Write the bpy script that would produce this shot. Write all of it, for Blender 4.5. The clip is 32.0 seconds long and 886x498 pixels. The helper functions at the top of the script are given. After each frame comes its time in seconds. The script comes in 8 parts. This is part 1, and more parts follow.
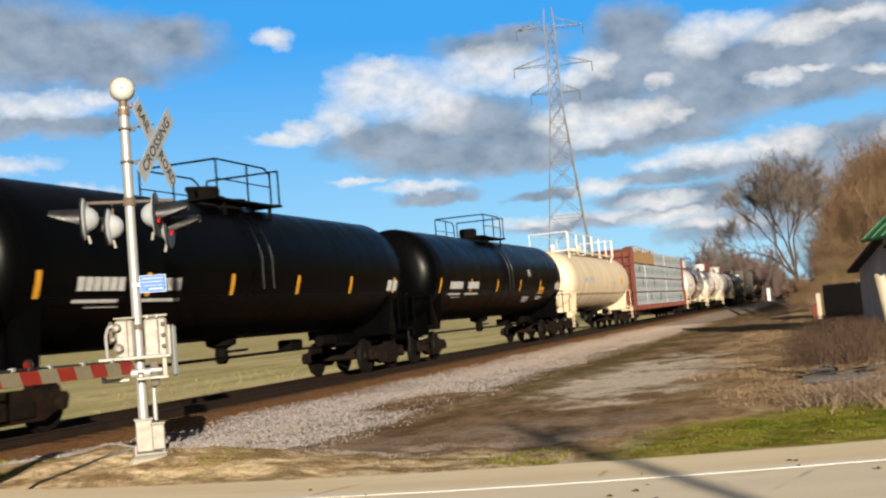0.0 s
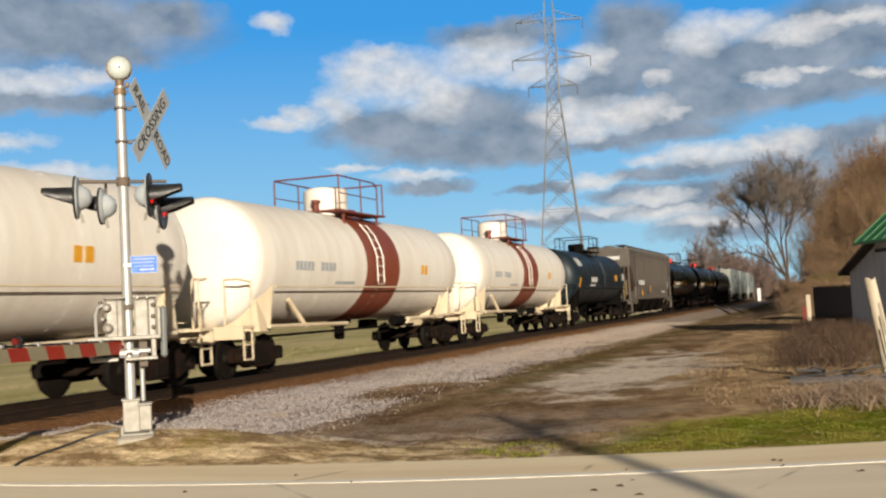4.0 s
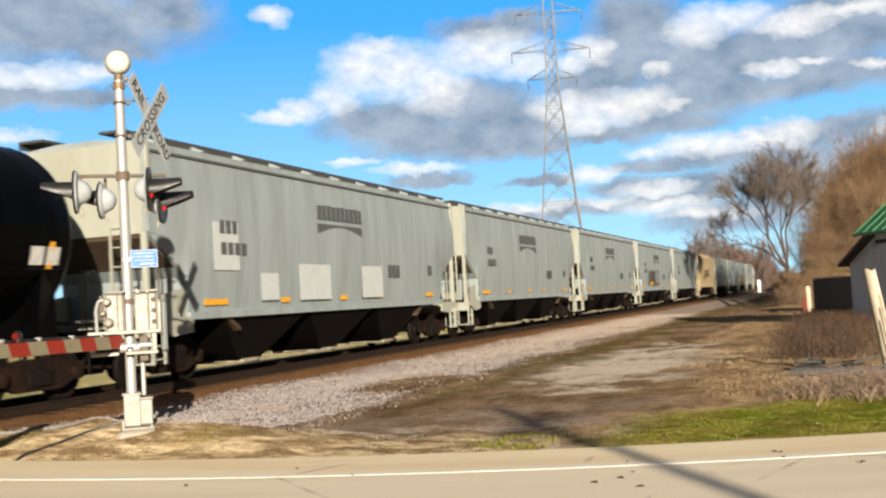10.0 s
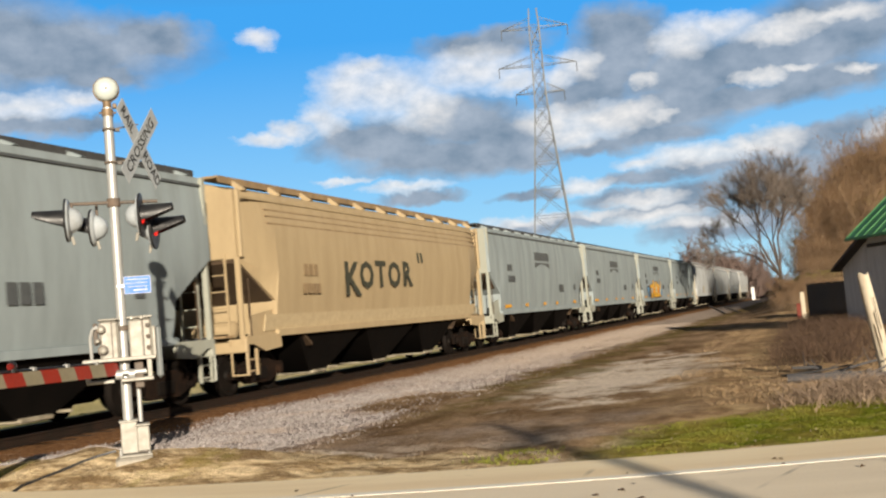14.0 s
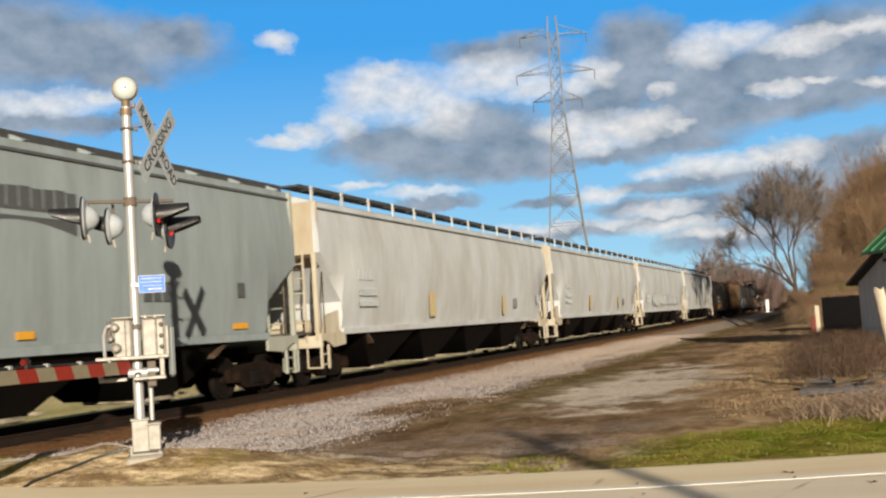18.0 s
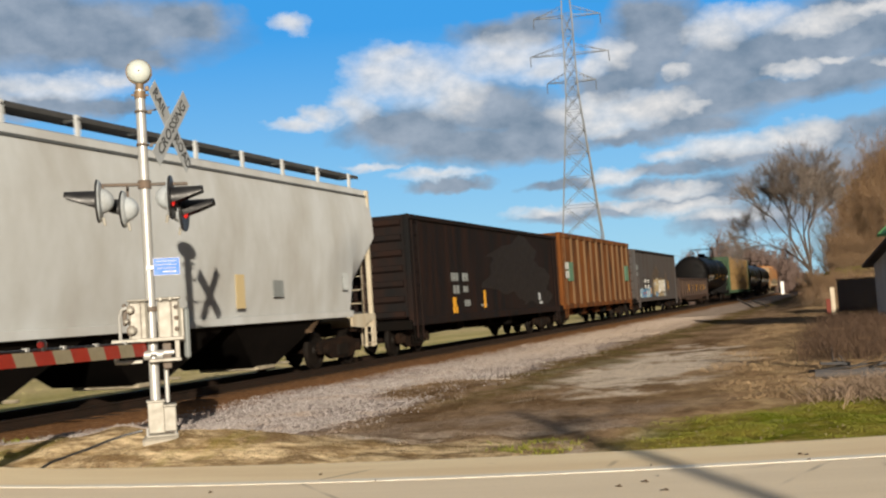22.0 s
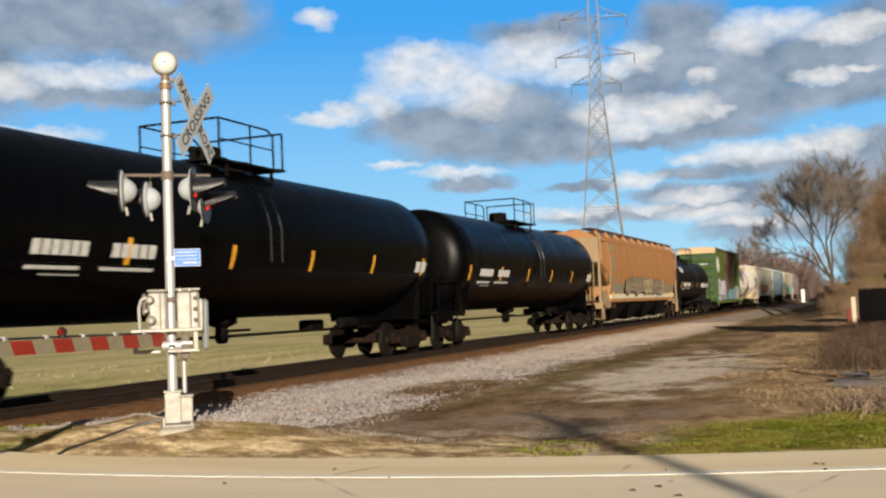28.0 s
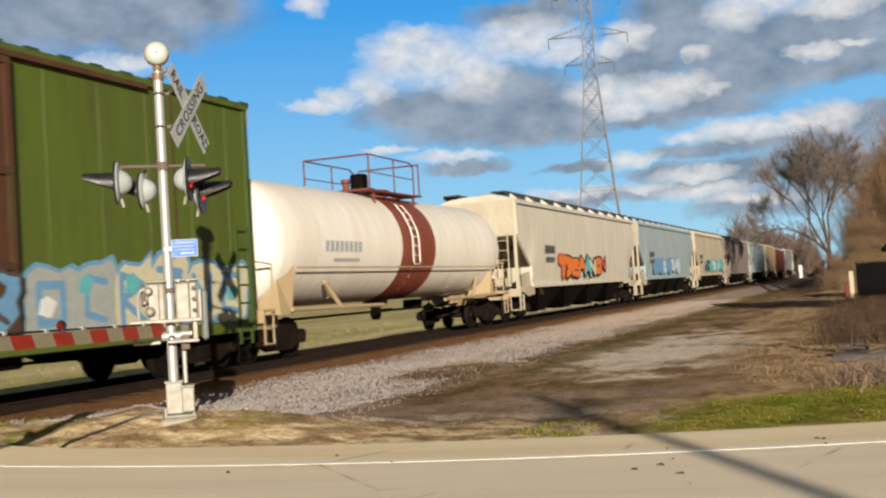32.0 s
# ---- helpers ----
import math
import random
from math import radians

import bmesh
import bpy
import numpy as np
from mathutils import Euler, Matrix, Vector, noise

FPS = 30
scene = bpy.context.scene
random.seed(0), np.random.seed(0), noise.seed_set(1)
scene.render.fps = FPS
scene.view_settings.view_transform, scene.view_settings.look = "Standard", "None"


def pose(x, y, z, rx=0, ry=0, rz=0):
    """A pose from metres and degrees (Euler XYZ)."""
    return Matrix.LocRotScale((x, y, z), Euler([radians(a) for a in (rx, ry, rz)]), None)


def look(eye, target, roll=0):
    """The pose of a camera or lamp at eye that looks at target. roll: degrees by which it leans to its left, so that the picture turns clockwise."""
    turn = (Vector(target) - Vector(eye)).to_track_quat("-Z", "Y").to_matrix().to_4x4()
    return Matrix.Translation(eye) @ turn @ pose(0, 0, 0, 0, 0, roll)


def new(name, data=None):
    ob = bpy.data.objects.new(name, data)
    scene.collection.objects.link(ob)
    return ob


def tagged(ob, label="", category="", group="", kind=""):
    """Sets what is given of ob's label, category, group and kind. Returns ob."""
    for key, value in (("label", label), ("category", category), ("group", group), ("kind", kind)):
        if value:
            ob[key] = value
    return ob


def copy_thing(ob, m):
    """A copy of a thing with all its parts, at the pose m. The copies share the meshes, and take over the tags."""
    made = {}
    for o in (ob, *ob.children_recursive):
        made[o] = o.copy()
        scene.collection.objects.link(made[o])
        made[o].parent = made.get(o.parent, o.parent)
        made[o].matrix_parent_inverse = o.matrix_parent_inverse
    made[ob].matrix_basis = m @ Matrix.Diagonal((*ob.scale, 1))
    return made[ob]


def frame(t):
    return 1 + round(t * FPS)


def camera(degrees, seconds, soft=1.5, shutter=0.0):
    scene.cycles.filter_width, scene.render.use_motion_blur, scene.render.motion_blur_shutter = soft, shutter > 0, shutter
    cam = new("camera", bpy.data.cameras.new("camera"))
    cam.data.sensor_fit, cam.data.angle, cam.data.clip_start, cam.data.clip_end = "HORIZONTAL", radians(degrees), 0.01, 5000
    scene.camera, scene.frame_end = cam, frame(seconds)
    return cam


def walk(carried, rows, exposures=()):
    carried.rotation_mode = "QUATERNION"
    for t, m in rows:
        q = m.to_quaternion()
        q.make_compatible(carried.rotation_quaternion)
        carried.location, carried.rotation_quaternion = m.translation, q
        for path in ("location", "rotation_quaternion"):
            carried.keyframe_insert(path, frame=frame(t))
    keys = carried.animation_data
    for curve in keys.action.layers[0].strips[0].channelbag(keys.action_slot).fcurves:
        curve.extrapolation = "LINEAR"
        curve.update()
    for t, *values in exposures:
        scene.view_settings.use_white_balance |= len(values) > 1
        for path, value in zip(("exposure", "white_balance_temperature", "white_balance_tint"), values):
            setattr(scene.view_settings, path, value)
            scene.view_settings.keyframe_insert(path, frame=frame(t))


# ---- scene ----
# ---------------------------------------------------------------- camera
EYE = (0.0, 0.0, 1.5)
cam = camera(45.0, 32.0, soft=2.3, shutter=0.12)

# seconds, heading to the left of +y, pitch up, lean
PATH = (
    (0, 19.68, 3.74, -4.80),
    (0.5, 19.71, 3.77, -5.17),
    (1, 20.16, 3.94, -4.59),
    (1.5, 19.89, 4.27, -4.10),
    (2, 20.20, 3.81, -2.79),
    (2.5, 19.88, 3.80, -2.67),
    (3, 19.64, 3.87, -2.98),
    (3.5, 19.46, 3.54, -3.09),
    (5.5, 18.92, 2.75, -2.51),
    (6, 18.93, 2.67, -2.39),
    (6.5, 18.76, 2.93, -2.74),
    (7, 19.14, 3.03, -2.60),
    (7.5, 18.85, 3.00, -2.85),
    (8, 19.10, 2.56, -3.27),
    (8.5, 18.94, 2.57, -3.18),
    (9, 19.06, 2.50, -3.03),
    (9.5, 19.16, 2.50, -3.22),
    (10, 19.34, 2.80, -3.25),
    (10.5, 19.39, 3.05, -3.42),
    (11, 19.13, 3.08, -3.50),
    (11.5, 19.28, 3.06, -3.50),
    (12, 18.99, 3.58, -3.73),
    (12.5, 18.99, 3.25, -3.41),
    (13, 19.07, 3.49, -3.74),
    (13.5, 18.98, 3.68, -4.35),
    (14, 18.91, 3.68, -5.01),
    (14.5, 19.03, 3.64, -5.00),
    (16.5, 19.39, 3.47, -4.97),
    (17, 19.69, 3.86, -4.74),
    (17.5, 19.92, 4.03, -4.16),
    (18, 19.64, 4.03, -3.76),
    (18.5, 19.86, 3.87, -3.39),
    (19, 19.99, 3.83, -3.53),
    (19.5, 19.88, 3.48, -3.61),
    (20, 19.85, 3.44, -3.52),
    (20.5, 19.76, 3.82, -3.72),
    (21, 20.09, 3.64, -3.75),
    (21.5, 20.24, 3.11, -3.74),
    (22, 20.44, 3.13, -3.80),
    (22.5, 20.49, 3.34, -3.19),
    (23, 20.61, 3.56, -2.98),
    (23.5, 20.72, 3.87, -3.07),
    (24, 20.54, 4.09, -3.12),
    (24.5, 20.80, 4.02, -3.31),
    (25, 20.59, 3.99, -3.43),
    (25.5, 20.54, 3.93, -3.39),
    (27.5, 21.14, 3.41, -2.13),
    (28, 21.50, 3.10, -2.19),
    (28.5, 22.22, 3.55, -2.27),
    (29, 22.35, 3.66, -3.21),
    (29.5, 21.94, 3.49, -3.29),
    (30, 21.90, 3.06, -3.18),
    (30.5, 22.10, 2.89, -2.99),
    (31, 21.92, 2.87, -2.99),
    (31.5, 21.62, 2.65, -3.10),
    (32, 21.40, 2.25, -3.58),
)


def heading(yaw, pitch):
    a, b = radians(yaw), radians(pitch)
    return Vector((-math.sin(a) * math.cos(b), math.cos(a) * math.cos(b), math.sin(b)))


walk(cam, [(t, look(EYE, Vector(EYE) + heading(yaw, pitch) * 10, lean)) for t, yaw, pitch, lean in PATH],
     exposures=((0.0, 0.84), (1.0, 0.86), (2.0, 0.72), (3.0, 0.64), (6.0, 0.60), (7.0, 0.80), (8.0, 0.98), (9.0, 1.06), (10.0, 1.08), (11.0, 0.96), (12.0, 0.90), (13.0, 0.88), (14.0, 0.83), (17.0, 0.75), (20.0, 0.70), (22.0, 0.68), (24.0, 0.82), (26.0, 0.80), (28.0, 0.80), (29.0, 0.82), (30.0, 0.74), (31.0, 0.74), (32.0, 0.68)))

# ---------------------------------------------------------------- sun and sky
SUN_EL, SUN_AZ = 12.5, 30.5      # the light travels to SUN_AZ left of +y
SUN_DIR = heading(SUN_AZ, -SUN_EL)
sun = new("sun", bpy.data.lights.new("sun", "SUN"))
sun.data.energy, sun.data.angle, sun.data.color = 5.0, radians(0.4), (1.0, 0.88, 0.71)
sun.matrix_world = look((60, -80, 40), Vector((60, -80, 40)) + SUN_DIR)

# clouds as azimuth (to the left of +y), elevation, half width, half height, in degrees
WHITE_A = (
    (40.0, 12.33, 3.21, 0.56),
    (37.1, 12.65, 1.28, 0.4),
    (27.8, 15.36, 0.99, 0.47),
    (23.2, 12.62, 1.73, 1.25),
    (21.2, 12.38, 2.39, 1.31),
    (24.6, 11.14, 1.13, 0.78),
    (19.4, 11.55, 1.65, 1.35),
    (27.8, 10.22, 1.34, 0.3),
    (26.5, 10.56, 1.01, 0.39),
    (22.7, 13.48, 1.49, 0.59),
    (16.4, 13.0, 2.83, 1.01),
    (14.3, 12.18, 1.43, 0.6),
    (10.9, 12.72, 1.12, 0.71),
    (12.0, 12.17, 0.89, 0.53),
    (5.2, 13.36, 1.45, 0.92),
)
WHITE_B = (
    (3.3, 13.7, 1.72, 0.63),
    (7.3, 11.52, 0.64, 0.38),
    (1.5, 10.83, 1.2, 0.31),
    (0.5, 13.01, 1.98, 0.51),
    (-2.3, 13.33, 2.08, 0.33),
    (12.4, 9.9, 1.73, 0.72),
    (10.0, 9.65, 2.61, 0.77),
    (8.5, 9.93, 1.42, 0.59),
    (11.2, 9.09, 1.49, 0.54),
    (6.9, 9.61, 0.82, 0.29),
    (5.2, 7.35, 3.28, 0.5),
    (2.3, 7.54, 1.44, 0.46),
    (0.9, 7.51, 1.32, 0.69),
    (8.1, 7.24, 1.36, 0.27),
    (11.1, 6.29, 1.44, 0.39),
    (7.9, 5.28, 1.78, 0.36),
)
WHITE_C = (
    (7.4, 4.4, 2.25, 0.36),
    (10.3, 4.76, 1.08, 0.24),
    (14.2, 4.76, 2.47, 0.27),
    (20.6, 7.13, 1.87, 0.27),
    (23.9, 7.72, 1.5, 0.18),
    (5.4, 3.84, 2.06, 0.35),
    (-0.4, 10.99, 0.85, 0.17),
    (-3.1, 10.54, 0.83, 0.22),
    (44.6, 11.82, 2.42, 0.65),
    (43.2, 9.41, 3.29, 0.38),
    (-5.4, 7.4, 1.92, 0.6),
    (39.8, 7.76, 3.13, 0.57),
    (41.2, 5.52, 1.42, 0.40),
    (34.9, 5.11, 1.71, 0.26),
    (44.1, 7.42, 2.28, 0.63),
)
GREY_A = (
    (39.1, 14.99, 6.67, 1.72),
    (42.5, 15.38, 5.42, 2.22),
    (33.4, 15.6, 2.43, 0.97),
    (36.1, 13.73, 2.27, 0.63),
    (40.5, 11.32, 3.34, 0.56),
    (37.0, 11.36, 1.71, 0.34),
    (21.8, 9.71, 3.45, 1.02),
    (19.4, 8.69, 3.61, 0.9),
    (23.3, 10.02, 1.8, 0.6),
    (16.7, 8.41, 3.91, 0.9),
    (17.2, 10.24, 3.0, 1.26),
    (14.5, 9.17, 2.7, 1.14),
    (15.7, 14.32, 2.96, 0.65),
    (13.7, 8.06, 1.8, 0.6),
)
GREY_B = (
    (9.5, 11.73, 1.83, 1.42),
    (8.3, 13.06, 2.34, 1.46),
    (4.6, 11.52, 4.35, 1.51),
    (0.6, 11.77, 5.11, 1.31),
    (-2.2, 12.64, 3.62, 1.72),
    (8.5, 14.23, 2.04, 1.17),
    (6.4, 9.83, 4.4, 1.11),
    (2.7, 9.88, 4.33, 0.63),
    (7.1, 8.63, 2.8, 0.53),
    (10.2, 8.31, 2.09, 0.42),
    (-1.4, 10.3, 3.37, 0.79),
    (11.1, 10.98, 1.78, 0.89),
)
GREY_C = (
    (-0.7, 7.24, 3.69, 0.8),
    (3.8, 6.67, 3.79, 0.41),
    (-2.1, 7.6, 2.53, 0.62),
    (8.1, 6.45, 2.08, 0.36),
    (13.8, 6.12, 1.81, 0.24),
    (5.3, 5.42, 2.06, 0.59),
    (9.1, 5.48, 2.09, 0.36),
    (6.8, 4.71, 3.55, 0.41),
    (12.7, 4.48, 3.31, 0.36),
    (19.9, 6.55, 1.99, 0.3),
    (0.5, 5.93, 4.01, 0.86),
    (4.0, 3.62, 3.51, 0.76),
    (45.4, 12.59, 3.21, 2.14),
    (38.5, 6.30, 4.27, 0.51),
    (40.2, 4.86, 5.12, 0.74),
    (33.8, 4.63, 2.85, 0.63),
    (44.6, 6.10, 3.41, 0.85),
)


class Nodes:
    """Short hand for a node tree."""

    def __init__(self, tree):
        self.t = tree
        tree.nodes.clear()

    def n(self, kind, ins=None, operation="", data_type="", use_clamp=False):
        node = self.t.nodes.new(kind)
        if operation:
            node.operation = operation
        if data_type:
            node.data_type = data_type
        if use_clamp:
            node.use_clamp = True
        for key, value in (ins or {}).items():
            self.put(node.inputs[key], value)
        return node

    def put(self, socket, value):
        if isinstance(value, bpy.types.NodeSocket):
            self.t.links.new(value, socket)
        elif isinstance(value, (tuple, list)) and len(value) == 3 and socket.type == "RGBA":
            socket.default_value = (*value, 1)
        else:
            socket.default_value = value

    def m(self, op, a, b=0.0, clamp=False):
        return self.n("ShaderNodeMath", operation=op, use_clamp=clamp, ins={0: a, 1: b}).outputs[0]

    def mix(self, fac, a, b):
        node = self.n("ShaderNodeMix", data_type="RGBA")
        for i, v in ((0, fac), (6, a), (7, b)):
            self.put(node.inputs[i], v)
        return node.outputs[2]

    def ramp(self, fac, lo, hi):
        return self.n("ShaderNodeMapRange", ins={0: fac, 1: lo, 2: hi, 3: 0.0, 4: 1.0}).outputs[0]

    def noise(self, vec, scale, detail=4.0, rough=0.55):
        return self.n("ShaderNodeTexNoise", ins={"Vector": vec, "Scale": scale, "Detail": detail, "Roughness": rough}).outputs["Fac"]

    def scaled(self, vec, s):
        return self.n("ShaderNodeMapping", ins={"Vector": vec, "Scale": s}).outputs[0]


def make_world():
    world = bpy.data.worlds.new("sky")
    scene.world = world
    world.use_nodes = True
    k = Nodes(world.node_tree)
    way = k.n("ShaderNodeTexCoord").outputs["Generated"]
    part_xyz = k.n("ShaderNodeSeparateXYZ", ins={0: way})
    x, y, z = part_xyz.outputs
    az = k.m("MULTIPLY", k.m("ARCTAN2", k.m("MULTIPLY", x, -1.0), y), 57.2958)
    el = k.m("MULTIPLY", k.m("ARCSINE", z), 57.2958)
    # billows
    flat = k.n("ShaderNodeCombineXYZ", ins={0: k.m("MULTIPLY", az, 0.7), 1: el}).outputs[0]
    n1 = k.m("SUBTRACT", k.noise(flat, 0.75, 8.0, 0.57), 0.5)
    n2 = k.m("SUBTRACT", k.noise(k.n("ShaderNodeVectorMath", operation="ADD", ins={0: flat, 1: (31.0, 17.0, 5.0)}).outputs[0], 0.8, 8.0, 0.57), 0.5)
    azw = k.m("ADD", az, k.m("MULTIPLY", n1, 2.6))
    elw = k.m("ADD", el, k.m("MULTIPLY", n2, 1.5))

    def field(rows):
        total = None
        for a, e, ra, re in rows:
            u = k.m("MULTIPLY", k.m("SUBTRACT", azw, a), 1 / ra)
            v = k.m("MULTIPLY", k.m("SUBTRACT", elw, e), 1 / re)
            q = k.m("SUBTRACT", 1.0, k.m("ADD", k.m("MULTIPLY", u, u), k.m("MULTIPLY", v, v)))
            total = q if total is None else k.n("ShaderNodeMath", operation="SMOOTH_MAX", ins={0: total, 1: q, 2: 0.3}).outputs[0]
        return total

    air = k.n("ShaderNodeTexSky")
    air.sky_type, air.sun_disc = "NISHITA", False
    air.sun_elevation, air.sun_rotation = radians(SUN_EL), radians(180 - SUN_AZ)
    air.air_density, air.dust_density, air.ozone_density = 1.0, 0.3, 2.5
    sky = air.outputs[0]
    # the air's own blue, deeper overhead and hazy low down
    depth = k.ramp(el, 1.0, 15.0)
    blue = k.mix(0.8, sky, k.mix(depth, (4.6, 9.0, 12.0), (0.35, 4.6, 11.4)))
    # unseen cover overhead and all round, added darker and denser to cut skylight
    rest = k.ramp(k.noise(k.scaled(way, (2.0, 2.0, 4.0)), 1.0, 5.0), 0.24, 0.42)
    away = k.m("MAXIMUM", k.ramp(k.m("ABSOLUTE", k.m("SUBTRACT", az, 18.0)), 26.0, 34.0), k.ramp(el, 17.0, 24.0))
    rest = k.m("MULTIPLY", rest, away)
    join = lambda a, b: k.n("ShaderNodeMath", operation="SMOOTH_MAX", ins={0: a, 1: b, 2: 0.3}).outputs[0]
    grey = k.ramp(join(join(field(GREY_A), field(GREY_B)), field(GREY_C)), -1.15, 0.55)
    white = k.ramp(join(join(field(WHITE_A), field(WHITE_B)), field(WHITE_C)), -1.0, 1.25)
    body = k.noise(flat, 0.6, 5.0, 0.55)
    billow = k.noise(flat, 1.7, 5.0, 0.6)
    grey_tone = k.mix(k.ramp(body, 0.30, 0.72), (2.2, 3.0, 4.0), (4.8, 5.5, 6.5))
    white_tone = k.mix(k.ramp(billow, 0.28, 0.66), (7.3, 7.7, 8.2), (10.8, 10.5, 10.2))
    out = k.mix(k.m("MULTIPLY", grey, 0.95), blue, grey_tone)
    out = k.mix(k.m("MULTIPLY", white, 0.97), out, white_tone)
    out = k.mix(k.m("MULTIPLY", rest, 0.96), out, k.mix(k.ramp(body, 0.32, 0.68), (0.85, 0.95, 1.15), (1.4, 1.45, 1.55)))
    back = k.n("ShaderNodeBackground", ins={"Color": out, "Strength": 0.05})
    k.t.links.new(back.outputs[0], k.n("ShaderNodeOutputWorld").inputs[0])


make_world()

# ---------------------------------------------------------------- materials
MATS = {}


def surface(name, base, other=None, amount=0.5, scale=2.0, stretch=(1, 1, 1), rough=0.6, metal=0.0, fine=18.0, fine_amount=0.25,
            bump=0.15, stain=None, stain_amount=0.0, stain_scale=0.7, world_space=False, spec=0.4, rough_var=0.15):
    """Two scales of wear over a base colour, fine relief, and stains with edges of their own."""
    if name in MATS:
        return MATS[name]
    mat = bpy.data.materials.new(name)
    mat.use_nodes = True
    k = Nodes(mat.node_tree)
    geo = k.n("ShaderNodeNewGeometry").outputs["Position"] if world_space else k.n("ShaderNodeTexCoord").outputs["Object"]
    rnd = k.n("ShaderNodeObjectInfo").outputs["Random"]
    vec = k.n("ShaderNodeVectorMath", operation="ADD", ins={0: geo, 1: k.n("ShaderNodeCombineXYZ", ins={0: 0.0, 1: k.m("MULTIPLY", rnd, 0.0 if world_space else 37.0)}).outputs[0]}).outputs[0]
    vec = k.scaled(vec, stretch)
    other = other or tuple(c * 0.6 for c in base)
    big = k.ramp(k.noise(vec, scale, 5.0, 0.6), 0.35, 0.7)
    small = k.noise(vec, fine, 3.0, 0.6)
    colour = k.mix(k.m("MULTIPLY", big, amount), base, other)
    dark = tuple(c * 0.45 for c in base)
    colour = k.mix(k.m("MULTIPLY", k.ramp(small, 0.45, 0.75), fine_amount), colour, dark)
    if stain:
        mask = k.ramp(k.noise(vec, stain_scale, 6.0, 0.7), 0.52, 0.66)
        colour = k.mix(k.m("MULTIPLY", mask, stain_amount), colour, stain)
    roughness = k.m("ADD", rough - rough_var / 2, k.m("MULTIPLY", big, rough_var))
    shader = k.n("ShaderNodeBsdfPrincipled", ins={"Base Color": colour, "Roughness": roughness, "Metallic": metal, "Specular IOR Level": spec})
    if bump:
        k.t.links.new(k.n("ShaderNodeBump", ins={"Strength": bump, "Distance": 0.02, "Height": small}).outputs[0], shader.inputs["Normal"])
    k.t.links.new(shader.outputs[0], k.n("ShaderNodeOutputMaterial").inputs[0])
    MATS[name] = mat
    return mat


def stone_material():
    """Ballast: every stone has a tone of its own, pale, pinkish or dark."""
    mat = bpy.data.materials.new("ballast_stone")
    mat.use_nodes = True
    k = Nodes(mat.node_tree)
    geo = k.n("ShaderNodeNewGeometry")
    own = geo.outputs["Random Per Island"]
    col = k.mix(k.ramp(own, 0.0, 0.7), (0.14, 0.122, 0.115), (0.285, 0.255, 0.243))
    col = k.mix(k.ramp(own, 0.86, 1.0), col, (0.42, 0.385, 0.375))
    patch = k.noise(geo.outputs["Position"], 0.8, 4.0, 0.6)
    col = k.mix(k.m("MULTIPLY", k.ramp(patch, 0.52, 0.68), 0.55), col, (0.22, 0.155, 0.11))
    _, far_y, _ = k.n("ShaderNodeSeparateXYZ", ins={0: geo.outputs["Position"]}).outputs
    col = k.mix(k.m("MULTIPLY", k.ramp(far_y, 20.0, 42.0), 0.55), col, (0.36, 0.28, 0.21))
    shader = k.n("ShaderNodeBsdfPrincipled", ins={"Base Color": col, "Roughness": 0.95, "Specular IOR Level": 0.15})
    k.t.links.new(shader.outputs[0], k.n("ShaderNodeOutputMaterial").inputs[0])
    return mat


def glowing(name, colour, strength):
    mat = bpy.data.materials.new(name)
    mat.use_nodes = True
    shader = mat.node_tree.nodes["Principled BSDF"]
    shader.inputs["Base Color"].default_value = (*colour, 1)
    shader.inputs["Roughness"].default_value = 0.25
    shader.inputs["Emission Color"].default_value = (*colour, 1)
    shader.inputs["Emission Strength"].default_value = strength
    return mat


def paint(name, base, dirt=(0.16, 0.11, 0.07), dirty=0.35, rough=0.5, streak=2.2, fine_amount=0.15, metal=0.0, spec=0.5):
    """Car paint with streaks that run down the sides."""
    return surface(name, base, other=dirt, amount=dirty, scale=1.1, stretch=(1, streak, 0.35), rough=rough, fine=14.0,
                   fine_amount=fine_amount, bump=0.04, metal=metal, spec=spec)


BLACK = paint("black_tank_paint", (0.0008, 0.0009, 0.0012), (0.0022, 0.0019, 0.0017), 0.5, 0.34, spec=0.07)
BLACK_DULL = paint("black_dull_paint", (0.0055, 0.0055, 0.006), (0.007, 0.0052, 0.004), 0.6, 0.5, spec=0.08)
TEAL = paint("dark_teal_paint", (0.012, 0.020, 0.027), (0.009, 0.011, 0.014), 0.5, 0.45, spec=0.15)
CREAM = paint("cream_paint", (0.62, 0.53, 0.38), (0.33, 0.21, 0.10), 0.5, 0.5)
WHITE = paint("white_paint", (0.72, 0.69, 0.63), (0.46, 0.36, 0.25), 0.35, 0.45)
OFFWHITE = paint("white_hopper_paint", (0.44, 0.462, 0.47), (0.27, 0.255, 0.225), 0.65, 0.6, streak=0.9, fine_amount=0.08)
ENDCREAM = paint("cream_end_paint", (0.43, 0.395, 0.31), (0.24, 0.16, 0.075), 0.6, 0.6)
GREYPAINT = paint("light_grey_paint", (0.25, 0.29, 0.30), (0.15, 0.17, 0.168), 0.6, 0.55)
# paler, warmer grey than the sides: sun on the ends put into the colour
GREYEND = paint("sunlit_grey_end_paint", (0.31, 0.32, 0.275), (0.18, 0.17, 0.12), 0.4, 0.55)
BROWNGREY = paint("brown_grey_paint", (0.09, 0.078, 0.066), (0.052, 0.038, 0.027), 0.65, 0.7)
TAN = paint("tan_hopper_paint", (0.36, 0.275, 0.16), (0.24, 0.175, 0.095), 0.45, 0.6)
ORANGE = paint("faded_orange_paint", (0.31, 0.135, 0.040), (0.19, 0.10, 0.042), 0.7, 0.7)
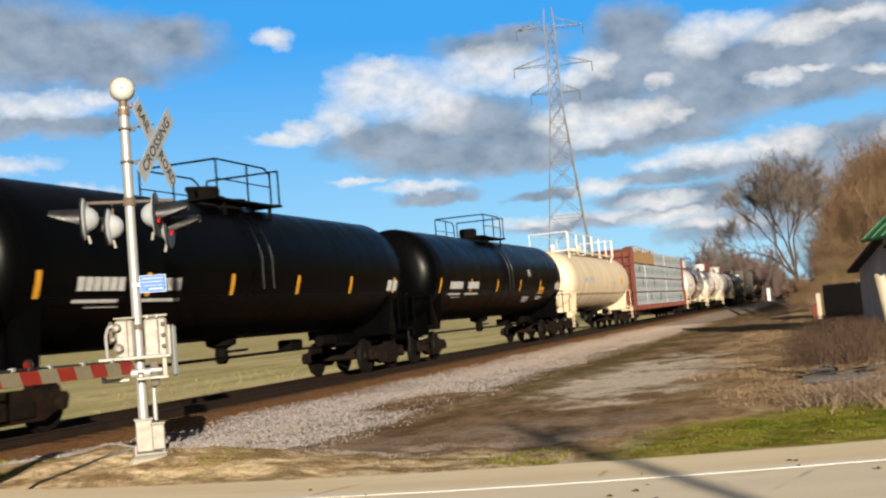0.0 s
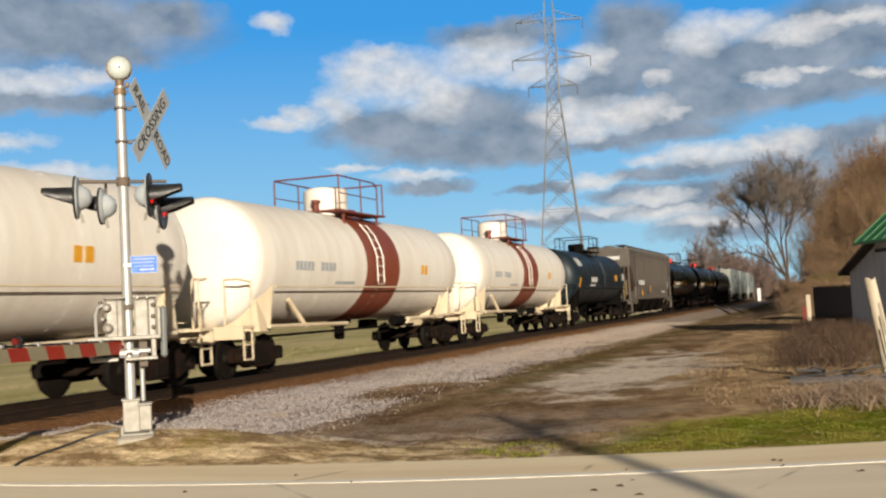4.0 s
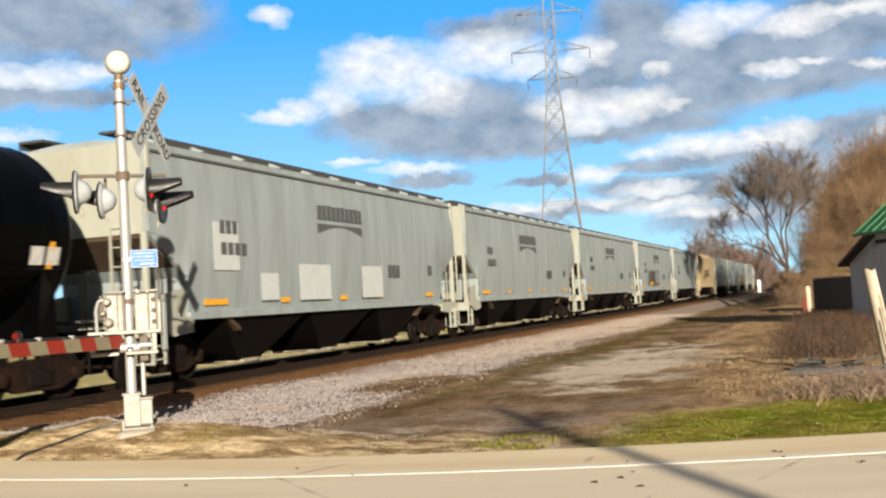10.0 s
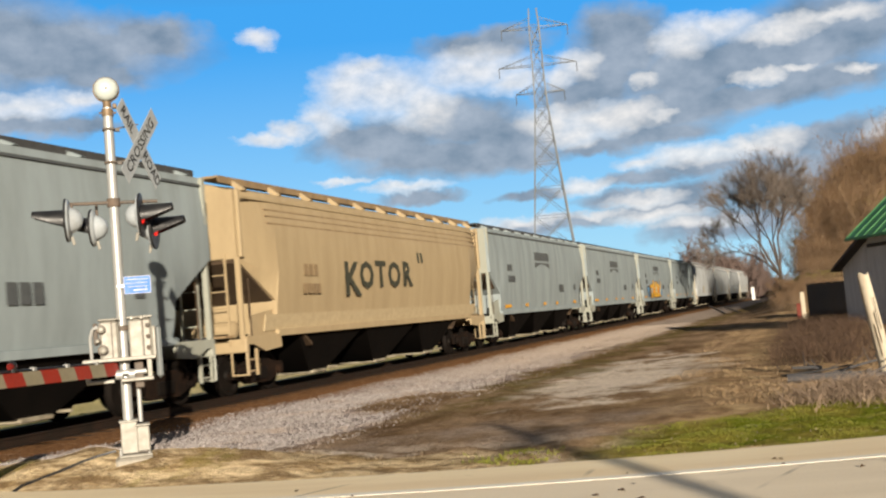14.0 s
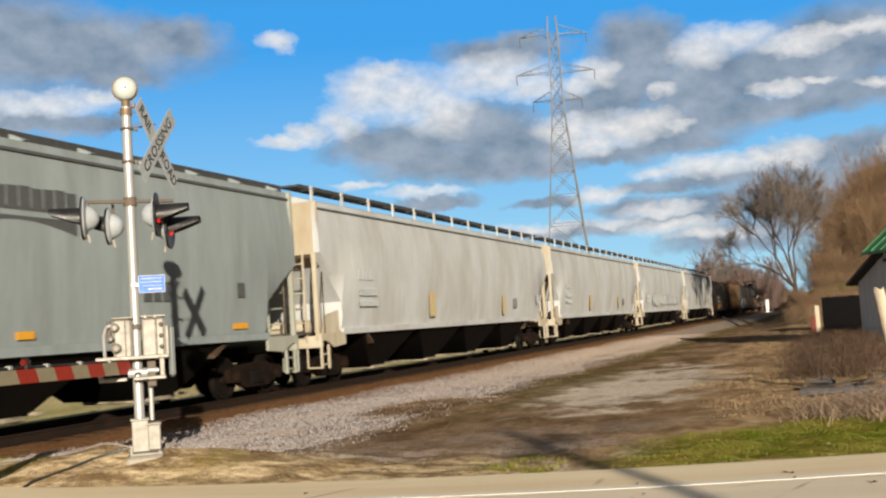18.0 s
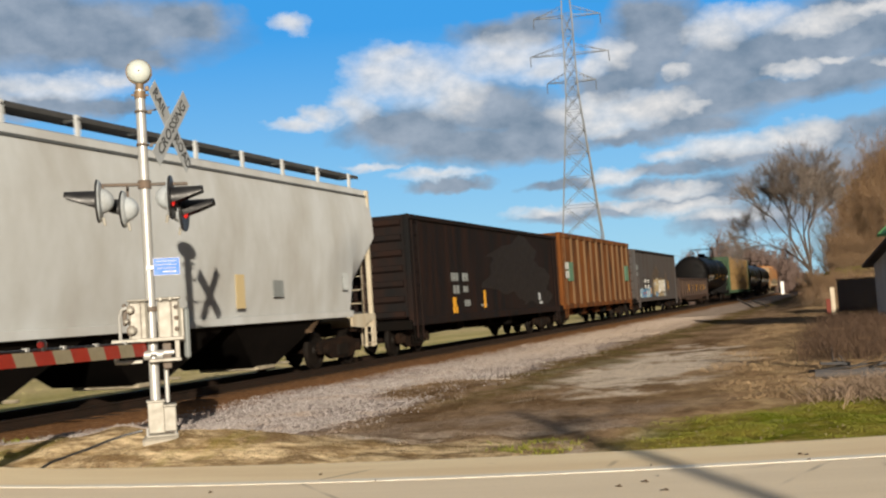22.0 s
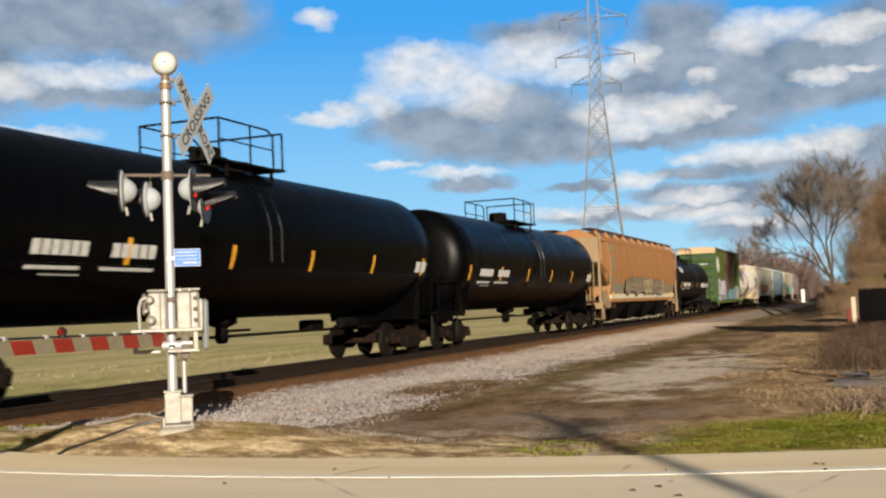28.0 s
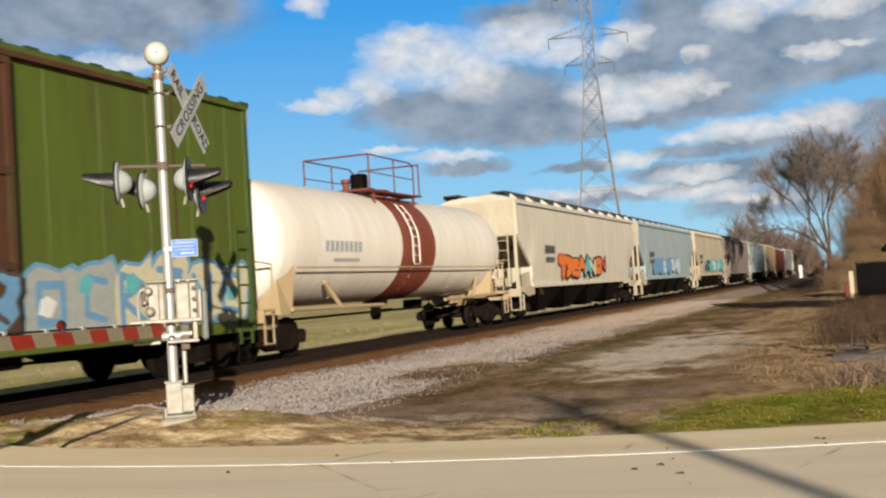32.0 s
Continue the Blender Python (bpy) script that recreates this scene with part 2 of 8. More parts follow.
BUFF = paint("buff_paint", (0.26, 0.18, 0.095), (0.13, 0.085, 0.045), 0.7, 0.7)
BANDRED = paint("red_brown_band_paint", (0.20, 0.046, 0.022), (0.12, 0.032, 0.018), 0.4, 0.5)
REDBROWN = paint("red_brown_paint", (0.15, 0.032, 0.019), (0.07, 0.022, 0.013), 0.6, 0.65)
GREEN = paint("boxcar_green_paint", (0.072, 0.105, 0.012), (0.045, 0.048, 0.010), 0.6, 0.55)
GREENEND = paint("grimy_green_end_paint", (0.030, 0.078, 0.006), (0.028, 0.030, 0.006), 0.8, 0.6)
FADEDYELLOW = paint("faded_yellow_patch", (0.44, 0.34, 0.17), (0.42, 0.38, 0.28), 0.5, 0.6)
LAMPSILVER = surface("lamp_silver", (0.35, 0.385, 0.41), (0.24, 0.24, 0.235), 0.6, 7.0, rough=0.45, fine_amount=0.15)
BRONZE = surface("bell_bracket_bronze", (0.20, 0.14, 0.085), (0.11, 0.075, 0.045), 0.6, 8.0, rough=0.6, metal=0.3)
BEAMGREEN = paint("beam_green_paint", (0.018, 0.055, 0.02), (0.018, 0.03, 0.012), 0.5, 0.6)
ROOFCREAM = paint("roof_end_cream_paint", (0.44, 0.32, 0.19), (0.34, 0.19, 0.09), 0.6, 0.7)
DARKCAR = paint("sooty_black_car_paint", (0.0045, 0.0045, 0.005), (0.022, 0.008, 0.004), 0.7, 0.75, spec=0.15)
RUSTCAR = surface("rusted_car_paint", (0.135, 0.044, 0.008), (0.045, 0.016, 0.005), 0.9, 1.1, (1, 1.4, 0.4), rough=0.85, fine_amount=0.4, bump=0.1, stain=(0.012, 0.007, 0.004), stain_amount=0.85, stain_scale=0.55, spec=0.2)
RUSTPOST = paint("rusted_post_paint", (0.125, 0.068, 0.025), (0.07, 0.03, 0.010), 0.8, 0.8)
SLATE = paint("slate_grey_paint", (0.042, 0.040, 0.040), (0.045, 0.025, 0.015), 0.7, 0.75, fine_amount=0.35)
GONDOLA = paint("brown_gondola_paint", (0.040, 0.017, 0.008), (0.013, 0.007, 0.0045), 0.9, 0.7)
LIGHTBLUE = paint("light_blue_paint", (0.27, 0.34, 0.37), (0.16, 0.19, 0.2), 0.4, 0.6)
PINKBROWN = paint("faded_mauve_paint", (0.21, 0.17, 0.16), (0.22, 0.17, 0.15), 0.5, 0.6)
STRAPGREY = paint("steel_grey_paint", (0.2, 0.22, 0.22), (0.1, 0.1, 0.1), 0.5, 0.6)
# running gear far darker than bare steel: shade beneath the cars is coloured in
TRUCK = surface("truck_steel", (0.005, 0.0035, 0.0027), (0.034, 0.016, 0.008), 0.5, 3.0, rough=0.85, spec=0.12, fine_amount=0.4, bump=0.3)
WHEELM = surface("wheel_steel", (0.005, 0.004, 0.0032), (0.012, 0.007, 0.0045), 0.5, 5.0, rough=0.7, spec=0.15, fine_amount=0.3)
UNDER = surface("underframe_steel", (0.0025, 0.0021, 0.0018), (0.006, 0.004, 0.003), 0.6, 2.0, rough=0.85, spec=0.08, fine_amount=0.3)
RUNBOARD = surface("running_board_steel", (0.05, 0.05, 0.05), (0.025, 0.025, 0.025), 0.5, 4.0, rough=0.7)
YELLOW = surface("reflector_yellow", (0.62, 0.30, 0.02), (0.5, 0.24, 0.03), 0.5, 6.0, rough=0.5)
LETTER = surface("letter_white", (0.52, 0.52, 0.5), (0.3, 0.3, 0.29), 0.6, 9.0, rough=0.6)
LETTERDARK = surface("letter_dark", (0.06, 0.065, 0.068), (0.1, 0.107, 0.107), 0.6, 9.0, rough=0.6)
PATCH = surface("paint_patch_pale", (0.42, 0.45, 0.455), (0.35, 0.37, 0.37), 0.6, 3.0, rough=0.6)
REDCAP = surface("valve_cap_red", (0.62, 0.035, 0.02), (0.4, 0.03, 0.02), 0.4, 4.0, rough=0.5)
BRACKET = surface("bracket_steel", (0.09, 0.08, 0.07), (0.16, 0.10, 0.06), 0.6, 6.0, rough=0.7, fine_amount=0.3)
GALV = surface("galvanised_steel", (0.40, 0.40, 0.39), (0.27, 0.27, 0.26), 0.5, 3.0, (1, 1, 0.4), rough=0.42, metal=0.35, fine_amount=0.15)
ALUM = surface("aluminium_paint", (0.31, 0.295, 0.26), (0.17, 0.155, 0.125), 0.65, 6.0, rough=0.5, metal=0.1, fine_amount=0.2)
SIGNWHITE = surface("sign_white", (0.36, 0.385, 0.40), (0.27, 0.28, 0.285), 0.5, 6.0, rough=0.6)
INK = surface("sign_ink", (0.02, 0.02, 0.02), rough=0.6)
SIGNBLUE = surface("sign_blue", (0.018, 0.13, 0.52), (0.03, 0.16, 0.56), 0.4, 8.0, rough=0.5)
LAMPBLACK = surface("lamp_black", (0.012, 0.012, 0.013), (0.03, 0.03, 0.03), 0.4, 6.0, rough=0.4)
BELLWHITE = surface("bell_white", (0.40, 0.435, 0.41), (0.31, 0.33, 0.30), 0.4, 5.0, rough=0.45)
ARMRED = surface("arm_red", (0.30, 0.022, 0.009), (0.2, 0.02, 0.013), 0.4, 6.0, rough=0.45)
ARMWHITE = surface("arm_white", (0.26, 0.225, 0.15), (0.2, 0.175, 0.12), 0.4, 6.0, rough=0.45)
LENSRED = glowing("lit_red_lens", (0.7, 0.015, 0.01), 0.55)
LENSDARK = surface("unlit_red_lens", (0.12, 0.008, 0.006), rough=0.2)
CONCRETE = surface("foundation_concrete", (0.34, 0.31, 0.26), (0.24, 0.22, 0.18), 0.5, 4.0, rough=0.9, bump=0.3)
# rails and ties: near-black, with the train's shade put into their colour
RAIL = surface("rail_steel", (0.02, 0.014, 0.010), (0.04, 0.02, 0.012), 0.6, 3.0, rough=0.6, metal=0.4)
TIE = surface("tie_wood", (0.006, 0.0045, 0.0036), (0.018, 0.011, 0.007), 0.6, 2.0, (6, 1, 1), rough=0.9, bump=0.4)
BARNWOOD = surface("weathered_board", (0.62, 0.65, 0.70), (0.40, 0.42, 0.46), 0.6, 1.5, (4, 4, 0.4), rough=0.9, bump=0.4)
ROOFGREEN = surface("green_roof_metal", (0.045, 0.21, 0.06), (0.06, 0.16, 0.06), 0.5, 1.5, rough=0.5, fine_amount=0.1)
POSTWOOD = surface("bleached_post_wood", (0.5, 0.44, 0.34), (0.3, 0.22, 0.14), 0.5, 2.0, (5, 5, 0.6), rough=0.9, bump=0.5)
FENCEWOOD = surface("dark_board", (0.055, 0.055, 0.060), (0.075, 0.065, 0.060), 0.6, 1.5, (4, 4, 0.4), rough=0.9)
BARK = surface("bark_grey_brown", (0.13, 0.105, 0.082), (0.08, 0.062, 0.047), 0.6, 1.5, (3, 3, 0.6), rough=0.95, bump=0.4)
BRUSHBARK = surface("brush_bark_brown", (0.20, 0.14, 0.09), (0.13, 0.09, 0.06), 0.6, 1.5, (3, 3, 0.6), rough=0.95)
TREEBARK = surface("dark_tree_bark", (0.085, 0.066, 0.052), (0.05, 0.038, 0.03), 0.6, 1.5, (3, 3, 0.6), rough=0.95)
TWIG = surface("bare_twig_brown", (0.20, 0.122, 0.064), (0.13, 0.08, 0.044), 0.6, 0.4, rough=0.95, bump=0.0)
TWIGGREY = surface("grey_twig", (0.165, 0.135, 0.115), (0.11, 0.088, 0.075), 0.6, 0.4, rough=0.95, bump=0.0)
TWIGFAR = surface("far_wood_brown", (0.17, 0.118, 0.10), (0.12, 0.088, 0.078), 0.6, 0.05, rough=0.95, bump=0.0)
DRYGRASS = surface("dry_grass_straw", (0.32, 0.225, 0.125), (0.15, 0.092, 0.05), 0.6, 1.2, rough=0.9, bump=0.0, world_space=True)
GREENGRASS = surface("spring_grass", (0.125, 0.145, 0.010), (0.22, 0.19, 0.03), 0.8, 0.9, rough=0.85, bump=0.0, world_space=True)
STONE = stone_material()
STEELTOWER = surface("tower_steel", (0.10, 0.11, 0.12), (0.07, 0.08, 0.09), 0.5, 0.2, rough=0.6, metal=0.2)
WRAP = surface("lumber_wrap_white", (0.42, 0.44, 0.47), (0.33, 0.35, 0.38), 0.6, 1.6, (1, 1.5, 1), rough=0.4, fine=5.0, fine_amount=0.06, bump=0.35)
WRAPGREEN = surface("wrap_print_green", (0.015, 0.11, 0.065), (0.03, 0.14, 0.09), 0.4, 6.0, rough=0.5)
WRAPGREY = surface("wrap_print_grey", (0.3, 0.32, 0.34), (0.4, 0.42, 0.43), 0.5, 6.0, rough=0.5)
LUMBER = surface("sawn_lumber", (0.33, 0.205, 0.075), (0.24, 0.135, 0.045), 0.6, 1.2, (1, 0.25, 9), rough=0.8, fine=9.0, fine_amount=0.3, bump=0.3)
LUMBERGAP = surface("lumber_gap", (0.05, 0.03, 0.015), rough=0.9)
TORN = surface("torn_board_brown", (0.32, 0.2, 0.09), (0.22, 0.13, 0.06), 0.5, 2.0, rough=0.85)

# ---------------------------------------------------------------- mesh making


class Shape:
    """Collects verts and faces for one mesh."""

    def __init__(self):
        self.v, self.f = [], []

    def add(self, verts, faces):
        o = len(self.v)
        self.v += [tuple(p) for p in verts]
        self.f += [tuple(i + o for i in f) for f in faces]
        return self

    def box(self, c, s, m=None, bevel=0.0):
        hx, hy, hz = s[0] / 2, s[1] / 2, s[2] / 2
        if bevel:
            b = min(bevel, hx * 0.9, hy * 0.9, hz * 0.9)
            ring = lambda ix, iy, z: [(hx - ix, -hy + iy, z), (hx - iy, -hy + ix, z)]
            out = [(-hx + b, -hy), (hx - b, -hy), (hx, -hy + b), (hx, hy - b), (hx - b, hy), (-hx + b, hy), (-hx, hy - b), (-hx, -hy + b)]
            inn = [(x * (hx - b) / hx, y * (hy - b) / hy) for x, y in out]
            loops = [[(x, y, -hz) for x, y in inn], [(x, y, -hz + b) for x, y in out], [(x, y, hz - b) for x, y in out], [(x, y, hz) for x, y in inn]]
            sub = Shape().loft(loops, caps=True)
            pts, fs = [Vector(p) for p in sub.v], sub.f
        else:
            pts = [Vector((x * hx, y * hy, z * hz)) for z in (-1, 1) for x, y in ((-1, -1), (1, -1), (1, 1), (-1, 1))]
            fs = [(3, 2, 1, 0), (4, 5, 6, 7), (0, 1, 5, 4), (1, 2, 6, 5), (2, 3, 7, 6), (3, 0, 4, 7)]
        if m is not None:
            pts = [m @ p for p in pts]
        return self.add([p + Vector(c) for p in pts], fs)

    def loft(self, loops, caps=True, closed=True):
        n = len(loops[0])
        verts = [p for loop in loops for p in loop]
        faces = []
        for k in range(len(loops) - 1):
            for i in range(n if closed else n - 1):
                j = (i + 1) % n
                faces.append((k * n + i, k * n + j, (k + 1) * n + j, (k + 1) * n + i))
        if caps:
            faces.append(tuple(reversed(range(n))))
            faces.append(tuple(range((len(loops) - 1) * n, len(loops) * n)))
        return self.add(verts, faces)

    def rod(self, a, b, r, n=8, r2=None, caps=True):
        a, b = Vector(a), Vector(b)
        d = (b - a).normalized()
        u = d.orthogonal().normalized()
        w = d.cross(u)
        r2 = r if r2 is None else r2
        ring = lambda p, q: [p + (u * math.cos(2 * math.pi * i / n) + w * math.sin(2 * math.pi * i / n)) * q for i in range(n)]
        return self.loft([ring(a, r), ring(b, r2)], caps)

    def pipe(self, pts, r, n=6):
        for a, b in zip(pts, pts[1:]):
            self.rod(a, b, r, n)
        return self

    def lathe(self, prof, n=24, axis="y", at=(0, 0, 0)):
        """prof: (along, radius) rows."""
        loops = []
        for along, r in prof:
            loop = []
            for i in range(n):
                a = 2 * math.pi * i / n
                c, s = math.cos(a) * r, math.sin(a) * r
                p = {"y": (c, along, s), "z": (c, s, along), "x": (along, c, s)}[axis]
                loop.append((p[0] + at[0], p[1] + at[1], p[2] + at[2]))
            loops.append(loop)
        return self.loft(loops, True)

    def plate(self, outline, lo, hi, axis="x"):
        """A flat outline of (a, b) points with a thickness along axis."""
        place = {"x": lambda a, b, d: (d, a, b), "y": lambda a, b, d: (a, d, b), "z": lambda a, b, d: (a, b, d)}[axis]
        return self.loft([[place(a, b, lo) for a, b in outline], [place(a, b, hi) for a, b in outline]], True)

    def mesh(self, name, sharp=38):
        me = bpy.data.meshes.new(name)
        me.from_pydata(self.v, [], self.f)
        bm = bmesh.new()
        bm.from_mesh(me)
        bmesh.ops.recalc_face_normals(bm, faces=bm.faces)
        bm.to_mesh(me)
        bm.free()
        me.shade_smooth()
        me.set_sharp_from_angle(angle=radians(sharp))
        return me


def part(name, shape, material, parent, label="", kind=""):
    """Links a Shape (or a shared mesh) as one mesh object under parent."""
    me = shape if isinstance(shape, bpy.types.Mesh) else shape.mesh(name)
    if not me.materials:
        me.materials.append(material)
    ob = new(name, me)
    ob.parent = parent
    return tagged(ob, label, "", "", kind)


def thing(name, label, category, m=None, group="", kind=""):
    ob = new(name)
    ob.empty_display_size = 0.3
    if m is not None:
        ob.matrix_basis = m
    return tagged(ob, label, category, group, kind)


def solid(name, shape, material, label="", category="", kind="", group=""):
    ob = part(name, shape, material, None)
    return tagged(ob, label, category, group, kind)


SHARED = {}


def shared(key, build, material):
    """One mesh for all alike parts."""
    if key not in SHARED:
        me = build().mesh(key)
        me.materials.append(material)
        SHARED[key] = me
    return SHARED[key]


def text_mesh(name, body, size, material, bold=0.0):
    """Lettering in the built-in font, in the x-y plane, centred, 2 mm thick."""
    cu = bpy.data.curves.new(name, "FONT")
    cu.body, cu.size, cu.align_x, cu.align_y, cu.extrude, cu.resolution_u, cu.offset = body, size, "CENTER", "CENTER", 0.002, 2, bold
    ob = new(name, cu)
    me = bpy.data.meshes.new_from_object(ob.evaluated_get(bpy.context.evaluated_depsgraph_get()))
    bpy.data.objects.remove(ob)
    bpy.data.curves.remove(cu)
    me.materials.clear()
    me.materials.append(material)
    return me


# ---------------------------------------------------------------- ground, road, track
TRACK_X, RAIL_Z, SIDE_X = -13.15, 0.2, -11.6
ROAD_DIR = Vector((0.982, 0.19, 0.0))
ROAD_ACROSS = Vector((-0.19, 0.982, 0.0))
ROAD_FAR, ROAD_NEAR = 10.55, 2.2        # road edges, measured across the road from the camera's foot


def across(x, y):
    return x * ROAD_ACROSS.x + y * ROAD_ACROSS.y


def bend(u):
    """The road's gentle curve, by the way along it."""
    d = max(-9.0, min(9.0, u + 1.4))
    return 0.022 * d * d + 0.4 * (abs(u + 1.4) - abs(d))


def road_z(x):
    d = abs(x - TRACK_X)
    return 0.0 + 0.18 * min(max((4.2 - d) / 2.4, 0.0), 1.0)


def ground_z(x, y):
    d = abs(x - TRACK_X)
    q = across(x, y) - bend(x * ROAD_DIR.x + y * ROAD_DIR.y)
    if d < 1.7:
        z = 0.03
    elif d < 3.6:
        z = 0.03 - 0.10 * (d - 1.7) / 1.9
    else:
        z = -0.07
    z += 0.33 * math.exp(-(((x + 7.9) / 2.6) ** 2 + ((y - 11.0) / 0.85) ** 2))
    if q > ROAD_FAR + 0.1 and q < 13.2 and x > -11:
        z += 0.05 * noise.noise(Vector((x * 1.3, y * 2.6, 7.0))) + 0.045 * noise.noise(Vector((x * 2.6, y * 3.4, 1.0)))
    if q > ROAD_FAR and d > 2.0:
        z += 0.05 * noise.noise(Vector((x * 0.35, y * 0.35, 0.0))) + 0.025 * noise.noise(Vector((x * 1.6, y * 1.6, 3.0)))
        if x > -6:
            z += 0.10 * min((q - ROAD_FAR) / 3.0, 1.0) * min(max((x + 5.0) / 5.0, 0.0), 1.0)
    if ROAD_NEAR - 0.2 < q < ROAD_FAR + 0.15:
        z = min(z, road_z(x) - 0.06)
    if x < -15.5 and q > ROAD_FAR + 0.5:
        a = min((-15.5 - x) / 3.5, 1.0) * min((q - ROAD_FAR - 0.5) / 4.0, 1.0)
        z -= 1.0 * a * a * (3 - 2 * a)
    if y > 56 and x > -6.0:
        # grassy rise at the foot of the brush
        a = min((y - 56.0) / 40.0, 1.0)
        b = min(max((x + 0.022 * y + 3.2) / 5.0, 0.0), 1.0)
        z += 2.7 * a * a * (3 - 2 * a) * b * b * (3 - 2 * b)
    if y > 100:
        # brush-covered hill beyond the barn
        az, d = math.degrees(math.atan2(-x, y)), math.hypot(x, y)
        s = min(max((d - 140.0) / 140.0, 0.0), 1.0)
        z += float(np.interp(-az, (-1.0, 0.0, 1.0, 2.0, 4.0, 15.0, 40.0), (0.0, 5.0, 13.5, 19.0, 22.5, 25.0, 20.0))) * s * s * (3 - 2 * s)
    return z


def grid_axis(lo, f0, f1, hi, step, n):
    fine = np.arange(f0, f1 + step / 2, step)
    low = f0 - np.geomspace(step * 2, f0 - lo, n)
    high = f1 + np.geomspace(step * 2, hi - f1, n)
    return np.concatenate([low[::-1], fine, high])


def curved_across(k, x, y):
    """Way across the curved road, as nodes."""
    u = k.m("ADD", k.m("ADD", k.m("MULTIPLY", x, ROAD_DIR.x), k.m("MULTIPLY", y, ROAD_DIR.y)), 1.4)
    d = k.m("MINIMUM", k.m("MAXIMUM", u, -9.0), 9.0)
    q = k.m("ADD", k.m("MULTIPLY", x, ROAD_ACROSS.x), k.m("MULTIPLY", y, ROAD_ACROSS.y))
    return k.m("SUBTRACT", q, k.m("MULTIPLY", k.m("MULTIPLY", d, d), 0.022))


def ground_material():
    mat = bpy.data.materials.new("ground_earth")
    mat.use_nodes = True
    k = Nodes(mat.node_tree)
    pos = k.n("ShaderNodeNewGeometry").outputs["Position"]
    x, y, _ = k.n("ShaderNodeSeparateXYZ", ins={0: pos}).outputs
    wob = k.m("MULTIPLY", k.m("SUBTRACT", k.noise(pos, 0.5, 5.0), 0.5), 4.0)
    xw = k.m("ADD", x, wob)
    q = curved_across(k, x, y)
    qw = k.m("ADD", q, k.m("MULTIPLY", wob, 0.35))
    big, mid, tiny = k.noise(pos, 0.35, 5.0), k.noise(k.scaled(pos, (1.0, 0.45, 1.0)), 0.9, 6.0, 0.65), k.noise(pos, 14.0, 4.0, 0.7)
    clod = k.noise(pos, 2.6, 7.0, 0.72)
    earth = k.mix(k.ramp(mid, 0.38, 0.62), (0.36, 0.245, 0.15), (0.15, 0.092, 0.048))
    earth = k.mix(k.m("MULTIPLY", k.ramp(clod, 0.5, 0.68), 0.6), earth, (0.115, 0.070, 0.038))
    gravel = k.mix(k.ramp(tiny, 0.3, 0.7), (0.42, 0.365, 0.35), (0.235, 0.20, 0.19))
    gravel = k.mix(k.m("MULTIPLY", k.ramp(clod, 0.52, 0.7), 0.5), gravel, (0.30, 0.20, 0.14))
    gravel = k.mix(k.m("MULTIPLY", k.ramp(y, 22.0, 42.0), 0.65), gravel, (0.43, 0.335, 0.25))
    pale = k.mix(k.ramp(tiny, 0.35, 0.7), (0.82, 0.71, 0.58), (0.56, 0.46, 0.36))
    straw = k.mix(k.ramp(k.noise(pos, 1.6, 6.0, 0.75), 0.38, 0.62), (0.62, 0.455, 0.25), (0.22, 0.135, 0.066))
    green = k.mix(k.ramp(k.noise(pos, 0.9, 6.0, 0.65), 0.4, 0.62), (0.12, 0.14, 0.012), (0.25, 0.20, 0.045))
    sand = k.mix(k.ramp(k.noise(k.scaled(pos, (0.7, 1.8, 1.0)), 1.7, 7.0, 0.75), 0.42, 0.6), (0.74, 0.58, 0.36), (0.36, 0.25, 0.125))
    field = k.mix(k.ramp(k.noise(k.scaled(pos, (0.35, 0.05, 1.0)), 1.0, 4.0), 0.4, 0.62), (0.60, 0.50, 0.27), (0.40, 0.36, 0.15))
    rusty = k.mix(k.ramp(tiny, 0.35, 0.7), (0.29, 0.135, 0.046), (0.10, 0.046, 0.018))
    shaded_bed = k.mix(k.ramp(tiny, 0.35, 0.7), (0.008, 0.006, 0.0042), (0.004, 0.003, 0.0024))
    col = earth
    # worn drive beside the track: pale gravel patches in brown earth
    u, v = k.m("MULTIPLY", k.m("ADD", x, 4.1), 1 / 2.1), k.m("MULTIPLY", k.m("SUBTRACT", y, 23.5), 1 / 7.0)
    patch = k.m("SUBTRACT", 1.0, k.m("ADD", k.m("MULTIPLY", u, u), k.m("MULTIPLY", v, v)))
    streaks = k.noise(k.scaled(pos, (0.8, 0.62, 1.0)), 0.85, 7.0, 0.66)
    runs = k.m("MULTIPLY", k.ramp(k.m("ADD", k.m("MULTIPLY", k.m("MAXIMUM", patch, -1.2), 0.16), streaks), 0.50, 0.60), k.ramp(q, 14.6, 16.4))
    near = k.m("MULTIPLY", k.ramp(q, 13.6, 12.4), k.ramp(k.noise(pos, 1.4, 6.0, 0.7), 0.47, 0.58))
    runs = k.m("MAXIMUM", runs, k.m("MULTIPLY", near, 0.8))
    col = k.mix(k.m("MULTIPLY", runs, 0.92), col, pale)
    grit = k.m("MULTIPLY", k.m("MULTIPLY", k.ramp(q, 16.0, 14.8), k.ramp(q, 12.2, 13.2)), k.ramp(streaks, 0.40, 0.58))
    col = k.mix(k.m("MULTIPLY", grit, 0.7), col, k.mix(k.ramp(tiny, 0.35, 0.7), (0.36, 0.29, 0.235), (0.21, 0.16, 0.125)))
    # mossy strip and mud between the drive and the ballast
    strip = k.m("MULTIPLY", k.ramp(k.m("ABSOLUTE", k.m("ADD", xw, 6.0)), 1.0, 0.35), k.m("MULTIPLY", k.ramp(streaks, 0.36, 0.5), k.ramp(y, 15.5, 18.5)))
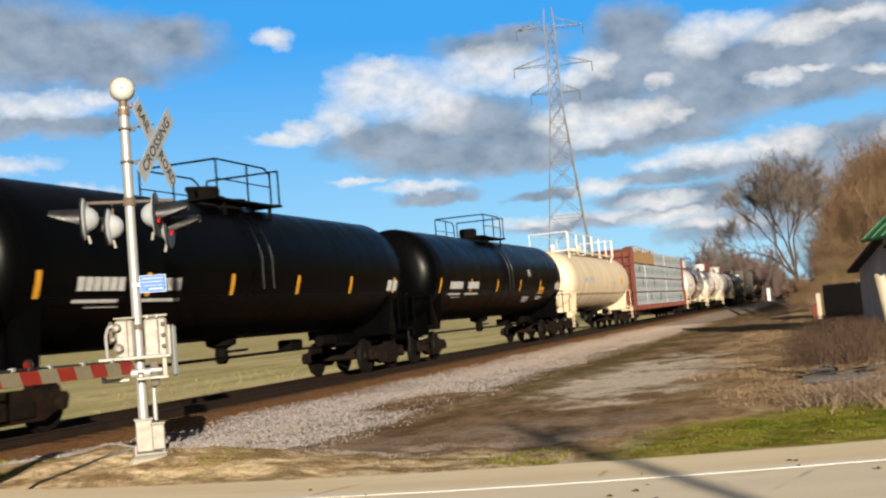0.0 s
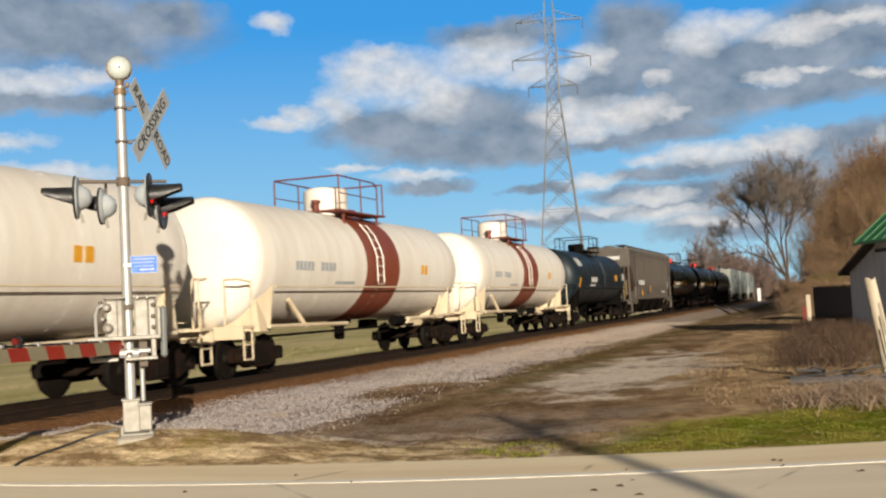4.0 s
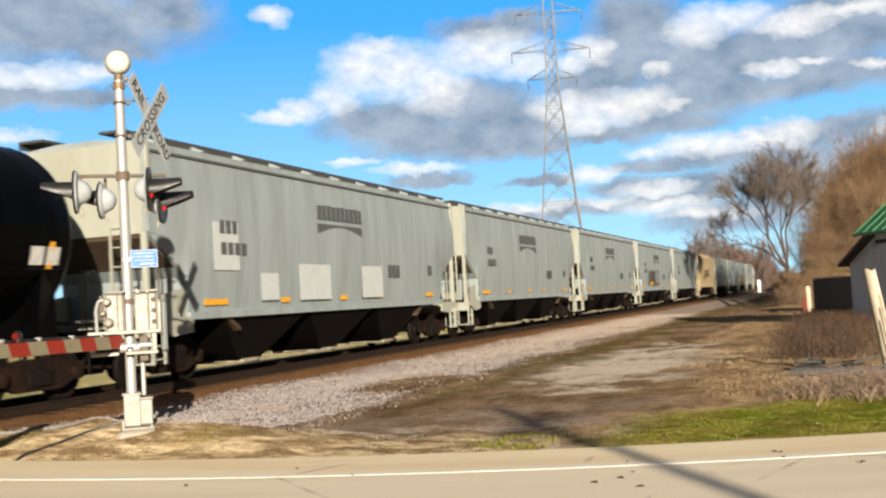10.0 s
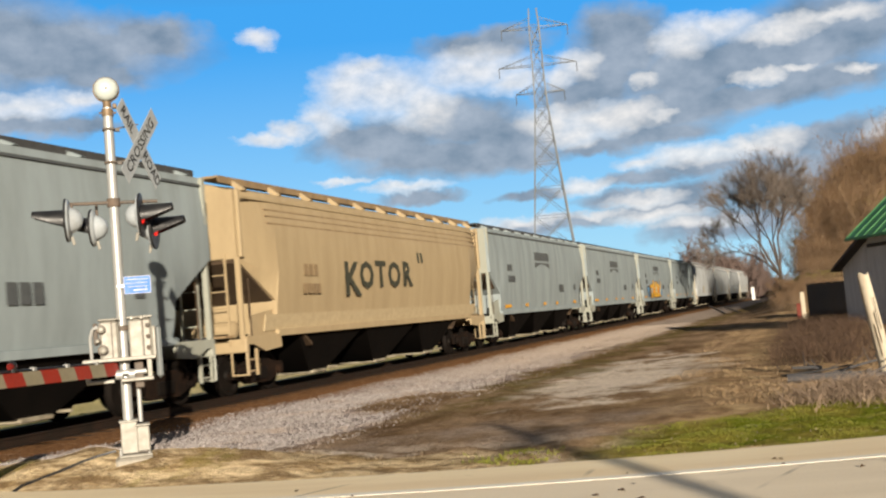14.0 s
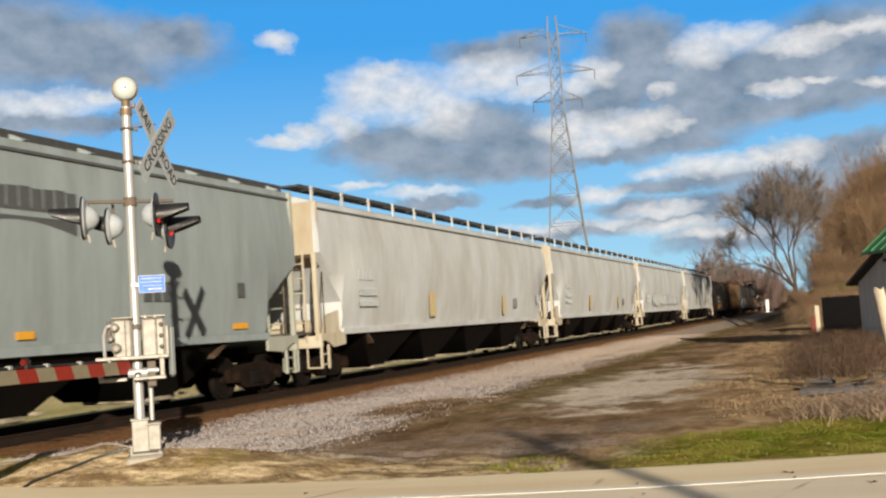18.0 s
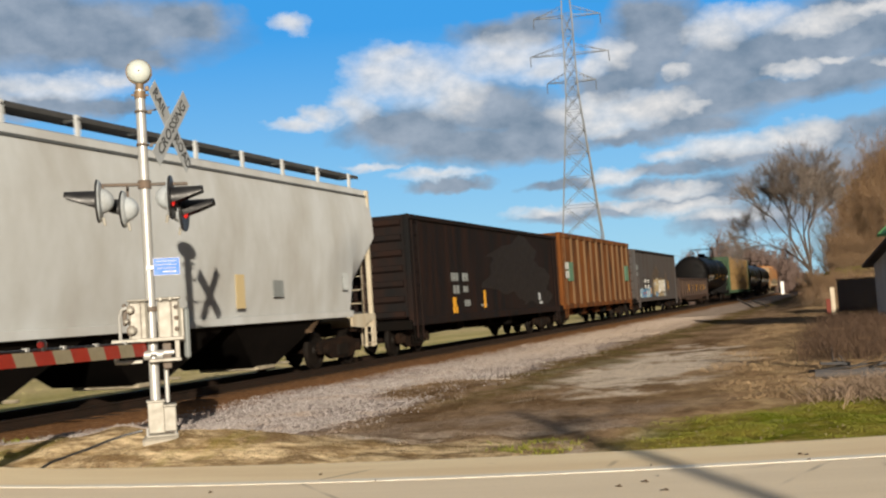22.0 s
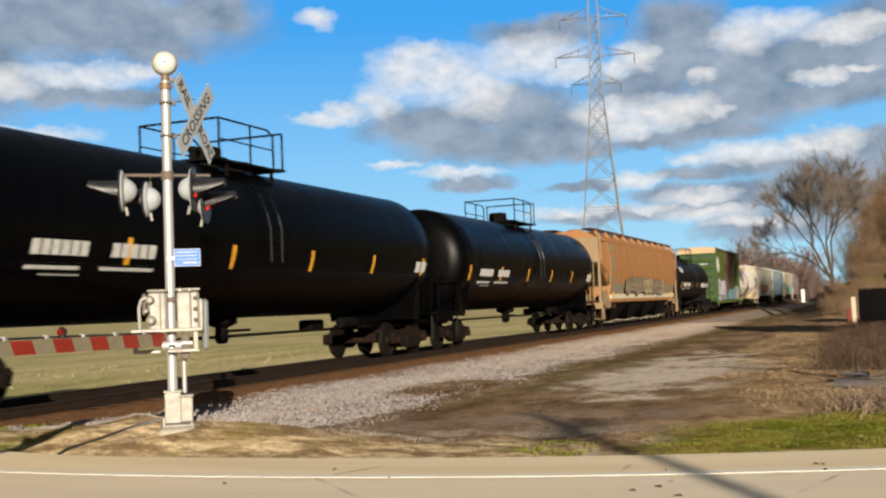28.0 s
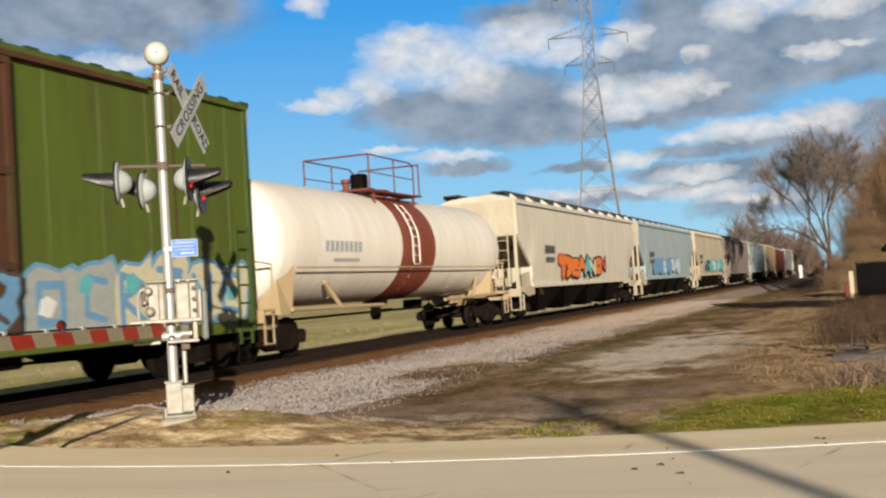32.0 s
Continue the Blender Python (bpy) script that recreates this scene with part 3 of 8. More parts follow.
    col = k.mix(k.m("MULTIPLY", strip, 0.85), col, k.mix(k.ramp(clod, 0.4, 0.6), (0.155, 0.125, 0.035), (0.11, 0.075, 0.034)))
    dry = k.mix(k.ramp(k.noise(pos, 1.1, 7.0, 0.7), 0.4, 0.6), straw, k.mix(k.ramp(clod, 0.42, 0.6), (0.36, 0.235, 0.13), (0.17, 0.10, 0.055)))
    col = k.mix(k.ramp(xw, -2.9, -1.3), col, dry)
    # ballast shoulder
    a, b = k.m("MULTIPLY", k.m("ADD", x, 7.3), 1 / 1.5), k.m("MULTIPLY", k.m("SUBTRACT", y, 19.8), 1 / 2.4)
    mud = k.ramp(k.m("ADD", k.m("ADD", k.m("MULTIPLY", a, a), k.m("MULTIPLY", b, b)), k.m("MULTIPLY", wob, 0.5)), 0.55, 1.15)
    col = k.mix(k.m("MULTIPLY", k.ramp(k.m("ADD", x, k.m("MULTIPLY", wob, 0.45)), -6.7, -7.3), mud), col, gravel)
    col = k.mix(k.m("MULTIPLY", k.ramp(k.m("ADD", x, k.m("MULTIPLY", wob, 0.3)), -10.1, -10.9), 0.92), col, rusty)
    # black strip along the rails: the train's shade painted into the ground
    col = k.mix(k.ramp(k.m("ADD", x, k.m("MULTIPLY", wob, 0.10)), -12.15, -12.5), col, shaded_bed)
    col = k.mix(k.ramp(k.m("ADD", x, k.m("MULTIPLY", wob, 0.4)), -15.6, -17.2), col, field)
    # verge: sand along the road, grass on the bank
    bank = k.m("MULTIPLY", k.ramp(k.m("ADD", x, k.m("MULTIPLY", wob, 0.3)), -2.6, -1.8), k.m("MULTIPLY", k.ramp(k.m("ADD", qw, k.m("MULTIPLY", x, -0.35)), 14.3, 13.5), k.ramp(qw, 10.6, 10.8)))
    col = k.mix(bank, col, green)
    verge = k.m("MULTIPLY", k.ramp(qw, 12.3, 11.9), k.ramp(xw, -2.5, -4.0))
    clods = k.ramp(k.noise(k.scaled(pos, (0.55, 1.6, 1.0)), 2.4, 7.0, 0.75), 0.46, 0.56)
    col = k.mix(verge, col, k.mix(k.m("MULTIPLY", clods, 0.75), sand, (0.16, 0.10, 0.05)))
    wet = k.m("MULTIPLY", k.m("MULTIPLY", k.ramp(k.m("ABSOLUTE", k.m("SUBTRACT", q, k.m("ADD", 13.0, k.m("MULTIPLY", wob, 0.06)))), 0.32, 0.12), k.ramp(x, -8.4, -8.8)), k.ramp(x, -11.0, -10.0))
    col = k.mix(k.m("MULTIPLY", wet, 0.85), col, (0.045, 0.022, 0.010))
    tuft = k.m("MULTIPLY", k.ramp(mid, 0.56, 0.64), k.m("MULTIPLY", k.ramp(q, 12.0, 11.6), k.ramp(q, 10.6, 10.9)))
    col = k.mix(k.m("MULTIPLY", tuft, 0.7), col, green)
    far = k.mix(k.ramp(big, 0.4, 0.62), (0.25, 0.24, 0.05), (0.16, 0.17, 0.03))
    col = k.mix(k.m("MULTIPLY", k.ramp(k.m("ADD", y, k.m("MULTIPLY", wob, 3.0)), 80.0, 90.0), k.ramp(x, -3.0, -1.4)), col, far)
    col = k.mix(k.m("MULTIPLY", k.ramp(tiny, 0.5, 0.8), 0.25), col, (0.09, 0.065, 0.045))
    crumb = k.noise(k.scaled(pos, (0.8, 1.0, 1.0)), 6.5, 6.0, 0.72)
    col = k.mix(k.m("MULTIPLY", k.ramp(crumb, 0.52, 0.64), 0.5), col, (0.085, 0.055, 0.034))
    col = k.mix(k.m("MULTIPLY", k.ramp(crumb, 0.42, 0.32), 0.35), col, (0.60, 0.47, 0.33))
    shader = k.n("ShaderNodeBsdfPrincipled", ins={"Base Color": col, "Roughness": 1.0, "Specular IOR Level": 0.0})
    k.t.links.new(k.n("ShaderNodeBump", ins={"Strength": 0.7, "Distance": 0.06, "Height": k.m("ADD", k.m("ADD", tiny, k.m("MULTIPLY", mid, 1.5)), k.m("MULTIPLY", clod, 1.6))}).outputs[0], shader.inputs["Normal"])
    k.t.links.new(shader.outputs[0], k.n("ShaderNodeOutputMaterial").inputs[0])
    return mat


def road_material():
    mat = bpy.data.materials.new("worn_pale_asphalt")
    mat.use_nodes = True
    k = Nodes(mat.node_tree)
    pos = k.n("ShaderNodeNewGeometry").outputs["Position"]
    x, y, _ = k.n("ShaderNodeSeparateXYZ", ins={0: pos}).outputs
    q = curved_across(k, x, y)
    along = k.m("ADD", k.m("MULTIPLY", x, ROAD_DIR.x), k.m("MULTIPLY", y, ROAD_DIR.y))
    lane = k.n("ShaderNodeCombineXYZ", ins={0: k.m("MULTIPLY", along, 0.12), 1: q}).outputs[0]
    worn, tiny = k.noise(lane, 1.6, 5.0, 0.6), k.noise(pos, 40.0, 3.0, 0.7)
    col = k.mix(k.ramp(worn, 0.35, 0.65), (0.84, 0.72, 0.54), (0.75, 0.635, 0.47))
    shoulder = k.ramp(k.m("ADD", q, k.m("MULTIPLY", k.m("SUBTRACT", worn, 0.5), 0.4)), 9.50, 9.62)
    col = k.mix(shoulder, col, k.mix(k.ramp(worn, 0.35, 0.65), (0.88, 0.74, 0.50), (0.78, 0.62, 0.40)))
    col = k.mix(k.m("MULTIPLY", k.ramp(tiny, 0.5, 0.75), 0.18), col, (0.32, 0.26, 0.19))
    crack = k.n("ShaderNodeTexVoronoi", ins={"Vector": k.scaled(pos, (0.5, 0.5, 1.0)), "Scale": 1.0})
    crack.feature = "DISTANCE_TO_EDGE"
    line = k.m("MULTIPLY", k.ramp(crack.outputs["Distance"], 0.012, 0.004), k.ramp(k.noise(pos, 0.4, 3.0), 0.55, 0.62))
    col = k.mix(k.m("MULTIPLY", line, 0.6), col, (0.10, 0.085, 0.07))
    shader = k.n("ShaderNodeBsdfPrincipled", ins={"Base Color": col, "Roughness": 0.85, "Specular IOR Level": 0.25})
    k.t.links.new(k.n("ShaderNodeBump", ins={"Strength": 0.35, "Distance": 0.006, "Height": tiny}).outputs[0], shader.inputs["Normal"])
    k.t.links.new(shader.outputs[0], k.n("ShaderNodeOutputMaterial").inputs[0])
    return mat


def build_ground():
    xs = grid_axis(-2600, -20.0, 10.0, 2600, 0.2, 70)
    ys = grid_axis(-2600, 6.0, 60.0, 3600, 0.2, 90)
    verts = [(x, y, ground_z(x, y)) for y in ys for x in xs]
    nx = len(xs)
    faces = [(j * nx + i, j * nx + i + 1, (j + 1) * nx + i + 1, (j + 1) * nx + i) for j in range(len(ys) - 1) for i in range(nx - 1)]
    me = bpy.data.meshes.new("ground")
    me.from_pydata(verts, [], faces)
    me.shade_smooth()
    me.materials.append(ground_material())
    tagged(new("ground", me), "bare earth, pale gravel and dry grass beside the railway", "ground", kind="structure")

    # the road, a slab that rises over the rails
    sh = Shape()
    us = [-90, -40, -24] + [-20 + 0.8 * i for i in range(41)] + [20, 40, 90]
    loops = []
    for u in us:
        lo, hi = ROAD_DIR * u + ROAD_ACROSS * (ROAD_NEAR + bend(u)), ROAD_DIR * u + ROAD_ACROSS * (ROAD_FAR + bend(u))
        loops.append([(lo.x, lo.y, road_z(lo.x)), (hi.x, hi.y, road_z(hi.x)), (hi.x, hi.y, road_z(hi.x) - 0.2), (lo.x, lo.y, road_z(lo.x) - 0.2)])
    sh.loft(loops)
    road = solid("road", sh, road_material(), "pale worn asphalt country road with a sandy shoulder", "road", "structure")
    line = Shape()
    loops = []
    for u in us:
        lo, hi = ROAD_DIR * u + ROAD_ACROSS * (9.345 + bend(u)), ROAD_DIR * u + ROAD_ACROSS * (9.48 + bend(u))
        loops.append([(lo.x, lo.y, road_z(lo.x) + 0.004), (hi.x, hi.y, road_z(hi.x) + 0.004), (hi.x, hi.y, road_z(hi.x) - 0.01), (lo.x, lo.y, road_z(lo.x) - 0.01)])
    line.loft(loops)
    part("edge_line", line, surface("road_paint_white", (0.83, 0.79, 0.70), (0.74, 0.66, 0.53), 0.7, 2.0, rough=0.8, world_space=True), road, "worn white edge line")

    # track
    track = thing("railway_track", "single railway track of rusty rails on dark timber ties", "track", kind="structure")
    for side in (-1, 1):
        x0 = TRACK_X + side * 0.7525
        prof = [(-0.07, -0.17), (0.07, -0.17), (0.07, -0.155), (0.012, -0.14), (0.012, -0.045), (0.036, -0.03), (0.036, -0.004), (0.03, 0.0), (-0.03, 0.0), (-0.036, -0.004), (-0.036, -0.03), (-0.012, -0.045), (-0.012, -0.14), (-0.07, -0.155)]
        sh = Shape().loft([[(x0 + a, y, RAIL_Z + b) for a, b in prof] for y in (-80, 20, 120, 700)])
        part("rail", sh, RAIL, track, "worn steel rail")
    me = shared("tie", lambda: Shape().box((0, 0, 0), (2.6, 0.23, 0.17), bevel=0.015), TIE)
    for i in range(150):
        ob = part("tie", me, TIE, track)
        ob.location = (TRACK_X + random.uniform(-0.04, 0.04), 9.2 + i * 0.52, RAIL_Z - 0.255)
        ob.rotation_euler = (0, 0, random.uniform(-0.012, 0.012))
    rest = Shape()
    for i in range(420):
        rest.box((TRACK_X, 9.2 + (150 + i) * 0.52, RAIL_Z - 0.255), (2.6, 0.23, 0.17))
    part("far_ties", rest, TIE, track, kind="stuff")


build_ground()


# ---------------------------------------------------------------- crossing signal
MAST = Vector((-7.729, 10.688, 0.22))


def build_signal():
    m = pose(MAST.x, MAST.y, MAST.z, 0, 0, 35.7)
    top = thing("crossing_signal", "silver railroad crossing mast with bell, crossbuck, red lamps and gate drive", "crossing signal", m)
    # base
    part("foundation", Shape().box((0.05, 0, -0.14), (0.44, 0.42, 0.26), bevel=0.03), CONCRETE, top, "weathered concrete foundation block")
    part("junction_base", Shape().box((0.0, 0.0, 0.215), (0.19, 0.24, 0.37), bevel=0.012).box((0.0, 0.0, 0.405), (0.215, 0.26, 0.025), bevel=0.006), ALUM, top, "silver cast junction box base")
    part("base_door", Shape().box((0.155, -0.05, 0.19), (0.145, 0.26, 0.31), bevel=0.014), ALUM, top, "silver side cover of the base")
    part("cover_lip", Shape().box((0.155, -0.05, 0.352), (0.165, 0.28, 0.022), bevel=0.006), ALUM, top)
    part("base_hinge", Shape().box((0.155, -0.182, 0.05), (0.12, 0.02, 0.022), bevel=0.004), BRACKET, top)
    part("base_flange", Shape().box((0.06, -0.01, 0.008), (0.37, 0.34, 0.034), bevel=0.01), ALUM, top)
    for x in (-0.1, 0.2):
        for y in (-0.15, 0.12):
            part("anchor_bolt", shared("anchor_bolt", lambda: Shape().rod((0, 0, -0.02), (0, 0, 0.06), 0.018, 6), GALV), GALV, top).location = (x * 1.05, y * 1.05, 0.02)
    part("mast_pole", Shape().lathe([(0.38, 0.066), (0.42, 0.059), (4.02, 0.057), (4.06, 0.062), (4.12, 0.062)], 20, "z"), GALV, top, "galvanised steel mast pole")
    part("conduit", Shape().rod((0.14, 0.02, 0.38), (0.14, 0.02, 0.88), 0.028, 10), GALV, top)
    # bell
    bell = part("bell", Shape().lathe([(-0.085, 0.02), (-0.08, 0.09), (-0.06, 0.125), (-0.03, 0.14), (0.02, 0.142), (0.06, 0.12), (0.09, 0.06)], 28, "y", (0, -0.03, 4.34)), BELLWHITE, top, "round off-white warning bell")
    part("bell_boss", Shape().lathe([(-0.105, 0.010), (-0.08, 0.016)], 10, "y", (0, -0.03, 4.34)), LAMPBLACK, bell)
    part("bell_rim", Shape().lathe([(0.0, 0.142), (0.005, 0.153), (0.03, 0.153), (0.035, 0.142)], 28, "y", (0, -0.03, 4.34)), BRONZE, bell, "brown weathered bell rim")
    part("bell_neck", Shape().lathe([(4.02, 0.068), (4.10, 0.068), (4.12, 0.05), (4.21, 0.05)], 16, "z"), BRONZE, top, "brown cast bell bracket")
    part("bell_clamp_bolt", Shape().rod((-0.10, -0.02, 4.06), (0.10, -0.02, 4.06), 0.012, 6).box((0.085, -0.02, 4.14), (0.05, 0.05, 0.06), bevel=0.01), BRONZE, top)
    # crossbuck, turned to face along the road
    buck = pose(0.34, -0.02, 3.66, 0, 0, 62)
    for tilt, words in ((-45, ("RAIL", "ROAD")), (45, ("CROSSING",))):
        blade = part("crossbuck_blade", Shape().box((0, 0, 0), (1.22, 0.006, 0.23), bevel=0.002), SIGNWHITE, top, "white crossbuck blade with black capital letters")
        off = 0.0 if tilt < 0 else -0.012
        blade.matrix_basis = buck @ pose(0, off, 0) @ pose(0, 0, 0, 0, -tilt, 0)
        if len(words) == 2:
            spots = ((-0.375, words[0]), (0.375, words[1]))
        else:
            spots = ((0.0, words[0]),)
        for x, word in spots:
            me = text_mesh("lettering", word, 0.185, INK)
            ob = part("lettering", me, INK, blade, "black capital letters")
            ob.matrix_basis = pose(x, -0.006, 0, 90, 0, 0) @ Matrix.Diagonal((0.94 if len(words) == 2 else 1.12, 1, 1, 1))
    for z in (3.46, 3.86):
        sh = Shape().box((0.0, 0, z), (0.145, 0.145, 0.03), bevel=0.01).rod((0.05, -0.02, z), (0.34, -0.02, z + 0.05), 0.009, 6).box((0.10, -0.02, z - 0.01), (0.05, 0.05, 0.035))
        part("crossbuck_clamp", sh, BRACKET, top, "dark steel clamp")
    # crossarm and lamps
    z = 2.98
    part("crossarm", Shape().rod((-0.50, -0.06, z), (0.50, 0.02, z), 0.022, 10).lathe([(z - 0.05, 0.078), (z + 0.05, 0.078)], 14, "z"), BRACKET, top, "lamp crossarm pipe")
    lamps = ((-0.53, -0.18, -0.20, 176, 0.255, False), (-0.26, 0.14, -0.27, 170, 0.225, False), (0.30, -0.14, -0.18, -9, 0.265, True), (0.45, 0.24, -0.30, -14, 0.265, True))
    for x, y, dz, turn, r, lit in lamps:
        m = pose(x, y, z + dz, 0, 0, turn)
        disc = part("lamp_background", Shape().lathe([(-0.012, r * 0.98), (0.0, r), (0.012, r * 0.98)], 28, "x"), LAMPBLACK, top, "round black lamp background")
        disc.matrix_basis = m
        part("lamp_housing", Shape().lathe([(-0.18, 0.02), (-0.165, 0.07), (-0.13, 0.11), (-0.09, 0.135), (-0.05, 0.15), (-0.03, r * 0.92), (-0.013, r * 0.97)], 24, "x"), LAMPSILVER, disc, "silver domed lamp housing")
        part("lens", Shape().lathe([(0.012, 0.105), (0.03, 0.09), (0.04, 0.04)], 20, "x"), LENSRED if lit else LENSDARK, disc, "red lens")
        hood = Shape()
        loops = []
        for k, depth in ((0, 0.012), (1, 0.16), (2, 0.37)):
            lo = -35 if k == 0 else (-12 if k == 1 else 24)
            ring = [math.radians(lo + (180 - 2 * lo) * i / 14) for i in range(15)]
            loops.append([(depth, math.cos(a) * 0.125, math.sin(a) * 0.125 + 0.0) for a in ring] + [(depth, math.cos(a) * 0.117, math.sin(a) * 0.117) for a in reversed(ring)])
        hood.loft(loops)
        part("visor", hood, LAMPBLACK, disc, "long black lamp visor")
        part("lamp_bracket", Shape().rod((-0.06, 0, 0.1), (-0.06, 0, -dz), 0.016, 8), BRACKET, disc)
        part("drain_spout", Shape().rod((-0.07, 0, -r - 0.035), (-0.05, 0, -r + 0.06), 0.018, 8), ALUM, disc)
    # small blue notice
    sign = part("blue_sign", Shape().box((0.205, -0.09, 1.985), (0.31, 0.006, 0.21), bevel=0.002), SIGNBLUE, top, "small blue emergency notice with white bars of writing")
    part("sign_rim", Shape().box((0.205, -0.0945, 2.086), (0.30, 0.004, 0.006)).box((0.205, -0.0945, 1.884), (0.30, 0.004, 0.006)).box((0.056, -0.0945, 1.985), (0.006, 0.004, 0.2)).box((0.354, -0.0945, 1.985), (0.006, 0.004, 0.2)), LETTER, sign)
    for i, (dx, w) in enumerate(((0.0, 0.24), (-0.01, 0.25), (0.0, 0.22), (0.03, 0.16))):
        part("writing_bar", Shape().box((0.205 + dx, -0.0945, 2.05 - i * 0.042), (w, 0.004, 0.007 if i < 3 else 0.014)), LETTER, sign)
    part("sign_clip", Shape().box((0.02, -0.04, 1.98), (0.10, 0.10, 0.04)), GALV, top)
    # gate drive
    drive = part("gate_drive_box", Shape().box((-0.15, 0.03, 1.355), (0.22, 0.34, 0.47), bevel=0.03).box((-0.15, 0.02, 1.60), (0.24, 0.36, 0.025), bevel=0.008), ALUM, top, "silver gate drive housing")
    for x, z, r in ((-0.235, 1.49, 0.04), (-0.225, 1.25, 0.045), (-0.28, 1.36, 0.028)):
        hub = part("drive_hub", Shape().lathe([(-0.24, r * 0.5), (-0.22, r), (-0.12, r)], 14, "y", (x, 0, z)), ALUM, drive, "round hub of the gate drive")
        part("hub_collar", Shape().lathe([(-0.17, r * 1.35), (-0.145, r * 1.35)], 14, "y", (x, 0, z)), BRACKET, hub)
    # thin dark strip drawn as the shadow line on the housing front
    part("drive_seam", Shape().box((-0.12, -0.142, 1.36), (0.012, 0.006, 0.44)), BRACKET, drive)
    part("mast_clamp", Shape().lathe([(1.46, 0.08), (1.52, 0.08)], 16, "z").box((-0.10, -0.02, 1.49), (0.07, 0.06, 0.05), bevel=0.01).box((0.10, -0.02, 1.49), (0.07, 0.06, 0.05), bevel=0.01), BRACKET, top, "dark mast clamp")
    case = part("relay_box", Shape().box((0.20, 0.03, 1.355), (0.26, 0.34, 0.47), bevel=0.03), ALUM, top, "silver relay box")
    part("relay_box_lid", Shape().box((0.20, 0.02, 1.605), (0.29, 0.37, 0.03), bevel=0.01), ALUM, case)
    part("relay_box_panel", Shape().box((0.15, -0.15, 1.35), (0.14, 0.02, 0.43), bevel=0.006), ALUM, case)
    # dark strip beside the panel, in place of its shadow line
    part("relay_box_seam", Shape().box((0.232, -0.142, 1.35), (0.014, 0.006, 0.43)), BRACKET, case)
    for z in (1.24, 1.37, 1.50):
        part("relay_bolt", Shape().lathe([(-0.20, 0.018), (-0.14, 0.028)], 8, "y", (0.285, 0, z)), BRACKET, case)
    for x in (0.11, 0.22):
        part("lid_latch", Shape().box((x, -0.16, 1.60), (0.04, 0.03, 0.045), bevel=0.008), ALUM, case)
    part("upper_plate", Shape().box((-0.05, -0.12, 1.13), (0.82, 0.20, 0.045), bevel=0.008), ALUM, top, "silver mounting plate")
    part("lower_plate", Shape().box((0.135, -0.12, 0.885), (0.37, 0.20, 0.04), bevel=0.008), ALUM, top, "silver lower mounting plate")
    part("lower_plate", Shape().box((-0.275, -0.12, 0.885), (0.31, 0.20, 0.04), bevel=0.008), ALUM, top, "silver lower mounting plate")
    for x in (-0.41, 0.28):
        part("plate_strut", Shape().box((x, -0.15, 1.005), (0.055, 0.10, 0.21), bevel=0.008), ALUM, top)
    part("gate_shaft", Shape().rod((-0.32, -0.12, 0.97), (0.24, -0.12, 0.97), 0.03, 12).lathe([(-0.13, 0.055), (-0.05, 0.055)], 14, "x", (0.02, -0.13, 0.95)).lathe([(0.02, 0.055), (0.09, 0.055)], 14, "x", (0.02, -0.13, 0.95)), GALV, top)
    part("shaft_arm", Shape().box((0.16, -0.10, 0.93), (0.10, 0.05, 0.30), bevel=0.01), BRACKET, top, "dark shaft arm")
    part("gate_link", Shape().pipe([(-0.355, -0.14, 1.10), (-0.36, -0.16, 1.40), (-0.33, -0.18, 1.50), (-0.27, -0.18, 1.52)], 0.02, 8), GALV, top)
    part("link_lever", Shape().box((-0.30, -0.10, 1.44), (0.05, 0.06, 0.26), bevel=0.012), BRACKET, top)
    part("counterweight_arm", Shape().box((0.35, -0.10, 1.29), (0.04, 0.05, 0.40), bevel=0.01).box((0.31, -0.10, 1.11), (0.12, 0.05, 0.04)), ALUM, top, "upright counterweight arm")
    part("counterweight", Shape().box((0.40, 0.12, 1.18), (0.07, 0.34, 0.62), bevel=0.03), STRAPGREY, top, "dark grey counterweight plates")

    # the lowered gate arm
    arm_at = Vector((-7.74, 10.52, 0.0))
    arm_dir = math.degrees(math.atan2(-0.975, 0.215))
    arm = thing("gate_arm", "lowered crossing gate arm with red and white stripes and small lamps", "gate arm", pose(arm_at.x, arm_at.y, 1.24, 0, 0, arm_dir))
    pitch, slant = 0.362, 0.075
    z_of = lambda u: 0.0 + 0.012 * u
    for i in range(21):
        a, b = -0.05 + i * pitch, -0.05 + (i + 1) * pitch
        h = 0.075 - 0.0012 * i
        outline = [(a - slant / 2, z_of(a) - h), (b - slant / 2, z_of(b) - h), (b + slant / 2, z_of(b) + h), (a + slant / 2, z_of(a) + h)]
        part("arm_stripe", Shape().plate(outline, -0.022, 0.022, "y"), ARMRED if i % 2 == 0 else ARMWHITE, arm, "red reflective stripe" if i % 2 == 0 else "dull white stripe")
    for u in (2.3, 3.9, 5.6, 7.2):
        lamp = part("arm_lamp", Shape().lathe([(0.07, 0.035), (0.10, 0.04), (0.16, 0.04), (0.18, 0.02)], 12, "z", (u, 0, z_of(u))), LAMPBLACK, arm, "small red gate lamp")
        part("arm_lens", Shape().lathe([(-0.05, 0.03), (-0.035, 0.036), (0.035, 0.036), (0.05, 0.03)], 12, "x", (u, 0, z_of(u) + 0.13)), LENSDARK, lamp)
    part("arm_wire", Shape().pipe([(u, 0.0, z_of(u) + 0.085) for u in (0.0, 2.3, 3.9, 5.6, 7.2)], 0.012, 6), LAMPBLACK, arm)
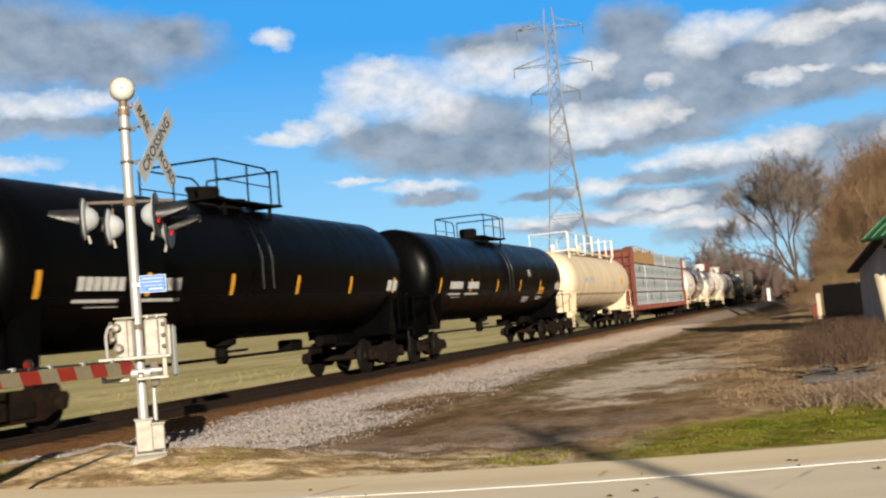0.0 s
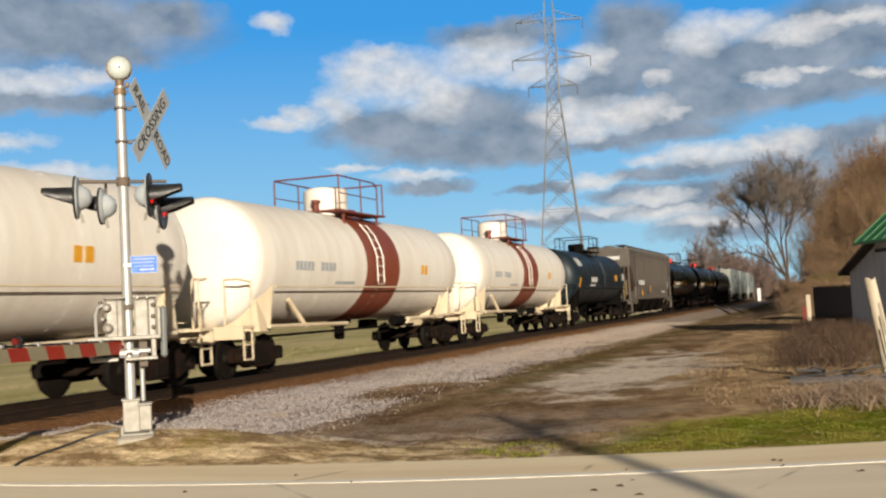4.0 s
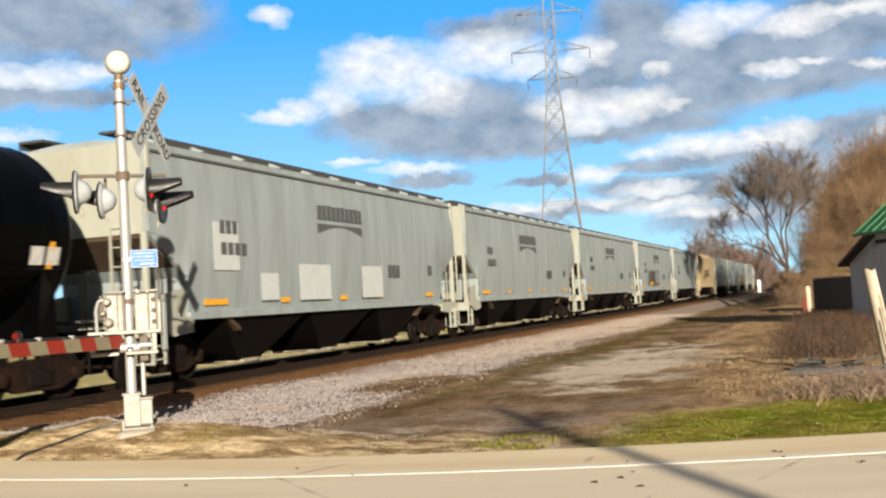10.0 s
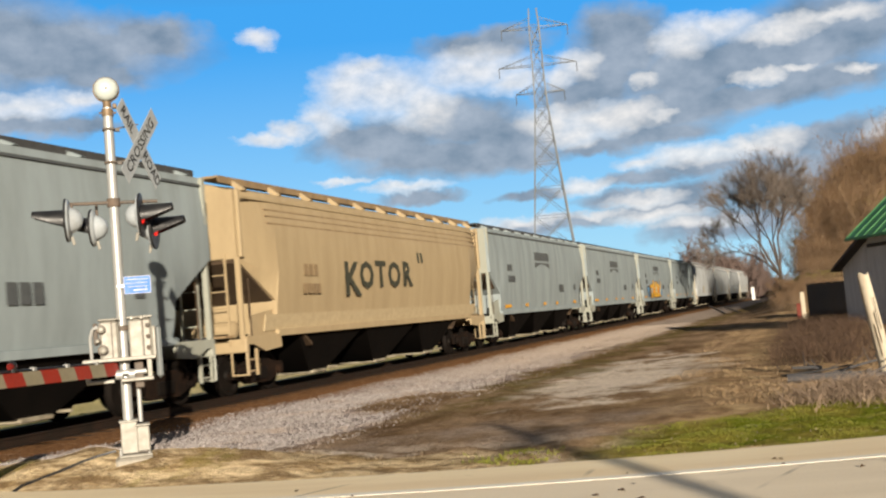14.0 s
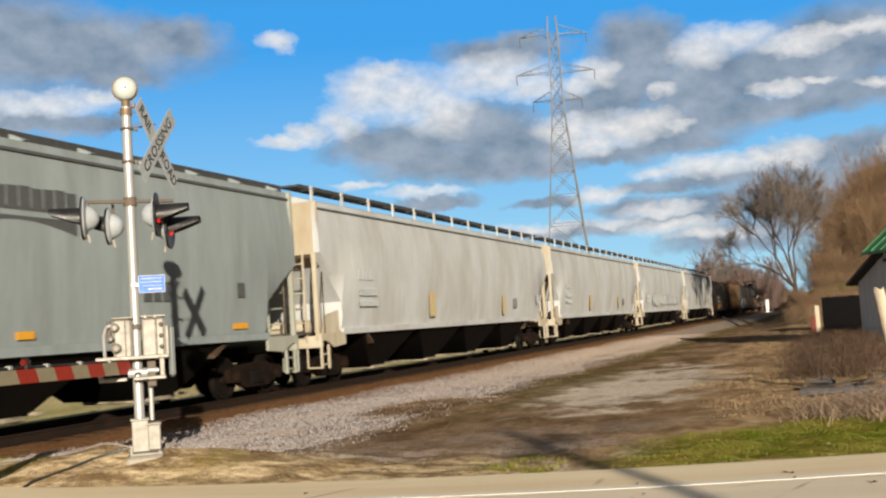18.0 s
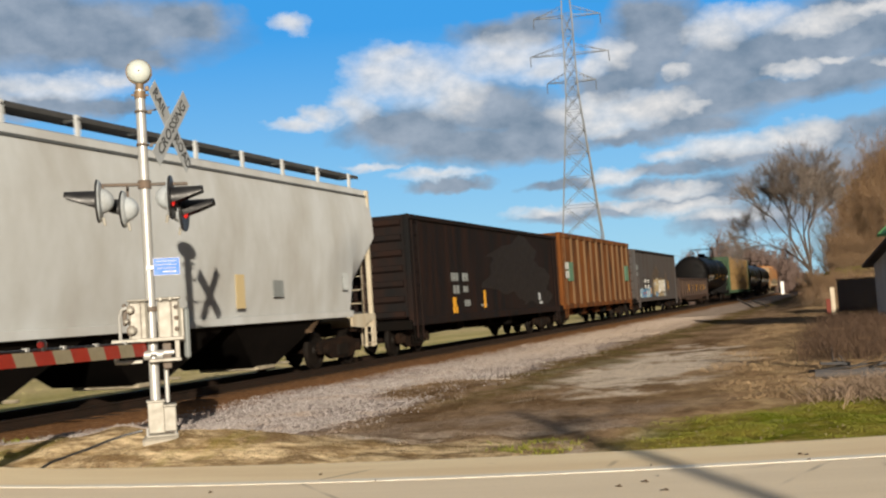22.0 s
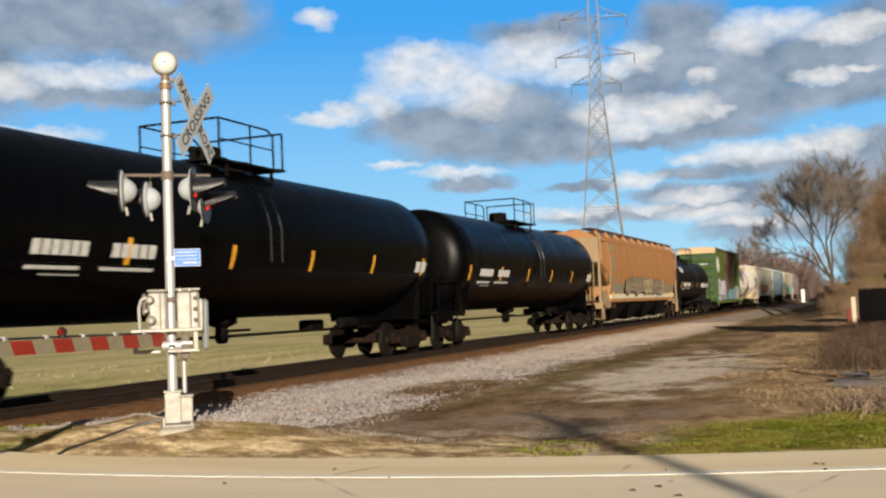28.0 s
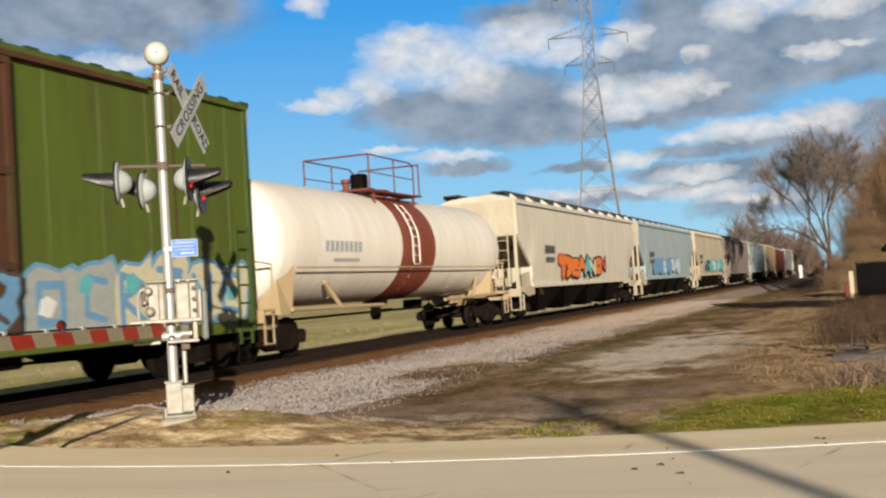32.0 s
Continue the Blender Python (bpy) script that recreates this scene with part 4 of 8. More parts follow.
    for i in range(10):
        part("wire_clip", shared("wire_clip", lambda: Shape().box((0, 0, 0), (0.05, 0.05, 0.035)), GALV), GALV, arm).location = (0.5 + i * 0.7, 0, z_of(0.5 + i * 0.7) + 0.09)


build_signal()


# ---------------------------------------------------------------- power line tower
def build_tower():
    at = Vector((-37.5, 163.0, 0.0))
    top = thing("transmission_tower", "tall grey lattice steel power line tower behind the railway", "power tower", pose(at.x, at.y, -1.2, 0, 0, 14))
    levels = ((0, 4.3), (6, 3.7), (12, 3.1), (17, 2.62), (21.5, 2.2), (25.5, 1.82), (29, 1.5), (32, 1.2), (34.5, 1.0), (36.6, 0.9), (39, 0.85), (41, 0.82), (44, 0.8), (47.3, 0.78), (50, 0.6))
    for sx in (-1, 1):
        for sy in (-1, 1):
            r = 0.1
            sh = Shape().loft([[(sx * w + a, sy * w + b, z) for a, b in ((-r, -r), (r, -r), (r, r), (-r, r))] for z, w in levels])
            part("tower_leg", sh, STEELTOWER, top)
    for face in range(4):
        sh = Shape()
        turn = Matrix.Rotation(face * math.pi / 2, 3, "Z")
        for (z0, w0), (z1, w1) in zip(levels[:-1], levels[1:-1]):
            for a in (-1, 1):
                sh.rod(turn @ Vector((a * w0, w0, z0)), turn @ Vector((-a * w1, w1, z1)), 0.06, 4)
            sh.rod(turn @ Vector((-w1, w1, z1)), turn @ Vector((w1, w1, z1)), 0.045, 4)
        part("lattice_bracing", sh, STEELTOWER, top)
    for z, half in ((36.6, 3.8), (41.0, 6.1), (47.0, 5.2)):
        for s in (-1, 1):
            sh = Shape()
            for sy in (-1, 1):
                sh.rod((s * 0.8, sy * 0.8, z), (s * half, 0, z), 0.07, 4).rod((s * 0.75, sy * 0.75, z + 1.5), (s * half, 0, z), 0.05, 4)
            for k in range(1, 4):
                x = 1.3 + (half - 1.3) * k / 4
                sh.rod((s * x, 0, z), (s * x, 0, z + 1.6 * (1 - k / 4)), 0.05, 4)
            arm = part("crossarm", sh, STEELTOWER, top)
            part("insulator", Shape().rod((s * half, 0, z), (s * half, 0, z - 1.6), 0.07, 6), STEELTOWER, arm)


build_tower()


# ---------------------------------------------------------------- vegetation
def loose_mesh(name, verts, faces, material, label, category):
    me = bpy.data.meshes.new(name)
    me.from_pydata(verts, [], faces)
    me.materials.append(material)
    return tagged(new(name, me), label, category, kind="stuff")


def blades(name, count, area, size, material, label, seed, lean=0.5, width=0.012, clump=0):
    """Upright thin blades; area(rng) gives a place or None."""
    rng = random.Random(seed)
    verts, faces = [], []
    while count > 0:
        spot = area(rng)
        if spot is None:
            continue
        for _ in range(clump or 1):
            x, y = spot[0] + (rng.gauss(0, 0.07) if clump else 0), spot[1] + (rng.gauss(0, 0.07) if clump else 0)
            z = ground_z(x, y) - 0.01
            h = rng.uniform(*size)
            a = rng.uniform(0, 6.283)
            dx, dy = math.cos(a) * width, math.sin(a) * width
            lx, ly = rng.gauss(0, lean) * h, rng.gauss(0, lean) * h
            o = len(verts)
            verts += [(x - dx, y - dy, z), (x + dx, y + dy, z), (x + lx * 0.4 + dx * 0.6, y + ly * 0.4 + dy * 0.6, z + h * 0.6), (x + lx * 0.4 - dx * 0.6, y + ly * 0.4 - dy * 0.6, z + h * 0.6), (x + lx, y + ly, z + h)]
            faces += [(o, o + 1, o + 2, o + 3), (o + 3, o + 2, o + 4)]
            count -= 1
    return loose_mesh(name, verts, faces, material, label, "grass")


def dry_area(rng):
    y = 15.0 + 50 * rng.random() ** 1.6
    x = rng.uniform(-3.4, 7.0)
    if noise.noise(Vector((x * 0.5, y * 0.3, 9.0))) < -0.05 - 0.12 * (x + 2):
        return None
    return x, y


def bank_area(rng):
    x, q = rng.uniform(-2.2, 6.0), rng.uniform(0.0, 1.0)
    y = (10.62 + 0.022 * (x + 1.4) ** 2 + 0.19 * x) / 0.982 + 0.12 + q * (3.4 + 0.30 * x)
    if x < -0.5 and rng.random() > (x + 2.4) / 1.9 + 0.2:
        return None
    if noise.noise(Vector((x * 1.1, y * 1.1, 4.0))) < -0.22:
        return None
    return x, y


def verge_area(rng):
    x = rng.uniform(-12, -2)
    if -8.8 < x < -5.0:
        return None
    y = (10.7 + 0.022 * (x + 1.4) ** 2 + 0.19 * x) / 0.982 + rng.uniform(0.15, 1.2)
    return (x, y) if noise.noise(Vector((x * 0.8, y * 1.5, 2.0))) > 0.2 else None


def weed_area(rng):
    y = rng.uniform(21.0, 47.0)
    x = rng.gauss(0.25, 0.75) + 0.02 * (y - 34)
    return (x, y) if x > -1.0 - 0.02 * (y - 20) and noise.noise(Vector((x * 1.3, y * 0.8, 3.0))) > -0.05 else None


def heap_area(rng):
    return rng.gauss(0.55, 0.42), rng.gauss(14.9, 0.5)


def field_area(rng):
    y = rng.uniform(14, 90)
    return rng.uniform(-40, -18), y


blades("dry_grass", 60000, dry_area, (0.02, 0.09), DRYGRASS, "pale dry grass and dead stems on the bank", 11, 1.1, 0.005, 7)
blades("bank_grass", 60000, bank_area, (0.010, 0.034), GREENGRASS, "short green spring grass beside the road", 12, 0.7, 0.004, 5)
blades("verge_tufts", 1100, verge_area, (0.02, 0.06), GREENGRASS, "thin grass tufts in the sandy verge", 13, 0.5, 0.008, 8)
blades("twig_heap", 2600, heap_area, (0.05, 0.32), surface("heap_straw", (0.30, 0.22, 0.155), (0.17, 0.11, 0.07), 0.6, 3.0, rough=0.95, bump=0.0, world_space=True), "raked heap of pale dead twigs and straw", 16, 1.5, 0.006, 4)
blades("dead_weeds", 8000, weed_area, (0.12, 0.55), surface("dead_weed_brown", (0.085, 0.050, 0.030), (0.04, 0.025, 0.016), 0.6, 1.0, rough=0.95, bump=0.0, world_space=True), "tangled brown dead weeds before the barn", 14, 0.85, 0.006, 6)
blades("field_grass", 9000, field_area, (0.05, 0.2), surface("field_grass_olive", (0.36, 0.31, 0.13), (0.27, 0.24, 0.09), 0.6, 1.0, rough=0.9, bump=0.0, world_space=True), "short olive field grass behind the track", 15, 0.5, 0.006, 8)


def stones(name, count, area, size, seed, material, label):
    rng = random.Random(seed)
    verts, faces = [], []
    octa = ((1, 0, 0), (-1, 0, 0), (0, 1, 0), (0, -1, 0), (0, 0, 1), (0, 0, -1))
    tri = ((0, 2, 4), (2, 1, 4), (1, 3, 4), (3, 0, 4), (2, 0, 5), (1, 2, 5), (3, 1, 5), (0, 3, 5))
    for _ in range(count):
        x, y = area(rng)
        r = rng.uniform(*size)
        turn = Euler((rng.uniform(0, 3), rng.uniform(0, 3), rng.uniform(0, 3))).to_matrix()
        c = Vector((x, y, ground_z(x, y) + r * 0.25))
        o = len(verts)
        verts += [tuple(c + turn @ Vector((p[0] * r * rng.uniform(0.7, 1.2), p[1] * r * rng.uniform(0.6, 1.1), p[2] * r * rng.uniform(0.5, 0.9)))) for p in octa]
        faces += [tuple(o + i for i in f) for f in tri]
    return loose_mesh(name, verts, faces, material, label, "gravel")


def ballast_area(rng):
    y = 11.0 + 55 * rng.random() ** 1.7
    x = rng.uniform(-10.9, -6.4)
    if x < -10.0 and rng.random() < (-10.0 - x) * 0.95:
        x += 1.4
    edge = -7.15 + 0.9 * noise.noise(Vector((x * 0.6, y * 0.45, 12.0))) + 0.35 * noise.noise(Vector((x * 2.3, y * 2.0, 5.0)))
    mud = ((x + 7.3) / 1.4) ** 2 + ((y - 19.8) / 2.3) ** 2 + 0.8 * noise.noise(Vector((x, y, 8.0)))
    if (x > edge or mud < 0.8) and rng.random() > 0.10:
        return rng.uniform(-10.0, -8.4), 11.0 + 55 * rng.random() ** 1.7
    return x, y


def drive_area(rng):
    return rng.uniform(-6.5, -0.5), 12.2 + 30 * rng.random() ** 1.5


def verge_stone_area(rng):
    x = rng.uniform(-12, 3)
    return x, (10.6 + 0.022 * (x + 1.4) ** 2 + 0.19 * x) / 0.982 + rng.uniform(0.0, 1.6)


stones("ballast_gravel", 60000, ballast_area, (0.009, 0.022), 21, STONE, "loose pinkish-grey ballast stones beside the track")
stones("drive_gravel", 900, drive_area, (0.005, 0.016), 22, surface("drive_stone", (0.15, 0.115, 0.085), rough=0.95, world_space=True), "scattered small stones on the worn drive")
stones("verge_stones", 420, verge_stone_area, (0.006, 0.016), 23, surface("sandstone_bits", (0.26, 0.2, 0.13), rough=0.9, world_space=True), "small stones in the sandy verge")


def bare_tree(name, label, at, height, seed, spread=0.5, levels=5, twigs=10, bark=None, twig_m=None, lean=(0, 0), twig_len=0.9, twig_w=0.022, trunk=0.03, fork=(2, 4), first=0.3, limbs=0, limb_len=0.26, twig_from=2, stems=()):
    """A leafless tree: tapered trunk, limbs that fork, and fine twigs."""
    rng = random.Random(seed)
    top = thing(name, label, "tree", pose(at[0], at[1], at[2]))
    wood, fine_v, fine_f = Shape(), [], []

    def twig(p, d, length):
        side = d.orthogonal().normalized() * twig_w
        side.rotate(Matrix.Rotation(rng.uniform(0, 6.28), 3, d))
        e = p + d * length
        o = len(fine_v)
        fine_v.extend([tuple(p - side), tuple(p + side), tuple(e)])
        fine_f.append((o, o + 1, o + 2))

    def grow(p, d, length, r, level):
        n = 2 if level < 3 else 1
        q = p
        for k in range(n):
            d = (d + Vector((rng.gauss(0, 0.10), rng.gauss(0, 0.10), rng.gauss(0.03, 0.06)))).normalized()
            q2 = q + d * length / n
            wood.rod(q, q2, r * (1 - 0.25 * k / n), 6 if level < 2 else 4, r * (1 - 0.25 * (k + 1) / n), caps=False)
            q = q2
        if level >= levels - twig_from:
            for _ in range(twigs):
                v = Vector((rng.gauss(0, 1), rng.gauss(0, 1), rng.gauss(0.2, 0.8))).normalized()
                t = (d * 0.8 + v).normalized()
                twig(p.lerp(q, rng.random()), t, twig_len * rng.uniform(0.4, 1.2))
        if level >= levels:
            return
        if level == 0 and stems:
            for way, long, thick in stems:
                grow(p.lerp(q, rng.uniform(0.75, 1.0)), Vector(way).normalized(), long, r * thick, 1)
            return
        for k in range(limbs if level == 0 and limbs else rng.randint(*fork)):
            a = rng.uniform(0, 6.283)
            out = d.orthogonal().normalized()
            out.rotate(Matrix.Rotation(a, 3, d))
            nd = (d * (1 - spread * 0.55) + out * spread * rng.uniform(0.7, 1.3) + Vector((0, 0, 0.12))).normalized()
            grow(q if k < 2 else p.lerp(q, rng.uniform(0.5, 0.95)), nd, height * limb_len * rng.uniform(0.8, 1.1) if level == 0 and limbs else length * rng.uniform(0.62, 0.86), r * rng.uniform(0.52, 0.7), level + 1)

    grow(Vector((0, 0, -0.2)), Vector((lean[0], lean[1], 1)).normalized(), height * first, height * trunk, 0)
    part("trunk", wood, bark or BARK, top, "forked trunk and limbs")
    me = bpy.data.meshes.new("crown")
    me.from_pydata(fine_v, [], fine_f)
    part("crown", me, twig_m or TWIG, top, "bare fine twigs")
    return top


def brush(name, label, at, height, seed, stems=26, spread=0.34, twigs=42, twig_len=0.16, twig_w=0.010, bark=None, twig_m=None, low=0.12):
    """A thicket of upright stems from one foot, with fine twigs all the way up."""
    rng = random.Random(seed)
    top = thing(name, label, "tree", pose(at[0], at[1], at[2]))
    wood, fine_v, fine_f = Shape(), [], []
    for _ in range(stems):
        p = Vector((rng.gauss(0, height * 0.10), rng.gauss(0, height * 0.10), -0.2))
        d = Vector((rng.gauss(0, spread), rng.gauss(0, spread), 1)).normalized()
        tall = height * rng.uniform(0.55, 1.0)
        r = height * 0.0045
        line = [p]
        for k in range(5):
            line.append(line[-1] + d * tall / 5)
            d = (d + Vector((rng.gauss(0, 0.10), rng.gauss(0, 0.10), 0.06))).normalized()
        for k in range(5):
            wood.rod(line[k], line[k + 1], r * (1 - k * 0.17), 3, r * (1 - (k + 1) * 0.17), caps=False)
        for _ in range(twigs):
            u = low + (1 - low) * rng.random() ** 0.8
            k = min(int(u * 5), 4)
            a = line[k].lerp(line[k + 1], u * 5 - k)
            w = Vector((rng.gauss(0, 1), rng.gauss(0, 1), rng.gauss(0.9, 0.6))).normalized()
            e = a + w * height * twig_len * rng.uniform(0.4, 1.2)
            for b, c in ((a, e), (a.lerp(e, 0.4), a.lerp(e, 0.4) + (w + Vector((rng.gauss(0, 0.6), rng.gauss(0, 0.6), 0.3))).normalized() * height * twig_len * 0.5)):
                side = (c - b).orthogonal().normalized() * twig_w
                side.rotate(Matrix.Rotation(rng.uniform(0, 6.28), 3, (c - b).normalized()))
                o = len(fine_v)
                fine_v.extend([tuple(b - side), tuple(b + side), tuple(c)])
                fine_f.append((o, o + 1, o + 2))
    part("trunk", wood, bark or BRUSHBARK, top, "many thin upright stems", "stuff")
    me = bpy.data.meshes.new("crown")
    me.from_pydata(fine_v, [], fine_f)
    part("crown", me, twig_m or TWIG, top, "bare fine twigs")
    return top


def toward(az, dist):
    """A place on the ground, by heading to the left of +y and distance."""
    a = radians(az)
    x, y = -math.sin(a) * dist, math.cos(a) * dist
    return x, y, ground_z(x, y)


# the large spreading tree beside the line
bare_tree("bare_tree", "large leafless spreading tree beside the railway", toward(1.62, 92), 11.6, 3, 0.40, 6, 13, bark=TREEBARK, twig_m=TWIGGREY, lean=(-0.02, 0), twig_len=1.1, twig_w=0.010, trunk=0.019, first=0.15, fork=(2, 4), twig_from=5,
          stems=(((-0.95, 0.1, 1.0), 2.75, 0.42), ((-0.5, -0.2, 1.0), 2.95, 0.5), ((-0.12, 0.3, 1.0), 2.85, 0.45), ((0.10, -0.3, 1.0), 2.95, 0.45), ((0.36, 0.1, 1.0), 2.95, 0.45), ((-0.7, 0.5, 0.7), 2.5, 0.35)))

# brown brush at the foot of the slope, and up the slope behind the barn
rng_wood = random.Random(77)


def scatter(src, places, label="", category=""):
    """Copies of a tree at (x, y, z, scale across, scale up)."""
    for x, y, z, s, h in places:
        src.scale = (s, s, h)
        ob = copy_thing(src, pose(x, y, z, 0, 0, rng_wood.uniform(0, 360)))
        src.scale = (1, 1, 1)
        if label:
            tagged(ob, label, category)


near_brush = []
for i in range(4):
    near_brush.append(brush("brush_tree", "brown leafless tree with dense fine twigs", toward(0.2 - 1.2 * i, 112 + 3 * i), 10.0 + 0.5 * i, 130 + i, twig_w=0.012))
for i in range(44):
    az = 0.75 - 9.5 * (i + rng_wood.random()) / 44
    x, y, z = toward(az, rng_wood.uniform(106, 150))
    s = rng_wood.uniform(0.8, 1.0) * min(1.0, max(0.5, 0.62 - 0.13 * (az - 0.6)))
    scatter(near_brush[i % 4], ((x, y, z - 0.2, s, s * rng_wood.uniform(0.9, 1.15)),))
variants = []
for i in range(4):
    variants.append(brush("brush_tree", "dense brown leafless brush tree on the slope", toward(-2.4 - 2.1 * i, 262 + 4 * i), 16.0 + i % 3, 100 + i, twig_w=0.022))
for i in range(110):
    az = -0.6 - 11.0 * rng_wood.random() ** 1.3
    x, y, z = toward(az, rng_wood.uniform(235, 310))
    s = rng_wood.uniform(0.6, 0.85)
    scatter(variants[i % 4], ((x, y, z - 0.4, s, s),))
for i in range(46):
    x, y, z = toward(rng_wood.uniform(-6.0, 0.6), rng_wood.uniform(98, 135))
    s = rng_wood.uniform(0.22, 0.4)
    scatter(near_brush[i % 4], ((x, y, z, s * 1.5, s),), "low brown leafless bush at the wood's edge", "bush")

for i in range(40):
    az = rng_wood.uniform(-1.4, 1.9)
    x, y, z = toward(az, rng_wood.uniform(62, 100))
    s = rng_wood.uniform(0.06, 0.15)
    scatter(near_brush[i % 4], ((x, y, z, s * 2.0, s),), "small brown leafless bush on the grassy rise", "bush")

# far woods along the line
far_variants = []
for i in range(4):
    far_variants.append(brush("far_tree", "distant leafless tree at the edge of the wood", toward(3.0 + 2.1 * i, 212 + 6 * i), 11.0, 200 + i, 24, 0.30, 60, twig_w=0.05, bark=TWIGFAR, twig_m=TWIGFAR))
for i in range(84):
    az = rng_wood.uniform(2.2, 11.8)
    x, y, z = toward(az, rng_wood.uniform(200, 270))
    s = rng_wood.uniform(0.6, 0.9) * (1.0 if az < 9.5 else 0.75)
    scatter(far_variants[i % 4], ((x, y, z, s, s),))
for az, h in ((6.1, 1.3), (5.7, 1.15), (4.7, 1.12), (4.3, 0.95), (7.6, 1.0)):
    x, y, z = toward(az, 205)
    scatter(far_variants[1], ((x, y, z, h * 0.62, h * 1.05),))


# ---------------------------------------------------------------- barn, bin, posts
def build_barn():
    # local x runs along the gable wall toward the road, local -y looks out from it
    barn = thing("barn", "weathered grey board barn with a green metal roof", "barn", pose(1.0, 40.0, -0.1, 0, 0, -64.5))
    T = 0.12

    def wall(name, pts, y0, y1, material, label=""):
        return part(name, Shape().plate(pts, y0, y1, "y"), material, barn, label)

    # boards, each its own piece
    def boards(x0, x1, top_of):
        w = 0.22
        x = x0
        rng = random.Random(5)
        while x < x1 - 0.02:
            e = min(x + w, x1)
            d = rng.uniform(-0.008, 0.008)
            wall("board", [(x + 0.006, 0.05), (e - 0.006, 0.05), (e - 0.006, top_of(e)), (x + 0.006, top_of(x))], -0.03 + d, 0.0, BARNWOOD)
            x = e

    lean = lambda x: 2.1 + 0.45 * x
    eave = 3.35
    wall("lean_to_wall", [(0, 0), (1.9, 0), (1.9, lean(1.9)), (0, lean(0))], 0.001, T, FENCEWOOD)
    wall("long_wall", [(1.9, 0), (6.6, 0), (6.6, eave), (1.9, eave)], 0.001, T, FENCEWOOD)
    boards(0.0, 1.9, lean)
    boards(1.9, 6.6, lambda x: eave)
    part("lean_to_side", Shape().box((0.06, 1.85, 1.03), (0.1, 3.4, 2.06)), BARNWOOD, barn)
    part("gable_end", Shape().plate([(0.13, 0), (3.4, 0), (3.4, eave), (1.75, 4.7), (0.13, eave)], 1.88, 1.98), BARNWOOD, barn)
    part("gable_end", Shape().plate([(0.13, 0), (3.4, 0), (3.4, eave), (1.75, 4.7), (0.13, eave)], 6.5, 6.6), BARNWOOD, barn)
    part("back_wall", Shape().box((4.25, 3.46, eave / 2), (4.7, 0.1, eave)), BARNWOOD, barn)
    part("lean_to_roof", Shape().plate([(-0.25, lean(-0.25) + 0.02), (1.88, lean(1.88) + 0.02), (1.88, lean(1.88) + 0.14), (-0.25, lean(-0.25) + 0.12)], -0.35, 3.6, "y"), FENCEWOOD, barn, "dark lean-to roof edge")
    slope = [(-0.45, eave - 0.36), (1.76, eave + 1.43), (1.76, eave + 1.53), (-0.45, eave - 0.27)]
    part("roof_slope", Shape().plate(slope, 1.2, 7.1), ROOFGREEN, barn, "green sheet metal roof slope")
    part("roof_slope", Shape().plate([(3.53 - a, b) for a, b in slope], 1.2, 7.1), ROOFGREEN, barn, "green sheet metal roof slope")
    for i in range(10):
        x = 1.3 + i * 0.6
        part("roof_seam", Shape().plate([(-0.45, eave - 0.268), (1.76, eave + 1.532), (1.76, eave + 1.56), (-0.45, eave - 0.24)], x, x + 0.035), ROOFGREEN, barn)
    part("trim_beam", Shape().plate([(1.9, 2.7), (6.6, 2.7), (6.6, 2.82), (1.9, 2.82)], -0.06, -0.039, "y"), FENCEWOOD, barn)


